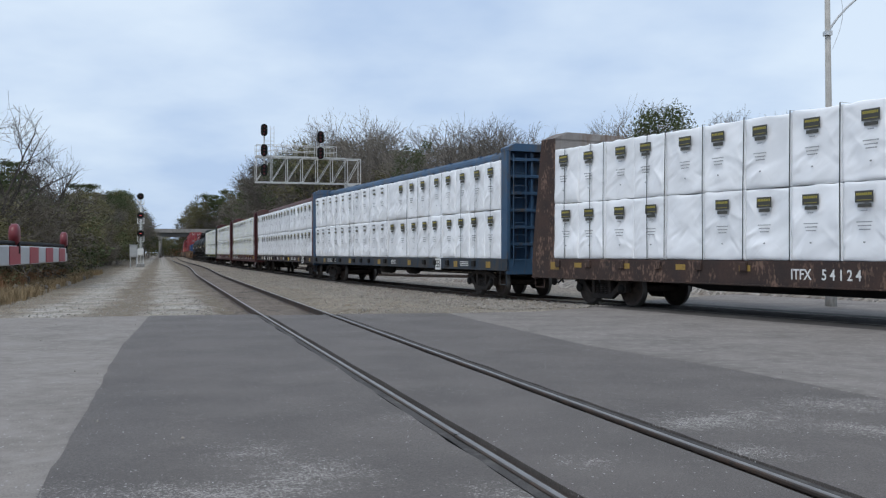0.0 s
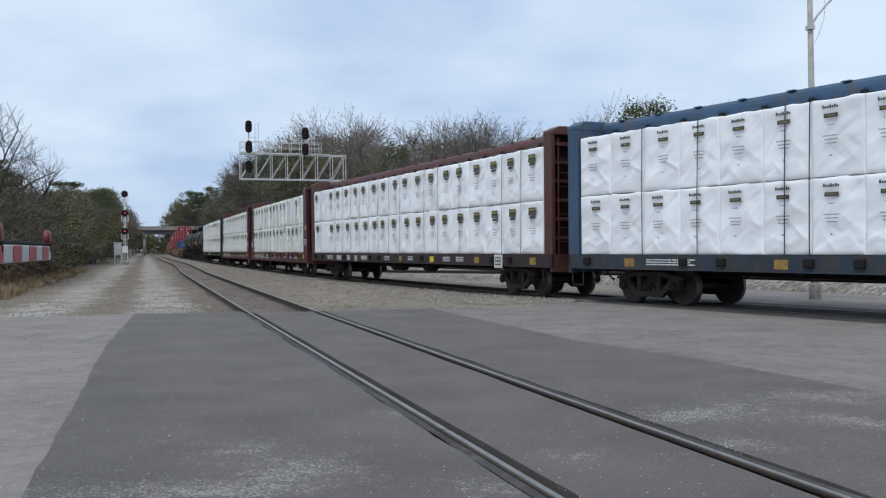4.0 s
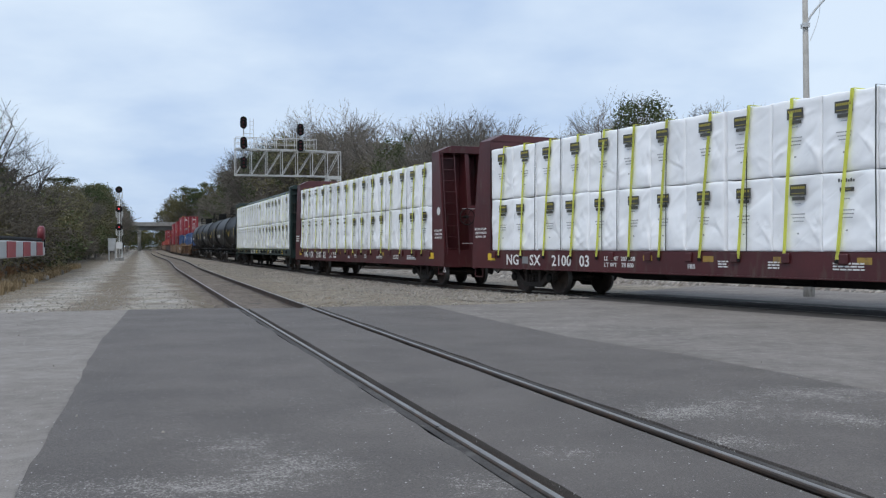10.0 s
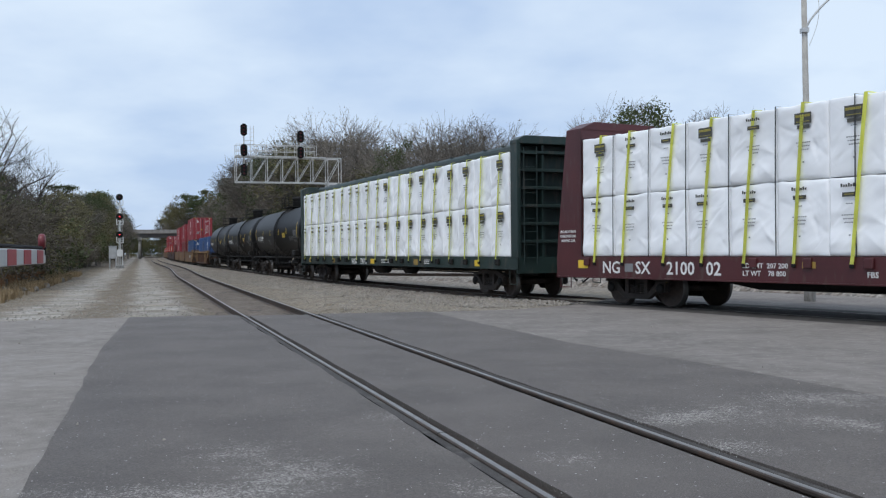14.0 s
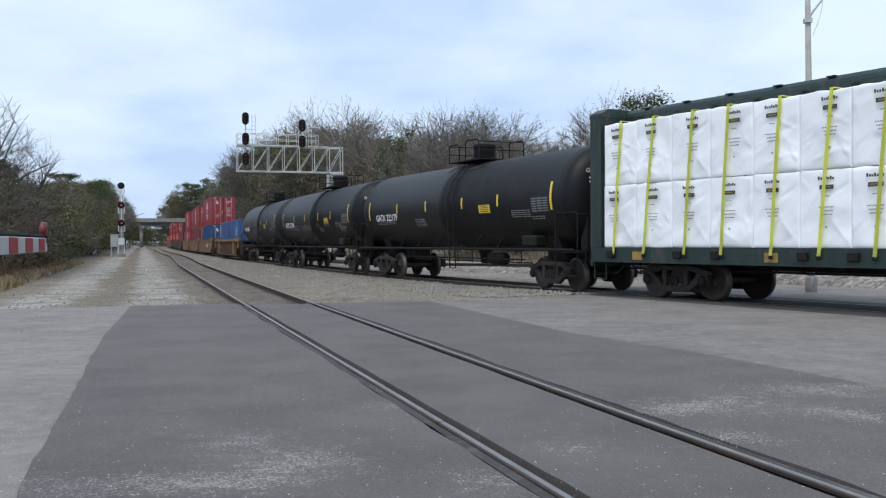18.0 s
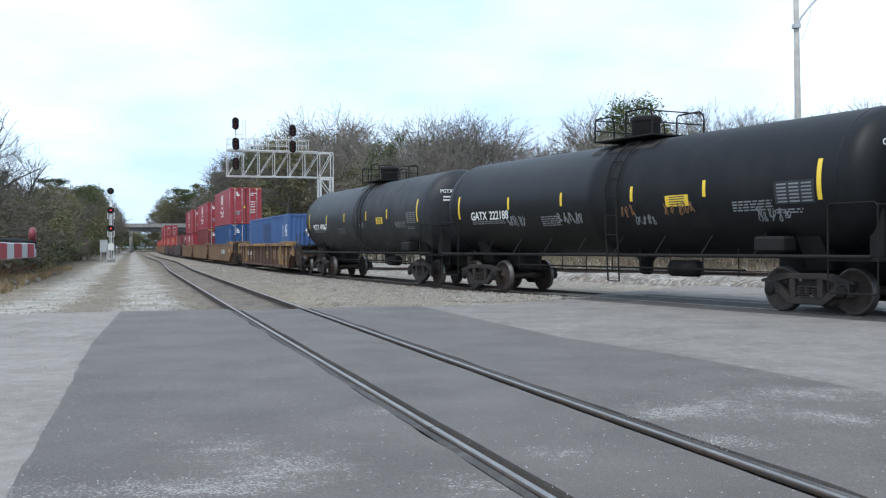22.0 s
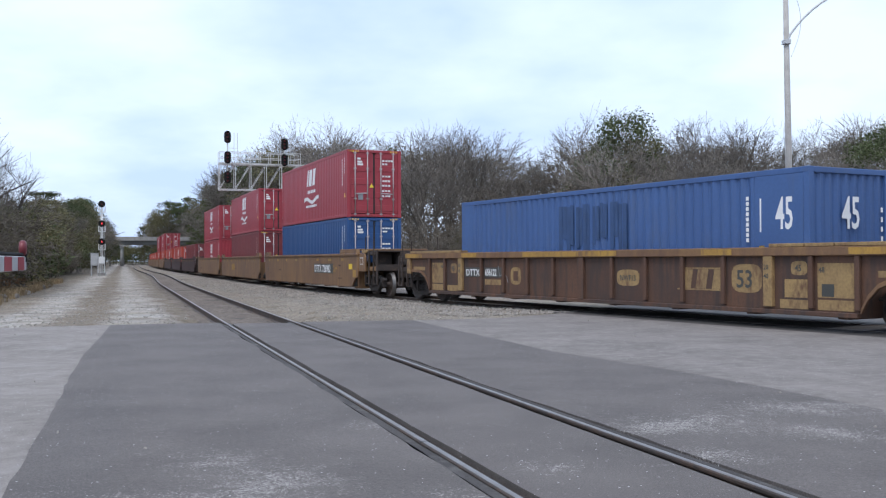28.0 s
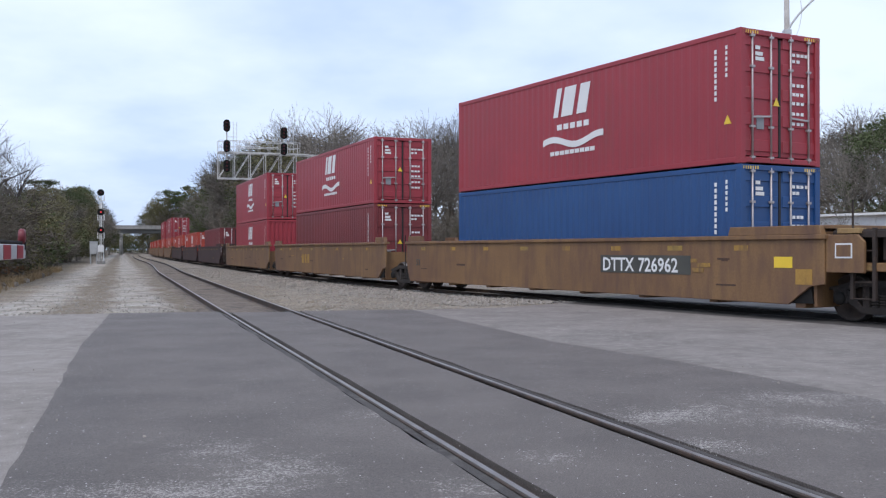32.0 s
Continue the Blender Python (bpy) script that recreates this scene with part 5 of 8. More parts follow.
centerbeam(53.97, 12.0, "red_old", "faded maroon centre-beam lumber flat car", {
    "plates": ((10.9, 0.35, "reflect_dirty"), (7.2, 0.35, "reflect_dirty"), (3.5, 0.35, "reflect"), (0.4, 0.3, "reflect_dirty"), (-4, 0.35, "reflect_dirty"), (-9, 0.35, "reflect_dirty")),
    "print": ((4.5, 0.6), (5.6, 0.6), (-4.3, 0.9), (-9.3, 0.9), (1.2, 0.5), (-1.4, 0.6)), "panel": 8.8, "text": ((-7.8, "FURX"), (-6.28, "734"), (-5.22, "245"))})
load(53.97, 9.3, -11.5, 11.5, 1.22, 4.24, 0.30, (("A", "A"), ("A", "A")), "white plastic-wrapped board bundles stacked two high on a maroon car", "black", -0.8)
bulkhead_flat(77.88, 10.3, "red_car", "glossy maroon bulkhead flat car with tapered bulkheads", 4.58, {
    "warn": 1, "disc": 1, "pockets": 1, "number": "210003", "yellow": "reflect", "print": ((6.7, 0.9), (5.2, 0.55), (3.2, 0.7), (1.6, 0.3), (0.2, 0.3)), "text": ((-8.35, "NG", 0.82), (-7.12, "SX", 0.82), (-6.05, "2100", 0.82), (-4.80, "03", 0.82)), "load": 1})
load(77.88, 7.5, -9.2, 9.15, 1.24, 4.30, 0.02, (("A", "AB"), ("A", "AB")), "white wrapped board bundles under yellow straps on a maroon flat car", "both", 0.4)
bulkhead_flat(100.35, 10.25, "red_car", "glossy maroon bulkhead flat car coupled behind its twin", 4.58, {
    "warn": 1, "disc": 1, "pockets": 1, "number": "210002", "yellow": "reflect", "print": ((6.7, 0.9), (5.2, 0.55), (3.2, 0.7), (1.6, 0.3), (0.2, 0.3)), "text": ((-8.35, "NG", 0.82), (-7.12, "SX", 0.82), (-6.05, "2100", 0.82), (-4.80, "02", 0.82)), "load": 1})
load(100.35, 7.5, -9.15, 9.1, 1.24, 4.28, 0.02, (("B", "A"), ("AB", "A")), "white wrapped board bundles strapped down with yellow webbing", "both", -0.3)
centerbeam(124.27, 11.95, "green_car", "dark green centre-beam lumber flat car", {
    "plates": ((9.2, 0.35, "reflect"), (4.0, 0.4, "reflect_dirty"), (-0.8, 0.45, "reflect"), (-6.2, 0.35, "reflect_dirty"), (-10.2, 0.35, "reflect_dirty")),
    "print": ((0.3, 1.0), (4.8, 0.5)), "text": ((-3.55, "NGSX"), (-2.35, "738710"))})
load(124.27, 9.3, -11.43, 11.42, 1.22, 4.30, 0.30, (("B", "A"), ("B", "A")), "white wrapped board bundles under yellow straps on a green car", "yellow", 0.45)
bulkhead_flat(5.95, 10.25, "brown_car", "rusty brown bulkhead flat car with a patched pale bulkhead", 4.62, {
    "yellow": "reflect_dirty", "dull": "reflect_dirty", "pockets": 1, "text": ((-0.80, "ITFX", 0.86), (-0.03, "5 4 1 2 4", 0.86)), "print": ((2.6, 0.7),)}, "plywood")
load(5.95, 7.5, -9.2, 9.17, 1.24, 4.30, 0.02, (("A", "A"), ("A", "A")), "white plastic-wrapped board bundles banded in black on a brown flat car", "black", -4.6)

# ---- tank cars ----
TR, TZ = 1.48, 2.60  # radius and height of the tank's axis


def on_shell(bm, x0, x1, a0, a1, lift=0.006, n=8):
    """A patch that hugs the shell: x0..x1 along it, a0..a1 degrees up from its widest line on the camera's side."""
    r = TR + lift
    rows_ = []
    for i in range(n + 1):
        a = radians(a0 + (a1 - a0) * i / n)
        rows_.append([bm.verts.new((x, -r * math.cos(a), TZ + r * math.sin(a))) for x in (x0, x1)])
    for p, q in zip(rows_, rows_[1:]):
        bm.faces.new((p[0], p[1], q[1], q[0]))
    return bm


def shell_mesh():
    prof = []
    for i in range(9):
        a = i / 8 * math.pi / 2
        prof.append((-7.62 - 0.58 * math.cos(a), max(0.02, TR * math.sin(a) ** 0.8)))
    prof += [(-7.5, TR), (-0.42, TR), (-0.40, TR + 0.012), (-0.05, TR + 0.012), (-0.03, TR), (7.5, TR)]
    for i in range(9):
        a = (8 - i) / 8 * math.pi / 2
        prof.append((7.62 + 0.58 * math.cos(a), max(0.02, TR * math.sin(a) ** 0.8)))
    bm = lathe(bmesh.new(), prof, 56, "X", (0, 0, TZ))
    return bm


SHELLS = {}


def tank_car(s, paint, label, number, scrawl=(), deck=(-0.75, 1.52), code="GATX"):
    half = 6.4
    car = rides(thing("tank_car", label, "tank car", "tank cars of the train"), s, half)
    if paint not in SHELLS:
        SHELLS[paint] = mesh_of("tank", shell_mesh(), paint)
    tank = part("tank", SHELLS[paint], paint, car)
    for x in (-7.45, 7.45):
        part("weld_ring", lathe(bmesh.new(), [(x - 0.02, TR), (x - 0.012, TR + 0.008), (x + 0.012, TR + 0.008), (x + 0.02, TR)], 56, "X", (0, 0, TZ)), paint, tank)
    # stub sills, saddles, trucks
    for k in (-1, 1):
        a, b = sorted((k * 8.3, k * 5.0))
        part("stub_sill", soft(box(bmesh.new(), a, b, -0.33, 0.33, 0.70, 1.16), 0.02), "black_iron", car)
        part("saddle", prism_x(bmesh.new(), [(-0.7, 0.86), (0.7, 0.86), (1.12, 1.72), (0.9, 1.42), (0.0, 1.10), (-0.9, 1.42), (-1.12, 1.72)], min(k * 6.1, k * 6.7), max(k * 6.1, k * 6.7)), "black_iron", car)
        part("end_deck", box(bmesh.new(), min(k * 7.2, k * 8.35), max(k * 7.2, k * 8.35), -1.45, 1.45, 1.06, 1.12), "black_iron", car)
        for y in (-1.42, 1.42):
            part("handrail", tube([(k * 7.2, y, 1.1), (k * 7.2, y, 2.08), (k * 7.27, y, 2.15), (k * 8.23, y, 2.15), (k * 8.3, y, 2.08), (k * 8.3, y, 1.1)], 0.018, 6), "black_iron", car)
            part("step", tube([(k * 7.2, y, 1.08), (k * 7.2, y, 0.5), (k * 7.25, y, 0.45), (k * 8.25, y, 0.45), (k * 8.3, y, 0.5), (k * 8.3, y, 1.08)], 0.018, 6), "black_iron", car)
        part("end_rail", rod(bmesh.new(), (k * 8.3, -1.42, 2.1), (k * 8.3, 1.42, 2.1), 0.018), "black_iron", car)
        ladder(car, (k * 8.36, -1.2, 0.6), (k * 8.36, -1.2, 1.7), (0, 0.4, 0), 3, "black_iron")
        truck(car, k * half)
    part("brake_stand", soft(box(bmesh.new(), 7.75, 8.05, -0.95, -0.6, 1.12, 2.05), 0.02), "black_iron", car)
    part("valve_box", soft(box(bmesh.new(), 5.3, 6.1, -1.42, -1.0, 1.22, 1.55), 0.05), "black_iron", car)
    couplers(car, 8.45)
    # the side sill walkway, with its hangers
    for k in (-1, 1):
        part("side_pipe", rod(bmesh.new(), (-8.2, k * 1.46, 1.14), (8.2, k * 1.46, 1.14), 0.04, 8), "black_iron", car)
        for i in range(8):
            x = -5.4 + 10.8 * i / 7
            part("pipe_bracket", rod(bmesh.new(), (x - 0.05, k * 1.46, 1.14), (x + 0.06, k * 1.19, 1.60), 0.016, 5), "black_iron", car)
    part("brake_pipe", rod(bmesh.new(), (-4.6, -0.9, 0.82), (4.6, -0.9, 0.82), 0.025), "black_iron", car)
    part("brake_rod", rod(bmesh.new(), (-4.6, -0.6, 0.72), (4.6, -0.6, 0.72), 0.018), "black_iron", car)
    for i in range(9):
        part("rod_hanger", rod(bmesh.new(), (-4.4 + 1.1 * i, -0.9, 0.68), (-4.4 + 1.1 * i, -0.9, 1.3), 0.016), "black_iron", car)
    part("bottom_outlet", lathe(bmesh.new(), [(0.62, 0.10), (0.66, 0.16), (0.95, 0.18), (1.12, 0.3)], 14, "Z", (0.3, 0, 0)), "black_iron", car)
    part("air_tank", lathe(bmesh.new(), [(-0.5, 0.05), (-0.42, 0.2), (0.42, 0.2), (0.5, 0.05)], 14, "X", (2.4, -0.6, 0.82)), "black_iron", car)
    # the side ladder up the shell, and the platform with its two railings at the middle
    lx = 0.55
    way = [(-1.47, 0.50), (-1.50, 1.2), (-1.54, 1.8)] + [(-(TR + 0.09) * math.cos(radians(q)), TZ + (TR + 0.09) * math.sin(radians(q))) for q in (-10, 10, 30, 48, 62)]
    for dx in (0.0, 0.44):
        part("ladder_stile", tube([(lx + dx, y, z) for y, z in way], 0.022, 6), "black_iron", car)
    for i in range(9):
        q = i / 8 * (len(way) - 1.01)
        y, z = (way[int(q)][j] + (way[int(q) + 1][j] - way[int(q)][j]) * (q % 1) for j in (0, 1))
        part("ladder_rung", rod(bmesh.new(), (lx, y, z), (lx + 0.44, y, z), 0.014, 5), "black_iron", car)
    p0, p1 = deck
    bm = bmesh.new()
    for q in (1, -1):
        on_shell(bm, p0 - 0.1, p1 + 0.1, *((52, 90) if q > 0 else (90, 128)), 0.010, 6)
    part("tread_pad", bm, "truck", tank, "grey non-slip patch on the shell")
    part("platform", soft(box(bmesh.new(), p0, p1, -0.85, 0.85, 4.10, 4.14), 0.006), "black_iron", car)
    for y in (-0.85, 0.85):
        for a, b, hz in ((p0, 0.05, 4.72), (p1 - 1.0, p1, 4.78)):
            part("railing", tube([(a, y, 4.1), (a, y, hz - 0.07), (a + 0.07, y, hz), (b - 0.16, y, hz), (b - 0.04, y, hz - 0.08), (b, y, hz - 0.2), (b, y, 4.1)], 0.022, 6), "black_iron", car)
    for x, z in ((p0, 4.70), (p0, 4.42), (p1, 4.70), (p1, 4.42)):
        part("end_rail", rod(bmesh.new(), (x, -0.85, z), (x, 0.85, z), 0.018), "black_iron", car)
    part("dome", soft(lathe(bmesh.new(), [(4.0, 0.38), (4.56, 0.38), (4.60, 0.41), (4.70, 0.41), (4.74, 0.30)], 12, "Z", (0.30, 0, 0)), 0.008), "black_iron", car)
    part("valve", lathe(bmesh.new(), [(4.05, 0.12), (4.3, 0.12), (4.34, 0.08)], 12, "Z", (-0.4, 0, 0)), "black_iron", car)
    # yellow reflectors, labels and lettering
    for x, a0, a1, w in ((-7.05, -14, 14, 0.10), (-4.1, -6, 8, 0.10), (-1.45, -6, 8, 0.10), (1.48, -6, 8, 0.10), (3.95, -6, 8, 0.10), (7.05, -14, 17, 0.11)):
        part("reflector", on_shell(bmesh.new(), x - w / 2, x + w / 2, a0, a1), "reflect", tank, "yellow reflective stripe")
    lab = part("data_plate", on_shell(bmesh.new(), 2.68, 3.44, -13, -3), "reflect", tank, "yellow notice")
    bm = bmesh.new()
    for a in (-11.4, -9.2, -7.0, -5.0):
        on_shell(bm, 2.80, 3.32, a, a + 0.9, 0.009, 2)
    tagged(part("notice_text", bm, "label_dark", tank), kind="stuff")
    bm = bmesh.new()
    on_shell(bm, 5.93, 6.93, -16, 2, 0.006)
    part("test_plate", bm, "tank_old", tank, "grey test data panel")
    bm = bmesh.new()
    for i in range(6):
        for j in range(3):
            on_shell(bm, 6.0 + 0.31 * j, 6.25 + 0.31 * j, -14.6 + 2.7 * i, -13.4 + 2.7 * i, 0.010, 2)
    tagged(part("test_print", bm, "faint_mark", tank), kind="stuff")
    rnd = random.Random(int(s))
    bm = bmesh.new()
    for x, a, wd, ln in ((-6.3, -19, 1.9, 2), (-2.5, -17, 0.9, 5), (4.75, -13, 1.1, 4), (5.9, -21, 0.7, 2)):
        for i in range(ln):
            q = x
            while q < x + wd:
                w = rnd.uniform(0.06, 0.2)
                on_shell(bm, q, min(q + w, x + wd), a - 2.4 * i, a - 2.4 * i + 1.2, 0.006, 2)
                q += w + 0.04
    tagged(part("stencil_text", bm, "faint_mark", tank, "faint stencilled lines"), kind="stuff")
    # the number on the side
    tilt = -6.0
    base = Matrix.Translation((0, 0, TZ)) @ Matrix.Rotation(radians(-tilt), 4, "X")
    words(code, 0.36, "white", tank, base @ pose(-6.30, -TR - 0.012, -0.26), "reporting_mark", 1.0, 0.98)
    words(number, 0.36, "white", tank, base @ pose(-5.20, -TR - 0.012, -0.26), "car_number")
    # marks on the leading head
    words(code + " " + number, 0.17, "white", tank, pose(8.10, -1.02, TZ + 0.62, 0, 0, 73), "end_number")
    for i, w in enumerate((0.34, 0.30)):
        part("end_stencil", box(bmesh.new(), 0, w, -0.004, 0, 0.0, 0.05), "white", tank, at=pose(8.12, -0.92, TZ + 0.46 - 0.11 * i, 0, 0, 73))
    for col, x, a, wd, seed in scrawl:  # quick looping strokes, one to a sprayed character
        g = random.Random(seed)
        n = max(3, round(wd / 0.2))
        for c in range(n):
            knots = [(g.uniform(-0.09, 0.11), g.uniform(2.0, 6.5) * (1 if k % 2 else -1)) for k in range(g.randrange(4, 6))]
            verts, path = [], []
            for k in range(len(knots) - 1):  # round the corners
                for q in range(6):
                    f = q / 6
                    e = f * f * (3 - 2 * f)
                    path.append((knots[k][0] + (knots[k + 1][0] - knots[k][0]) * f + 0.03 * math.sin(f * math.pi * 2), knots[k][1] + (knots[k + 1][1] - knots[k][1]) * e))
            for k, (px, pa) in enumerate(path):
                nx_, na_ = path[min(k + 1, len(path) - 1)]
                ox, oa = path[max(k - 1, 0)]
                dx, da = nx_ - ox, (na_ - oa) * 0.0258
                ln = math.hypot(dx, da) or 1.0
                for d in (-0.013, 0.013):
                    q = radians(a + pa + d * dx / ln / 0.0258)
                    verts.append((x + wd * (c + 0.5) / n + px - d * da / ln, -(TR + 0.007) * math.cos(q), TZ + (TR + 0.007) * math.sin(q)))
            faces = [(2 * k, 2 * k + 1, 2 * k + 3, 2 * k + 2) for k in range(len(path) - 1)]
            part("spray_paint", raw("spray_paint", verts, faces, col), col, tank, "looping scrawl of spray paint")
    return car


tank_car(145.1, "tank", "clean black tank car with yellow reflective stripes", "222179")
tank_car(162.3, "tank", "black tank car with spray-painted scrawls along its side", "222188",
         (("print_grey", -4.3, -19, 1.0, 1), ("print_grey", -1.7, -19, 1.1, 2), ("rust_spray", 0.9, -15, 0.7, 3), ("rust_spray", 2.6, -15, 1.0, 4), ("faint_mark", 1.5, -24, 0.8, 7), ("print_grey", 5.3, -24, 1.0, 5)))
tank_car(179.6, "tank_old", "dusty grey-black tank car with yellow stripes", "400067", (("print_grey", 0.6, -14, 0.4, 8),), (-0.75, 1.35), "PGTX")

# ---- containers and well cars ----
BOXES = {}


def box_meshes(L, H, paint, doors):
    """The parts of a steel container of that length and height, its doors or a plain end towards +x; shared between alike ones."""
    key = (L, H, paint, doors)
    if key in BOXES:
        return BOXES[key]
    W = 1.219
    out = []

    def corrugated(a0, a1, z0, z1, period, deep, place):
        n = max(2, round((a1 - a0) / period))
        p = (a1 - a0) / n
        line_ = []
        for i in range(n):
            for f, d in ((0.0, 0.0), (0.26, 0.0), (0.5, deep), (0.76, deep)):
                line_.append((a0 + p * (i + f), d))
        line_.append((a1, 0.0))
        verts, faces = [], []
        for z in (z0, z1):
            verts += [place(a, d, z) for a, d in line_]
        k = len(line_)
        faces = [(i, i + 1, k + i + 1, k + i) for i in range(k - 1)]
        return verts, faces

    hl = L / 2
    for y in (-1, 1):
        v, f = corrugated(-hl + 0.12, hl - 0.12, 0.14, H - 0.10, 0.278, 0.036 if paint == "pale_box" else 0.012, lambda a, d, z, y=y: (a, y * (W - 0.012 - d), z))
        out.append(("side_panel", raw("side_panel", v, f, paint), Matrix()))
    v, f = corrugated(-W + 0.08, W - 0.08, 0.14, H - 0.10, 0.25, 0.04, lambda a, d, z: (-hl + 0.02 + d, a, z))
    out.append(("end_panel", raw("end_panel", v, f, paint), Matrix()))
    if not doors:
        v, f = corrugated(-W + 0.1, W - 0.1, 0.14, H - 0.10, 0.25, 0.045, lambda a, d, z: (hl - 0.02 - d, a, z))
        out.append(("end_panel", raw("end_panel", v, f, paint), Matrix()))
    v, f = corrugated(-hl + 0.1, hl - 0.1, -W + 0.06, W - 0.06, 0.3, 0.02, lambda a, d, z: (a, z, H - 0.02 - d))
    out.append(("roof", raw("roof", v, f, paint), Matrix()))
    out.append(("floor", mesh_of("floor", box(bmesh.new(), -hl + 0.05, hl - 0.05, -W + 0.05, W - 0.05, 0.06, 0.14), "black_iron"), Matrix()))
    post = mesh_of("corner_post", soft(box(bmesh.new(), -0.075, 0.075, -0.075, 0.075, 0.0, H), 0.012), paint)
    for x in (-hl + 0.075, hl - 0.075):
        for y in (-W + 0.075, W - 0.075):
            out.append(("corner_post", post, pose(x, y, 0)))
    cast = mesh_of("corner_casting", soft(box(bmesh.new(), -0.09, 0.09, -0.085, 0.085, 0, 0.118), 0.012), paint)
    for x in (-hl + 0.088, hl - 0.088):
        for y in (-W + 0.083, W - 0.083):
            for z in (-0.002, H - 0.114):
                out.append(("corner_casting", cast, pose(x, y, z)))
    rail_ = mesh_of("side_rail", soft(box(bmesh.new(), -hl + 0.15, hl - 0.15, -0.04, 0.04, -0.06, 0.06), 0.012), paint)
    for y in (-W + 0.04, W - 0.04):
        for z in (0.08, H - 0.062):
            out.append(("side_rail", rail_, pose(0, y, z)))
    hdr = mesh_of("end_rail", soft(box(bmesh.new(), -0.04, 0.04, -W + 0.15, W - 0.15, -0.06, 0.06), 0.012), paint)
    for x in (-hl + 0.04, hl - 0.04):
        for z in (0.08, H - 0.062):
            out.append(("end_rail", hdr, pose(x, 0, z)))
    if doors:
        bm = bmesh.new()
        box(bm, 0, 0.04, -0.54, 0.54, 0.0, H - 0.32)
        n = 5
        for i in range(n):
            z = 0.12 + i * (H - 0.62) / (n - 1) - 0.02
            box(bm, 0.038, 0.062, -0.50, 0.50, z, z + (H - 0.62) / n * 0.55)
        door = mesh_of("door", soft(bm, 0.008), paint)
        for y in (-0.575, 0.575):
            out.append(("door", door, pose(hl - 0.10, y, 0.17)))
        out.append(("door_seal", mesh_of("door_seal", box(bmesh.new(), hl - 0.10, hl - 0.05, -0.03, 0.03, 0.16, H - 0.15), "seal"), Matrix()))
        bm = bmesh.new()
        rod(bm, (0, 0, 0.06), (0, 0, H - 0.06), 0.022, 8)
        for z in (0.14, 0.8, H - 0.8, H - 0.14):
            box(bm, -0.03, 0.03, -0.06, 0.06, z - 0.025, z + 0.025)
        bar = mesh_of("lock_bar", bm, "galv")
        for y in (-0.86, -0.30, 0.30, 0.86):
            out.append(("lock_bar", bar, pose(hl - 0.015, y, 0)))
        hm = mesh_of("door_handle", soft(box(bmesh.new(), -0.012, 0.012, -0.26, 0.26, -0.022, 0.022), 0.006), "galv")
        for y in (-0.58, 0.58):
            out.append(("door_handle", hm, pose(hl - 0.005, y, 1.02, 4 if y < 0 else -3)))
        hb_ = bmesh.new()
        for y in (-1, 1):
            for i in range(4):
                rod(hb_, (hl - 0.03, y * 1.13, 0.4 + i * (H - 0.8) / 3 - 0.06), (hl - 0.03, y * 1.13, 0.4 + i * (H - 0.8) / 3 + 0.06), 0.025)
        out.append(("hinges", mesh_of("hinges", hb_, paint), Matrix()))
    BOXES[key] = out
    return out


WAVE = bmesh.new()
for _i in range(16):
    _p = [(-1.35 + 2.7 * k / 16, 0.10 * math.sin(k / 16 * math.tau * 1.25 + 0.3)) for k in (_i, _i + 1)]
    prism(WAVE, [(x, z + d) for (x, z), d in ((_p[0], -0.085), (_p[1], -0.085), (_p[1], 0.085), (_p[0], 0.085))], -0.004, 0.0)
WAVE = mesh_of("wave_emblem", WAVE, "white")
BLOCKS = []
for _x, _w in ((-0.86, 0.22), (-0.50, 0.52), (0.20, 0.42)):
    _b = bmesh.new()
    _q = [(0, 0), (_w, 0), (_w + 0.2, 0.78), (0.2, 0.78)]  # a slanted block
    prism(_b, [(_x + x, z) for x, z in _q], -0.003, 0.0)
    BLOCKS.append(mesh_of("emblem_block", _b, "white"))
LINES = bmesh.new()
for _i in range(5):
    box(LINES, -0.68 + 0.30 * _i, -0.46 + 0.30 * _i, -0.003, 0, 0.32, 0.47)
for _i in range(9):
    box(LINES, -1.0 + 0.225 * _i, -0.81 + 0.225 * _i, -0.003, 0, -0.36, -0.25)
LINES = mesh_of("emblem", LINES, "white")


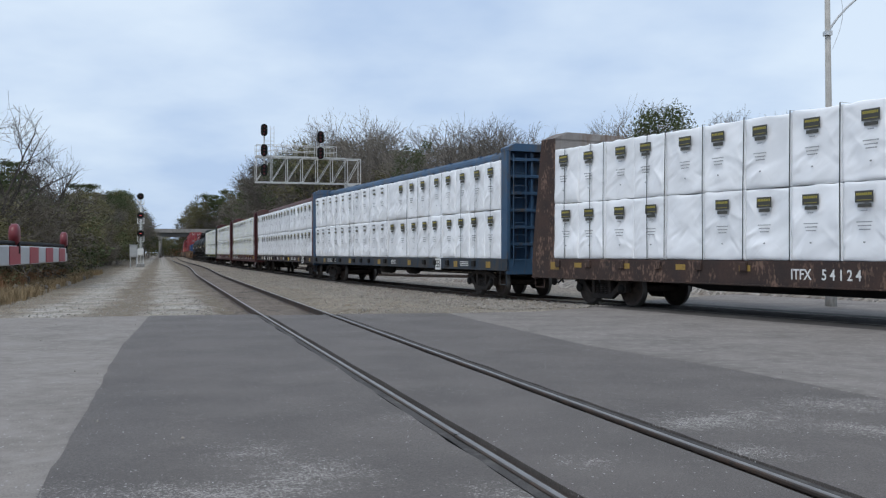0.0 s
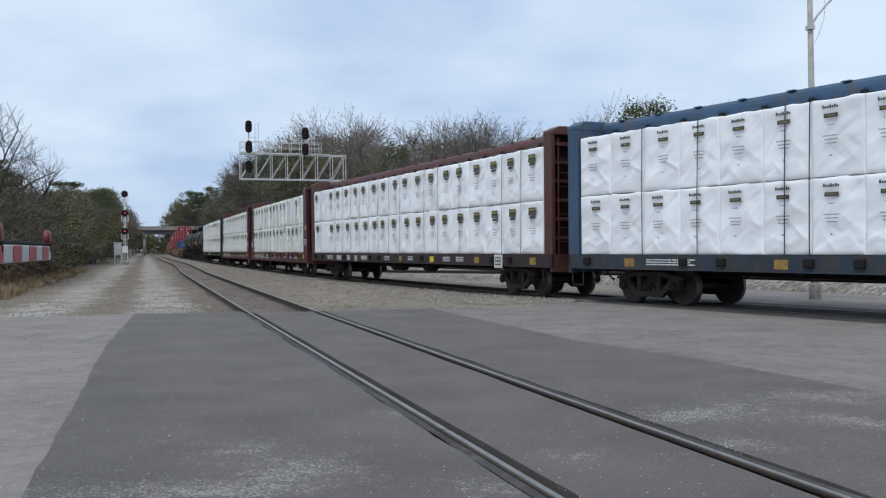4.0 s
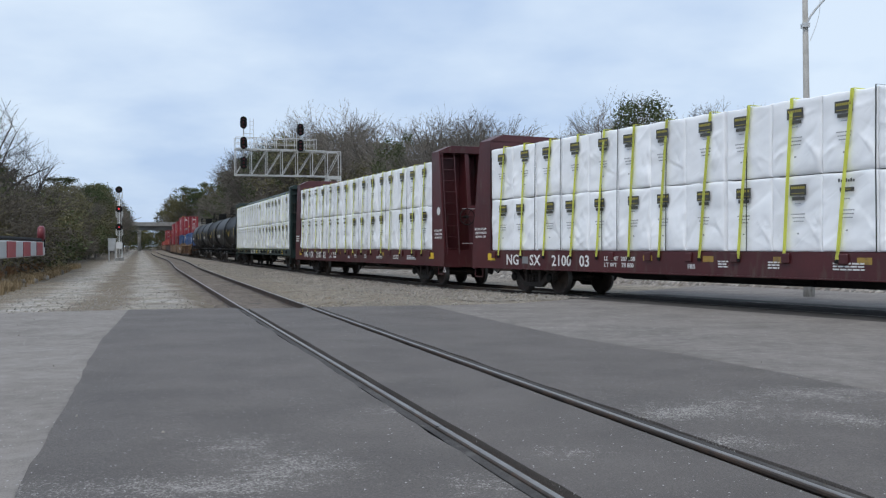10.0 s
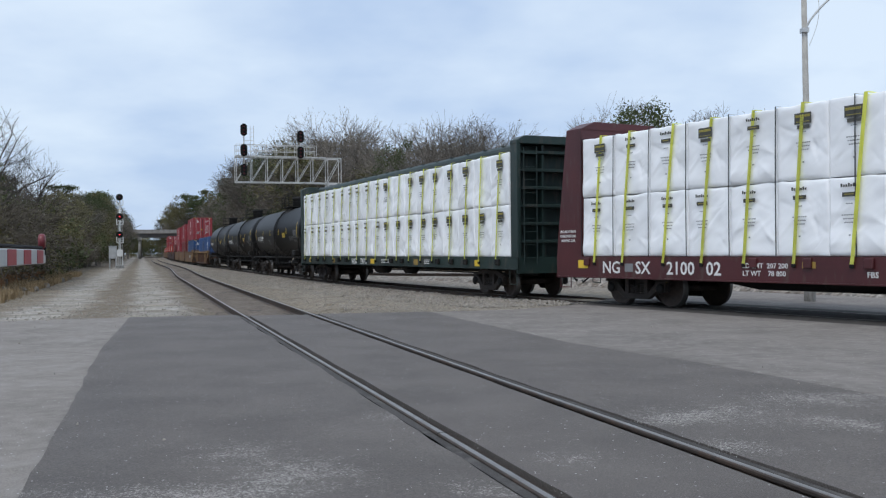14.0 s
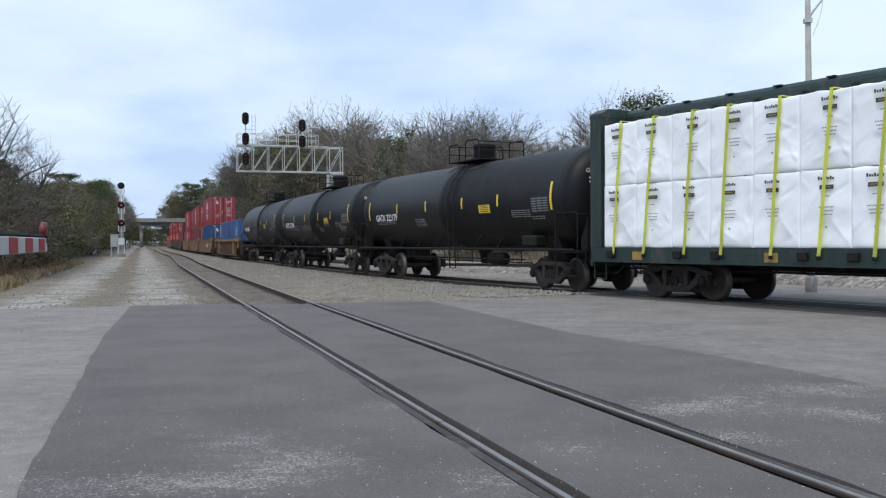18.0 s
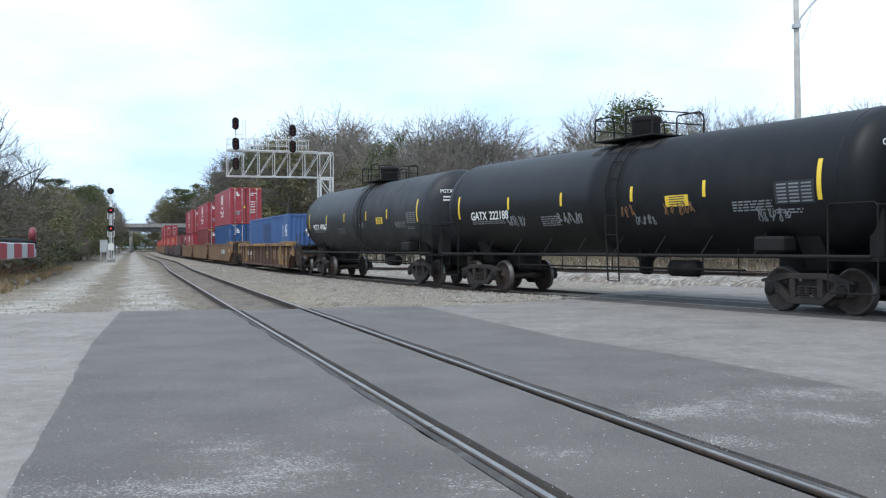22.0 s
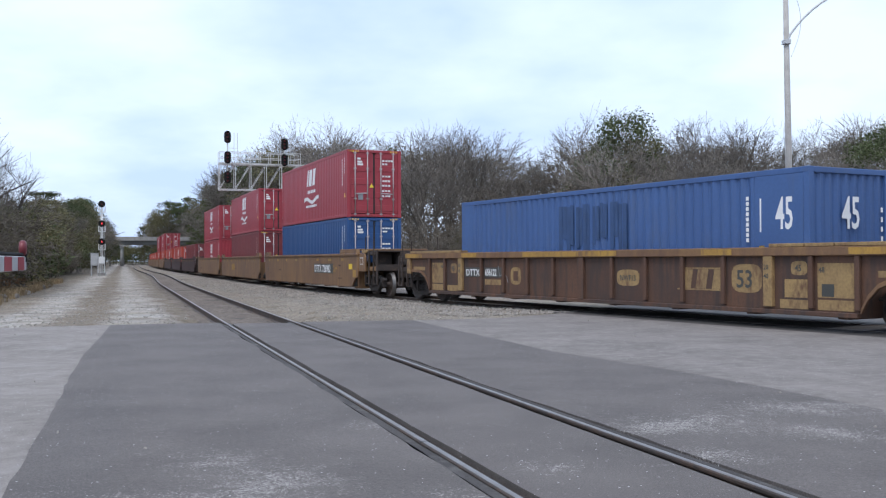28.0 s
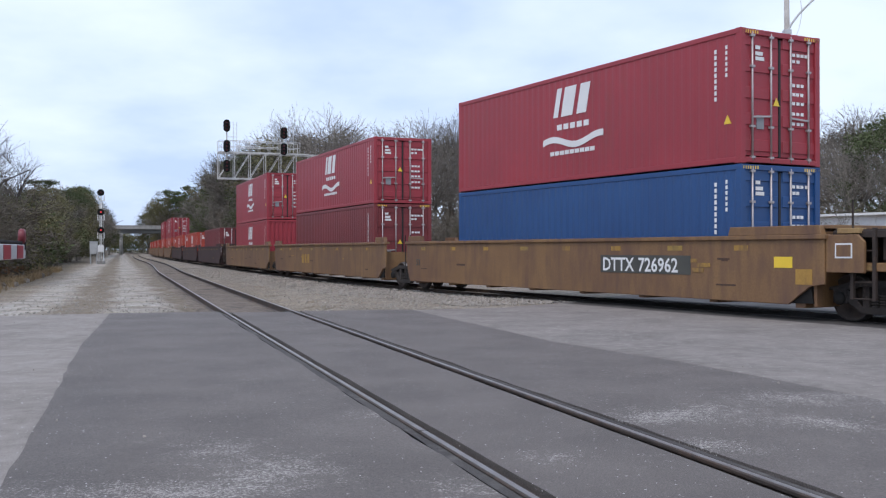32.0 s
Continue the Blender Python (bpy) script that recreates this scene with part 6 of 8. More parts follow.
def container(s, half, x, z, L, H, paint, label, doors=True, emblem=False, marks=True):
    c = rides(thing("shipping_container", label, "shipping container", "containers of the train"), s, half, pose(x, 0, z))
    for name, me, m in box_meshes(L, H, paint, doors):
        part(name, me, paint, c, at=m)
    hl = L / 2
    y = -1.212
    if emblem:
        ex = 0.05
        for me in BLOCKS:
            part("emblem_block", me, "white", c, "white slanted emblem block", pose(ex, y, H * 0.61))
        tagged(part("emblem", LINES, "white", c, at=pose(ex, y, H * 0.37 + 0.02)), kind="stuff")
        part("wave_emblem", WAVE, "white", c, "white wave emblem", pose(ex, y, H * 0.37))
    if marks:
        bm = bmesh.new()
        for i in range(9):
            z0 = H - 0.45 - 0.13 * i
            box(bm, hl - 0.78, hl - 0.71, y - 0.003, y, z0, z0 + 0.09)
        if (emblem or paint == "blue_box") and paint != "pale_box":
            for i in range(6):
                box(bm, hl - 0.45, hl - 0.39, y - 0.003, y, H - 0.4 - 0.12 * i, H - 0.32 - 0.12 * i)
        tagged(part("code_text", bm, "white", c), kind="stuff")
        tri = prism(bmesh.new(), [(hl - 0.50, H * 0.30), (hl - 0.28, H * 0.30), (hl - 0.39, H * 0.30 + 0.2)], y - 0.003, y)
        part("warning_sticker", tri, "reflect", c)
    if doors and marks:
        bm = bmesh.new()
        rnd = random.Random(int(s * 7 + z * 3))
        for z0, n in ((H - 0.48, 4), (H - 0.62, 2), (H - 1.15, 3), (H - 1.35, 3), (H - 1.55, 3), (H - 1.78, 3), (H - 2.0, 3)):
            for i in range(n):
                a = 0.36 + 0.13 * i + rnd.uniform(0, 0.02)
                box(bm, hl - 0.036, hl - 0.034, a, a + 0.095, z0, z0 + 0.07)
        for z0, w in ((H - 0.55, 0.22), (H - 0.42, 0.14), (H - 0.66, 0.26)):
            box(bm, hl - 0.036, hl - 0.034, -0.75, -0.75 + w, z0, z0 + 0.08)
        tagged(part("door_text", bm, "white", c), kind="stuff")
        part("data_plate", box(bmesh.new(), hl - 0.037, hl - 0.033, -0.72, -0.5, 0.75, 1.05), "print_grey", c)
        part("door_sticker", prism_x(bmesh.new(), [(-0.22, 1.28), (-0.02, 1.28), (-0.12, 1.46)], hl - 0.036, hl - 0.033), "reflect", c)
    stripes = bmesh.new()
    if doors and H > 2.8:
        for i in range(7):
            box(stripes, hl - 0.001, hl + 0.002, -1.15 + 0.07 * i, -1.12 + 0.07 * i, H - 0.1, H - 0.03)
            box(stripes, hl - 0.001, hl + 0.002, 0.72 + 0.07 * i, 0.75 + 0.07 * i, H - 0.1, H - 0.03)
        part("height_stripes", stripes, "reflect", c, "yellow and dark height warning stripes")
    else:
        stripes.free()
    return c


def ends_of_well(car, k, x_in, x_out, paint, deck):
    """The platform over a truck at one end of a well: deck, draft sill, ladders, railings and brake gear."""
    def between(x0, x1):
        return sorted((k * x0, k * x1))

    part("end_platform", soft(box(bmesh.new(), *between(x_in, x_out - 0.1), -1.30, 1.30, deck - 0.05, deck), 0.01), "well_iron", car, "dark grimy walkway")
    part("draft_sill", soft(box(bmesh.new(), *between(x_in, x_out), -0.42, 0.42, 0.70, deck - 0.05), 0.02), "well_iron", car)
    part("buffer_beam", soft(box(bmesh.new(), *between(x_out - 0.35, x_out - 0.12), -1.32, 1.32, 0.98, 1.22), 0.015), "well_iron", car)
    part("brake_reservoir", rod(bmesh.new(), (k * (x_in + 0.5), 0.75, 1.2), (k * (x_out - 0.5), 0.75, 1.2), 0.2, 14), "well_iron", car)
    post = mesh_of("stanchion", soft(box(bmesh.new(), -0.035, 0.035, -0.035, 0.035, 0.45, deck + 0.02), 0.006), "well_iron")
    tall = mesh_of("handrail_post", rod(bmesh.new(), (0, 0, deck - 0.1), (0, 0, deck + 0.55), 0.02), "well_iron")
    w = x_out - x_in
    for y in (-1.33, 1.33):
        xs_ = [x_in + w * q for q in (0.22, 0.45, 0.72, 0.92)]
        for x in xs_:
            part("stanchion", post, "well_iron", car, at=pose(k * x, y, 0))
        for x in (xs_[0], xs_[2]):
            part("handrail_post", tall, "well_iron", car, at=pose(k * x, y, 0))
        part("side_sill", soft(box(bmesh.new(), *between(x_in, x_out - 0.2), *sorted((y, y * 0.93)), 0.98, 1.14), 0.01), paint, car)
        part("upper_rail", soft(box(bmesh.new(), *between(x_in, xs_[3]), *sorted((y, y * 0.97)), deck - 0.16, deck - 0.03), 0.01), "well_iron", car)
        for a, b in ((xs_[0], xs_[1]), (xs_[2], xs_[3])):
            for z in (0.47, 0.78, 1.36):
                part("ladder_rung", rod(bmesh.new(), (k * a, y, z), (k * b, y, z), 0.016, 6), "well_iron", car)
        part("small_panel", box(bmesh.new(), *between(xs_[0] + 0.04, xs_[1] - 0.04), *sorted((y * 1.005, y * 1.0)), 1.0, 1.12), "beige_paint", car, "small beige label plate")
    part("brake_box", soft(box(bmesh.new(), *between(x_in + w * 0.48, x_in + w * 0.7), -1.2, -0.55, 1.18, deck - 0.06), 0.02), "well_iron", car)


def well_floor(car, a, b, paint, z=0.34):
    for i in range(8):
        x = a + 0.4 + (b - a - 0.8) * i / 7
        part("floor_beam", box(bmesh.new(), x - 0.12, x + 0.12, -1.40, 1.40, z - 0.10, z), paint, car)
    for x in (a, b - 0.08):
        part("end_wall", box(bmesh.new(), x, x + 0.08, -1.40, 1.40, z - 0.06, 1.3), paint, car)


def ribbed_well(s):
    """A single well car with ribbed sides under a rusty yellow top chord."""
    half = 9.65
    car = rides(thing("ribbed_well_car", "rust-streaked yellow well car with ribbed sides", "well car", "well cars of the train"), s, half)
    a, b, t = -8.35, 8.35, 1.44
    ribs = (1.25, 2.5, 3.75, 5.0, 6.25, 7.3, 8.35)
    stake = mesh_of("stake", soft(box(bmesh.new(), -0.055, 0.055, -0.045, 0.045, 0.42, t), 0.014), "well_rust")
    wide = mesh_of("stake", soft(box(bmesh.new(), -0.12, 0.12, -0.045, 0.045, 0.36, t), 0.014), "well_rust")
    pale = mesh_of("stake", soft(box(bmesh.new(), -0.12, 0.12, -0.05, 0.05, 0.42, t), 0.014), "beige_paint")
    for k in (-1, 1):
        arch = [(b + 0.05, 0.36), (b + 0.2, 0.62), (b + 0.42, 0.84), (b + 0.75, 0.97), (b + 1.6, 0.99)]
        pts = [(a, 0.36), (b, 0.36)] + arch + [(b + 1.6, t), (a - 1.6, t)] + [(-x, z) for x, z in reversed(arch)]
        w = part("side_wall", prism(bmesh.new(), pts, *sorted((k * 1.46, k * 1.42))), "well_rust", car, "brown rust-streaked side sheet")
        part("top_chord", soft(box(bmesh.new(), a - 1.7, b + 1.7, *sorted((k * 1.56, k * 1.38)), t, t + 0.18), 0.015), "well_brown", car, "rusty tan top chord")
        part("bottom_sill", soft(box(bmesh.new(), a, b, *sorted((k * 1.53, k * 1.36)), 0.28, 0.37), 0.01), "well_rust", car)
        part("centre_stake", wide, "well_rust", car, at=pose(0, k * 1.5, 0))
        for x in ribs:
            for e in (-1, 1):
                part("stake", pale if x == 6.25 else stake, "well_rust", car, "beige stake with stencils" if x == 6.25 else "", pose(e * x, k * 1.5, 0))
        for e in (-1, 1):
            part("end_post", soft(box(bmesh.new(), *sorted((e * 9.72, e * 9.97)), *sorted((k * 1.54, k * 1.44)), 0.92, t), 0.012), "beige_paint", car)
            for x0, x1 in ((6.3, 7.16), (7.2, 7.86), (7.9, 9.7)):
                part("deck_pad", soft(box(bmesh.new(), *sorted((e * x0, e * x1)), *sorted((k * 1.56, k * 1.2)), t + 0.182, t + 0.25), 0.008), "beige_paint", car, "worn beige top plate")
            part("arch_edge", prism(bmesh.new(), [(e * x, z) for x, z in arch] + [(e * x, z + 0.09) for x, z in reversed(arch)], *sorted((k * 1.5, k * 1.462))), "well_brown", car)
        for x0, x1 in ((-2.65, -0.04), (0.04, 1.5), (4.4, 5.3), (8.2, 10.04), (-10.04, -8.8), (-6.1, -5.2)):
            part("yellow_band", box(bmesh.new(), x0, x1, *sorted((k * 1.561, k * 1.565)), t + 0.025, t + 0.155), "well_yellow", car, "dull yellow band on the chord")
    y = -1.4605

    def field(x0, x1, z0, z1, name="painted_panel", colour="beige_paint"):
        return part(name, box(bmesh.new(), x0, x1, y - 0.004, y, z0, z1), colour, car)

    def capsule(x, z, wx, wz, name="painted_oval"):
        pts = [(x + wx * math.copysign(abs(math.cos(q * math.tau / 20)) ** 0.6, math.cos(q * math.tau / 20)), z + wz * math.copysign(abs(math.sin(q * math.tau / 20)) ** 0.6, math.sin(q * math.tau / 20))) for q in range(20)]
        part(name, prism(bmesh.new(), pts, y - 0.004, y), "beige_paint", car, "worn beige oval")

    # painted fields and stencils on the camera's side
    for e in (-1, 1):
        for z0, z1 in ((0.40, 0.60), (0.64, 1.30)):
            field(*sorted((e * 7.42, e * 8.24)), z0, z1)
        field(*sorted((e * 6.5, e * 7.2)), 0.40, 0.58)
        field(*sorted((e * 8.75, e * 9.6)), 1.04, 1.16)
    field(6.62, 7.18, 0.62, 0.98)
    capsule(-6.78, 1.12, 0.2, 0.16)
    capsule(6.98, 1.2, 0.2, 0.14)
    words("45", 0.2, "label_dark", car, pose(-6.9, y - 0.006, 1.05), "length_mark", 1.0, 0.9)
    words("45", 0.18, "label_dark", car, pose(6.88, y - 0.006, 1.14), "length_mark", 1.0, 0.9)
    for x in (-6.25, 6.25):
        words("20", 0.14, "label_dark", car, pose(x - 0.09, -1.553, 1.17), "length_mark", 1.0, 0.9)
        words("40", 0.14, "label_dark", car, pose(x - 0.09, -1.553, 0.99), "length_mark", 1.0, 0.9)
    words("53", 0.15, "label_dark", car, pose(-8.2, y - 0.006, 1.12), "length_mark", 1.0, 0.9)
    words("48", 0.15, "label_dark", car, pose(-7.6, y - 0.006, 1.12), "length_mark", 1.0, 0.9)
    words("48", 0.15, "label_dark", car, pose(7.45, y - 0.006, 1.12), "length_mark", 1.0, 0.9)
    capsule(5.62, 0.98, 0.42, 0.30)
    words("53", 0.52, "label_dark", car, pose(5.33, y - 0.006, 0.79), "length_mark", 1.0, 0.9)
    capsule(1.82, 0.94, 0.42, 0.20)
    words("NWF13", 0.19, "label_dark", car, pose(1.52, y - 0.006, 0.87), "stencil_code", 1.0, 0.95)
    capsule(-3.15, 0.92, 0.27, 0.25)
    part("stain", box(bmesh.new(), -3.27, -3.03, y - 0.007, y - 0.0045, 0.78, 1.06), "well_rust", car)
    for x in (3.85, 4.32, 4.82):  # faded blocky emblem
        part("emblem_block", prism(bmesh.new(), [(x - 0.2, 0.74), (x + 0.12, 0.74), (x + 0.2, 1.16), (x - 0.12, 1.16)], y - 0.004, y), "beige_paint", car)
    field(3.55, 5.0, 0.70, 0.735)
    field(3.62, 4.95, 1.165, 1.2)
    for x0, x1 in ((-6.05, -5.12), (-4.88, -3.85)):
        field(x0, x1, 0.86, 1.16, "number_field", "label_dark")
    words("DTTX", 0.29, "white", car, pose(-5.98, y - 0.006, 0.90), "reporting_mark", 1.0, 1.05)
    words("656122", 0.29, "white", car, pose(-4.84, y - 0.006, 0.91), "car_number", 1.0, 0.75)
    field(-4.85, -3.95, 0.64, 0.8)
    scr = random.Random(8)
    px, pz = -2.2, 1.2
    for i in range(7):  # a pale scrawl running down the sheet
        qx, qz = px + scr.uniform(0.02, 0.16), pz - scr.uniform(-0.1, 0.2)
        part("scrawl", rod(bmesh.new(), (px - 1.9, y - 0.002, pz), (qx - 1.9, y - 0.002, qz), 0.008, 5), "print_grey", car)
        px, pz = qx, qz
    part("route_plate", box(bmesh.new(), 7.52, 7.8, y - 0.008, y - 0.0045, 0.66, 0.9), "label_dark", car)
    for k in (-1, 1):
        ends_of_well(car, k, 9.7, 11.1, "well_iron", t + 0.06)
        truck(car, k * half)
    well_floor(car, a, b, "well_rust")
    couplers(car, 11.2)
    return car


def smooth_well(s, first, last, paint, label, number=None, print_=False):
    """One unit of an articulated set of wells; a truck of its own at the ends of the set, shared trucks between."""
    half = 9.85
    car = rides(thing("smooth_well_car", label, "well car", "well cars of the train"), s, half)
    a, b, t = -8.65, 8.65, 1.58
    for k in (-1, 1):
        pts = [(a, 0.30), (b - 0.62, 0.30), (b - 0.1, 0.68), (b + 0.25, 0.72), (b + 0.25, t), (a - 0.25, t), (a - 0.25, 1.0), (a - 0.15, 0.62)]
        w = part("side_wall", soft(prism(bmesh.new(), pts, *sorted((k * 1.50, k * 1.44))), 0.01), paint, car)
        part("top_chord", soft(box(bmesh.new(), a - 0.3, b + 0.3, *sorted((k * 1.55, k * 1.36)), t, t + 0.09), 0.012), paint, car)
        for x, ln in ((a - 0.1, 1.0), (b - 2.2 if first else b - 0.9, 2.4 if first else 1.0)):
            part("guide", soft(prism(bmesh.new(), [(x, t + 0.09), (x + ln, t + 0.09), (x + ln - 0.05, t + 0.27), (x + 0.05, t + 0.27)], *sorted((k * 1.53, k * 1.38))), 0.01), paint, car)
        if k < 0:
            part("side_notch", prism(bmesh.new(), [(b - 0.62, 0.32), (b - 0.12, 0.68), (b - 0.06, 0.34)], -1.44, -1.38), "black_iron", car)
            worn = random.Random(int(s))
            for i in range(8):
                x = a + 0.9 + 2.05 * i
                part("reflector", box(bmesh.new(), x, x + worn.uniform(0.26, 0.5), -1.507, -1.502, 1.36, 1.47), "well_yellow" if i % 3 else "reflect_dirty", w)
            for i in range(7):  # scraped paint
                x, z = worn.uniform(a + 0.5, b - 1.5), worn.uniform(0.45, 1.3)
                ln = worn.uniform(0.15, 0.7)
                part("scrape", box(bmesh.new(), x, x + ln, -1.5055, -1.5015, z, z + worn.uniform(0.02, 0.06)), worn.choice(("well_rust", "well_rust", "well_yellow")), w)
            if number:
                part("number_field", box(bmesh.new(), 2.08, 5.3, -1.506, -1.5015, 0.82, 1.25), "label_dark", w, "dark number panel")
                words(number, 0.46, "white", w, pose(3.52, -1.508, 0.87), "car_number")
                words("DTTX", 0.46, "white", w, pose(2.16, -1.508, 0.87), "reporting_mark", 1.0, 0.98)
                part("yellow_plate", box(bmesh.new(), 7.68, 8.14, -1.507, -1.502, 1.02, 1.24), "reflect", w, "bright yellow plate")
                part("pale_patch", box(bmesh.new(), 8.22, 8.62, -1.506, -1.502, 0.70, 1.0), "well_yellow", w)
                words("53", 0.3, "label_dark", w, pose(a + 0.5, -1.506, 0.85), "length_mark")
                side_bars(w, [(5.35, 5.7, 0, 0.1), (5.5, 5.9, 0.12, 0.09), (5.3, 5.5, 0.22, 0.08)], 0.88, -1.503, "well_yellow", "worn_paint")
            elif print_:
                side_bars(w, [(-3.2 + 0.5 * i, -2.85 + 0.5 * i, 0, 0.42) for i in range(3)], 0.75, -1.503, "well_yellow", "faded_emblem")
    well_floor(car, a, b, paint)
    if first:
        ends_of_well(car, 1, 8.95, 11.0, paint, 1.76)
        for k in (-1, 1):
            part("end_sheet", soft(prism(bmesh.new(), [(8.905, 0.95), (9.75, 0.95), (9.75, 1.52), (9.6, 1.66), (8.905, 1.66)], *sorted((k * 1.47, k * 1.40))), 0.01), paint, car)
        part("end_deck", soft(box(bmesh.new(), 6.75, 9.0, -1.36, 1.36, t + 0.20, t + 0.27), 0.01), paint, car)
        part("yellow_step", soft(box(bmesh.new(), 9.1, 9.6, -1.40, -1.2, 1.68, 1.78), 0.01), "beige_paint", car)
        part("white_frame", box(bmesh.new(), 9.12, 9.50, -1.476, -1.4715, 1.22, 1.50), "white", car)
        part("route_plate", box(bmesh.new(), 9.15, 9.47, -1.48, -1.4765, 1.25, 1.47), paint, car)
        truck(car, half)
        part("coupler", COUPLER, "truck", car, at=pose(11.2, 0, 0))
    else:
        part("articulation", soft(box(bmesh.new(), b + 0.1, half + 0.3, -0.5, 0.5, 0.78, 1.15), 0.03), "truck", car)
    part("articulation", soft(box(bmesh.new(), -half - 0.2, a - 0.1, -0.5, 0.5, 0.78, 1.15), 0.03), "truck", car)
    truck(car, -half)
    bm = bmesh.new()
    for y in (-1.3, 1.3):
        rod(bm, (-half + 0.45, y, 0.5), (-half + 0.45, y, 1.9), 0.02)
        rod(bm, (-half + 0.85, y, 0.5), (-half + 0.85, y, 1.9), 0.02)
        for i in range(4):
            rod(bm, (-half + 0.45, y, 0.6 + 0.35 * i), (-half + 0.85, y, 0.6 + 0.35 * i), 0.014, 5)
    part("ladder", bm, "truck", car)
    return car


ribbed_well(200.05)
ST = 0.34
c45 = container(200.05, 9.65, 0.18, ST, 13.7, 2.88, "pale_box", "faded blue corrugated container with a large white 45", False, False, False)
words("45", 0.92, "white", c45, pose(6.0, -1.216, 1.66), "length_mark", 1.0, 0.5)
words("45", 0.92, "white", c45, pose(6.862, -0.28, 1.66, 0, 0, 90), "length_mark", 1.0, 0.6)
ghost = random.Random(5)
for x, w in ((-1.55, 0.70), (-0.78, 0.62), (-0.06, 0.60), (0.66, 0.66)):
    for i in range(4):  # one strip to a corrugation, ragged at both ends
        lo, hi = 1.40 + ghost.uniform(-0.30, 0.22) - 0.35 * (x > 0.6 and i > 1) - 0.2 * (x < -1.5 and i == 0), 2.46 + ghost.uniform(-0.05, 0.05)
        part("unfaded_mark", box(bmesh.new(), x + w * i / 4, x + w * (i + ghost.uniform(0.74, 1.0)) / 4, -1.2135, -1.2095, lo, hi), "ghost_blue", c45, "dark unfaded smear where lettering was")
part("flat_panel", box(bmesh.new(), 5.45, 6.7, -1.2145, -1.2065, 0.16, 2.76), "pale_box", c45)
part("flat_panel", box(bmesh.new(), -6.75, -6.1, -1.2145, -1.2065, 0.16, 2.76), "pale_box", c45)
stripe = bmesh.new()
for i in range(9):
    box(stripe, 5.2, 5.28, -1.217, -1.213, 1.4 + 0.11 * i, 1.48 + 0.11 * i)
    box(stripe, 6.852, 6.857, 0.92, 0.98, 0.4 + 0.2 * i, 0.5 + 0.2 * i)
tagged(part("code_text", stripe, "white", c45), kind="stuff")
part("warning_sticker", prism(bmesh.new(), [(5.48, 0.72), (5.76, 0.72), (5.62, 0.96)], -1.2185, -1.215), "reflect", c45)
part("door_sticker", box(bmesh.new(), 5.56, 5.70, -1.2185, -1.215, 1.18, 1.32), "reflect_dirty", c45)
part("end_strip", box(bmesh.new(), 5.58, 5.62, -1.2185, -1.215, 1.6, 2.3), "white", c45)

W1 = 224.15
smooth_well(W1, True, False, "well_brown", "tan-brown well car with smooth sides and a dark number panel", "726962")
container(W1, 9.85, 0.42, ST, 12.19, 2.87, "blue_box", "deep blue container in the bottom of a well")
container(W1, 9.85, 0.42, ST + 2.89, 12.19, 2.89, "red_box", "red container with a white wave emblem, stacked on a blue one", emblem=True)
W2 = 243.85
smooth_well(W2, False, False, "well_brown", "tan-brown middle well of an articulated set", print_=True)
container(W2, 9.85, 0.66, ST, 12.19, 2.85, "maroon_box", "faded maroon container in the bottom of a well")
container(W2, 9.85, 0.66, ST + 2.87, 12.19, 2.62, "red_box", "red container with a white emblem, stacked on a maroon one", emblem=True)
W3 = 263.55
smooth_well(W3, False, True, "well_brown", "tan-brown end well of an articulated set")
container(W3, 9.85, 0.5, ST, 12.19, 2.80, "red_box", "orange-red container in the bottom of a well", False, True)
container(W3, 9.85, 0.5, ST + 2.82, 12.19, 2.72, "red_box", "red container with a white emblem, stacked on an orange-red one", emblem=True)

# the rest of the train, running back under the bridge
for i in range(3):
    s = 285.2 + 19.7 * i
    smooth_well(s, i == 0, i == 2, "well_dark", "dark maroon well car far back in the train")
    container(s, 9.85, 0.3, ST, 12.19, 2.80, ("maroon_box", "orange_box", "orange_box")[i], "red container low in a dark well car", True, i > 0)
for i in range(6):
    s = 346.5 + 19.7 * i
    smooth_well(s, i == 0, i == 5, "well_brown", "tan well car far back in the train")
    container(s, 9.85, 0.3, ST, 12.19, 2.80, "orange_box", "orange-red container in a tan well car", True, True)
    if i < 2:
        container(s, 9.85, 0.3, ST + 2.82, 12.19, 2.72, "red_box", "red container on top of another, far back", True, True)

# ---- signals, gate, pole, bridge and building ----
def along(s, off, z=0.0):
    """A pose on the main line whose x points away from the camera's side and whose -y looks back along the line."""
    x, y, a = line(s, off)
    return pose(float(x), float(y), z, 0, 0, -math.degrees(a))


DISC = lathe(bmesh.new(), [(0.0, 0.05), (0.0, 0.29), (-0.03, 0.30), (-0.04, 0.28)], 20, "Y")
for _v in DISC.verts:
    _v.co.x, _v.co.z = _v.co.x * 1.25, _v.co.z * 1.25
DISC = mesh_of("backplate", DISC, "black_iron")


def oval_head():
    bm = bmesh.new()
    pts = []
    for i in range(24):
        a = i * math.tau / 24
        pts.append((0.29 * math.cos(a), 0.24 * (1 if math.sin(a) > 0 else -1) * (abs(math.sin(a)) > 1e-6) + 0.29 * math.sin(a)))
    prism(bm, pts, -0.03, 0.03)
    return mesh_of("backplate", bm, "black_iron")


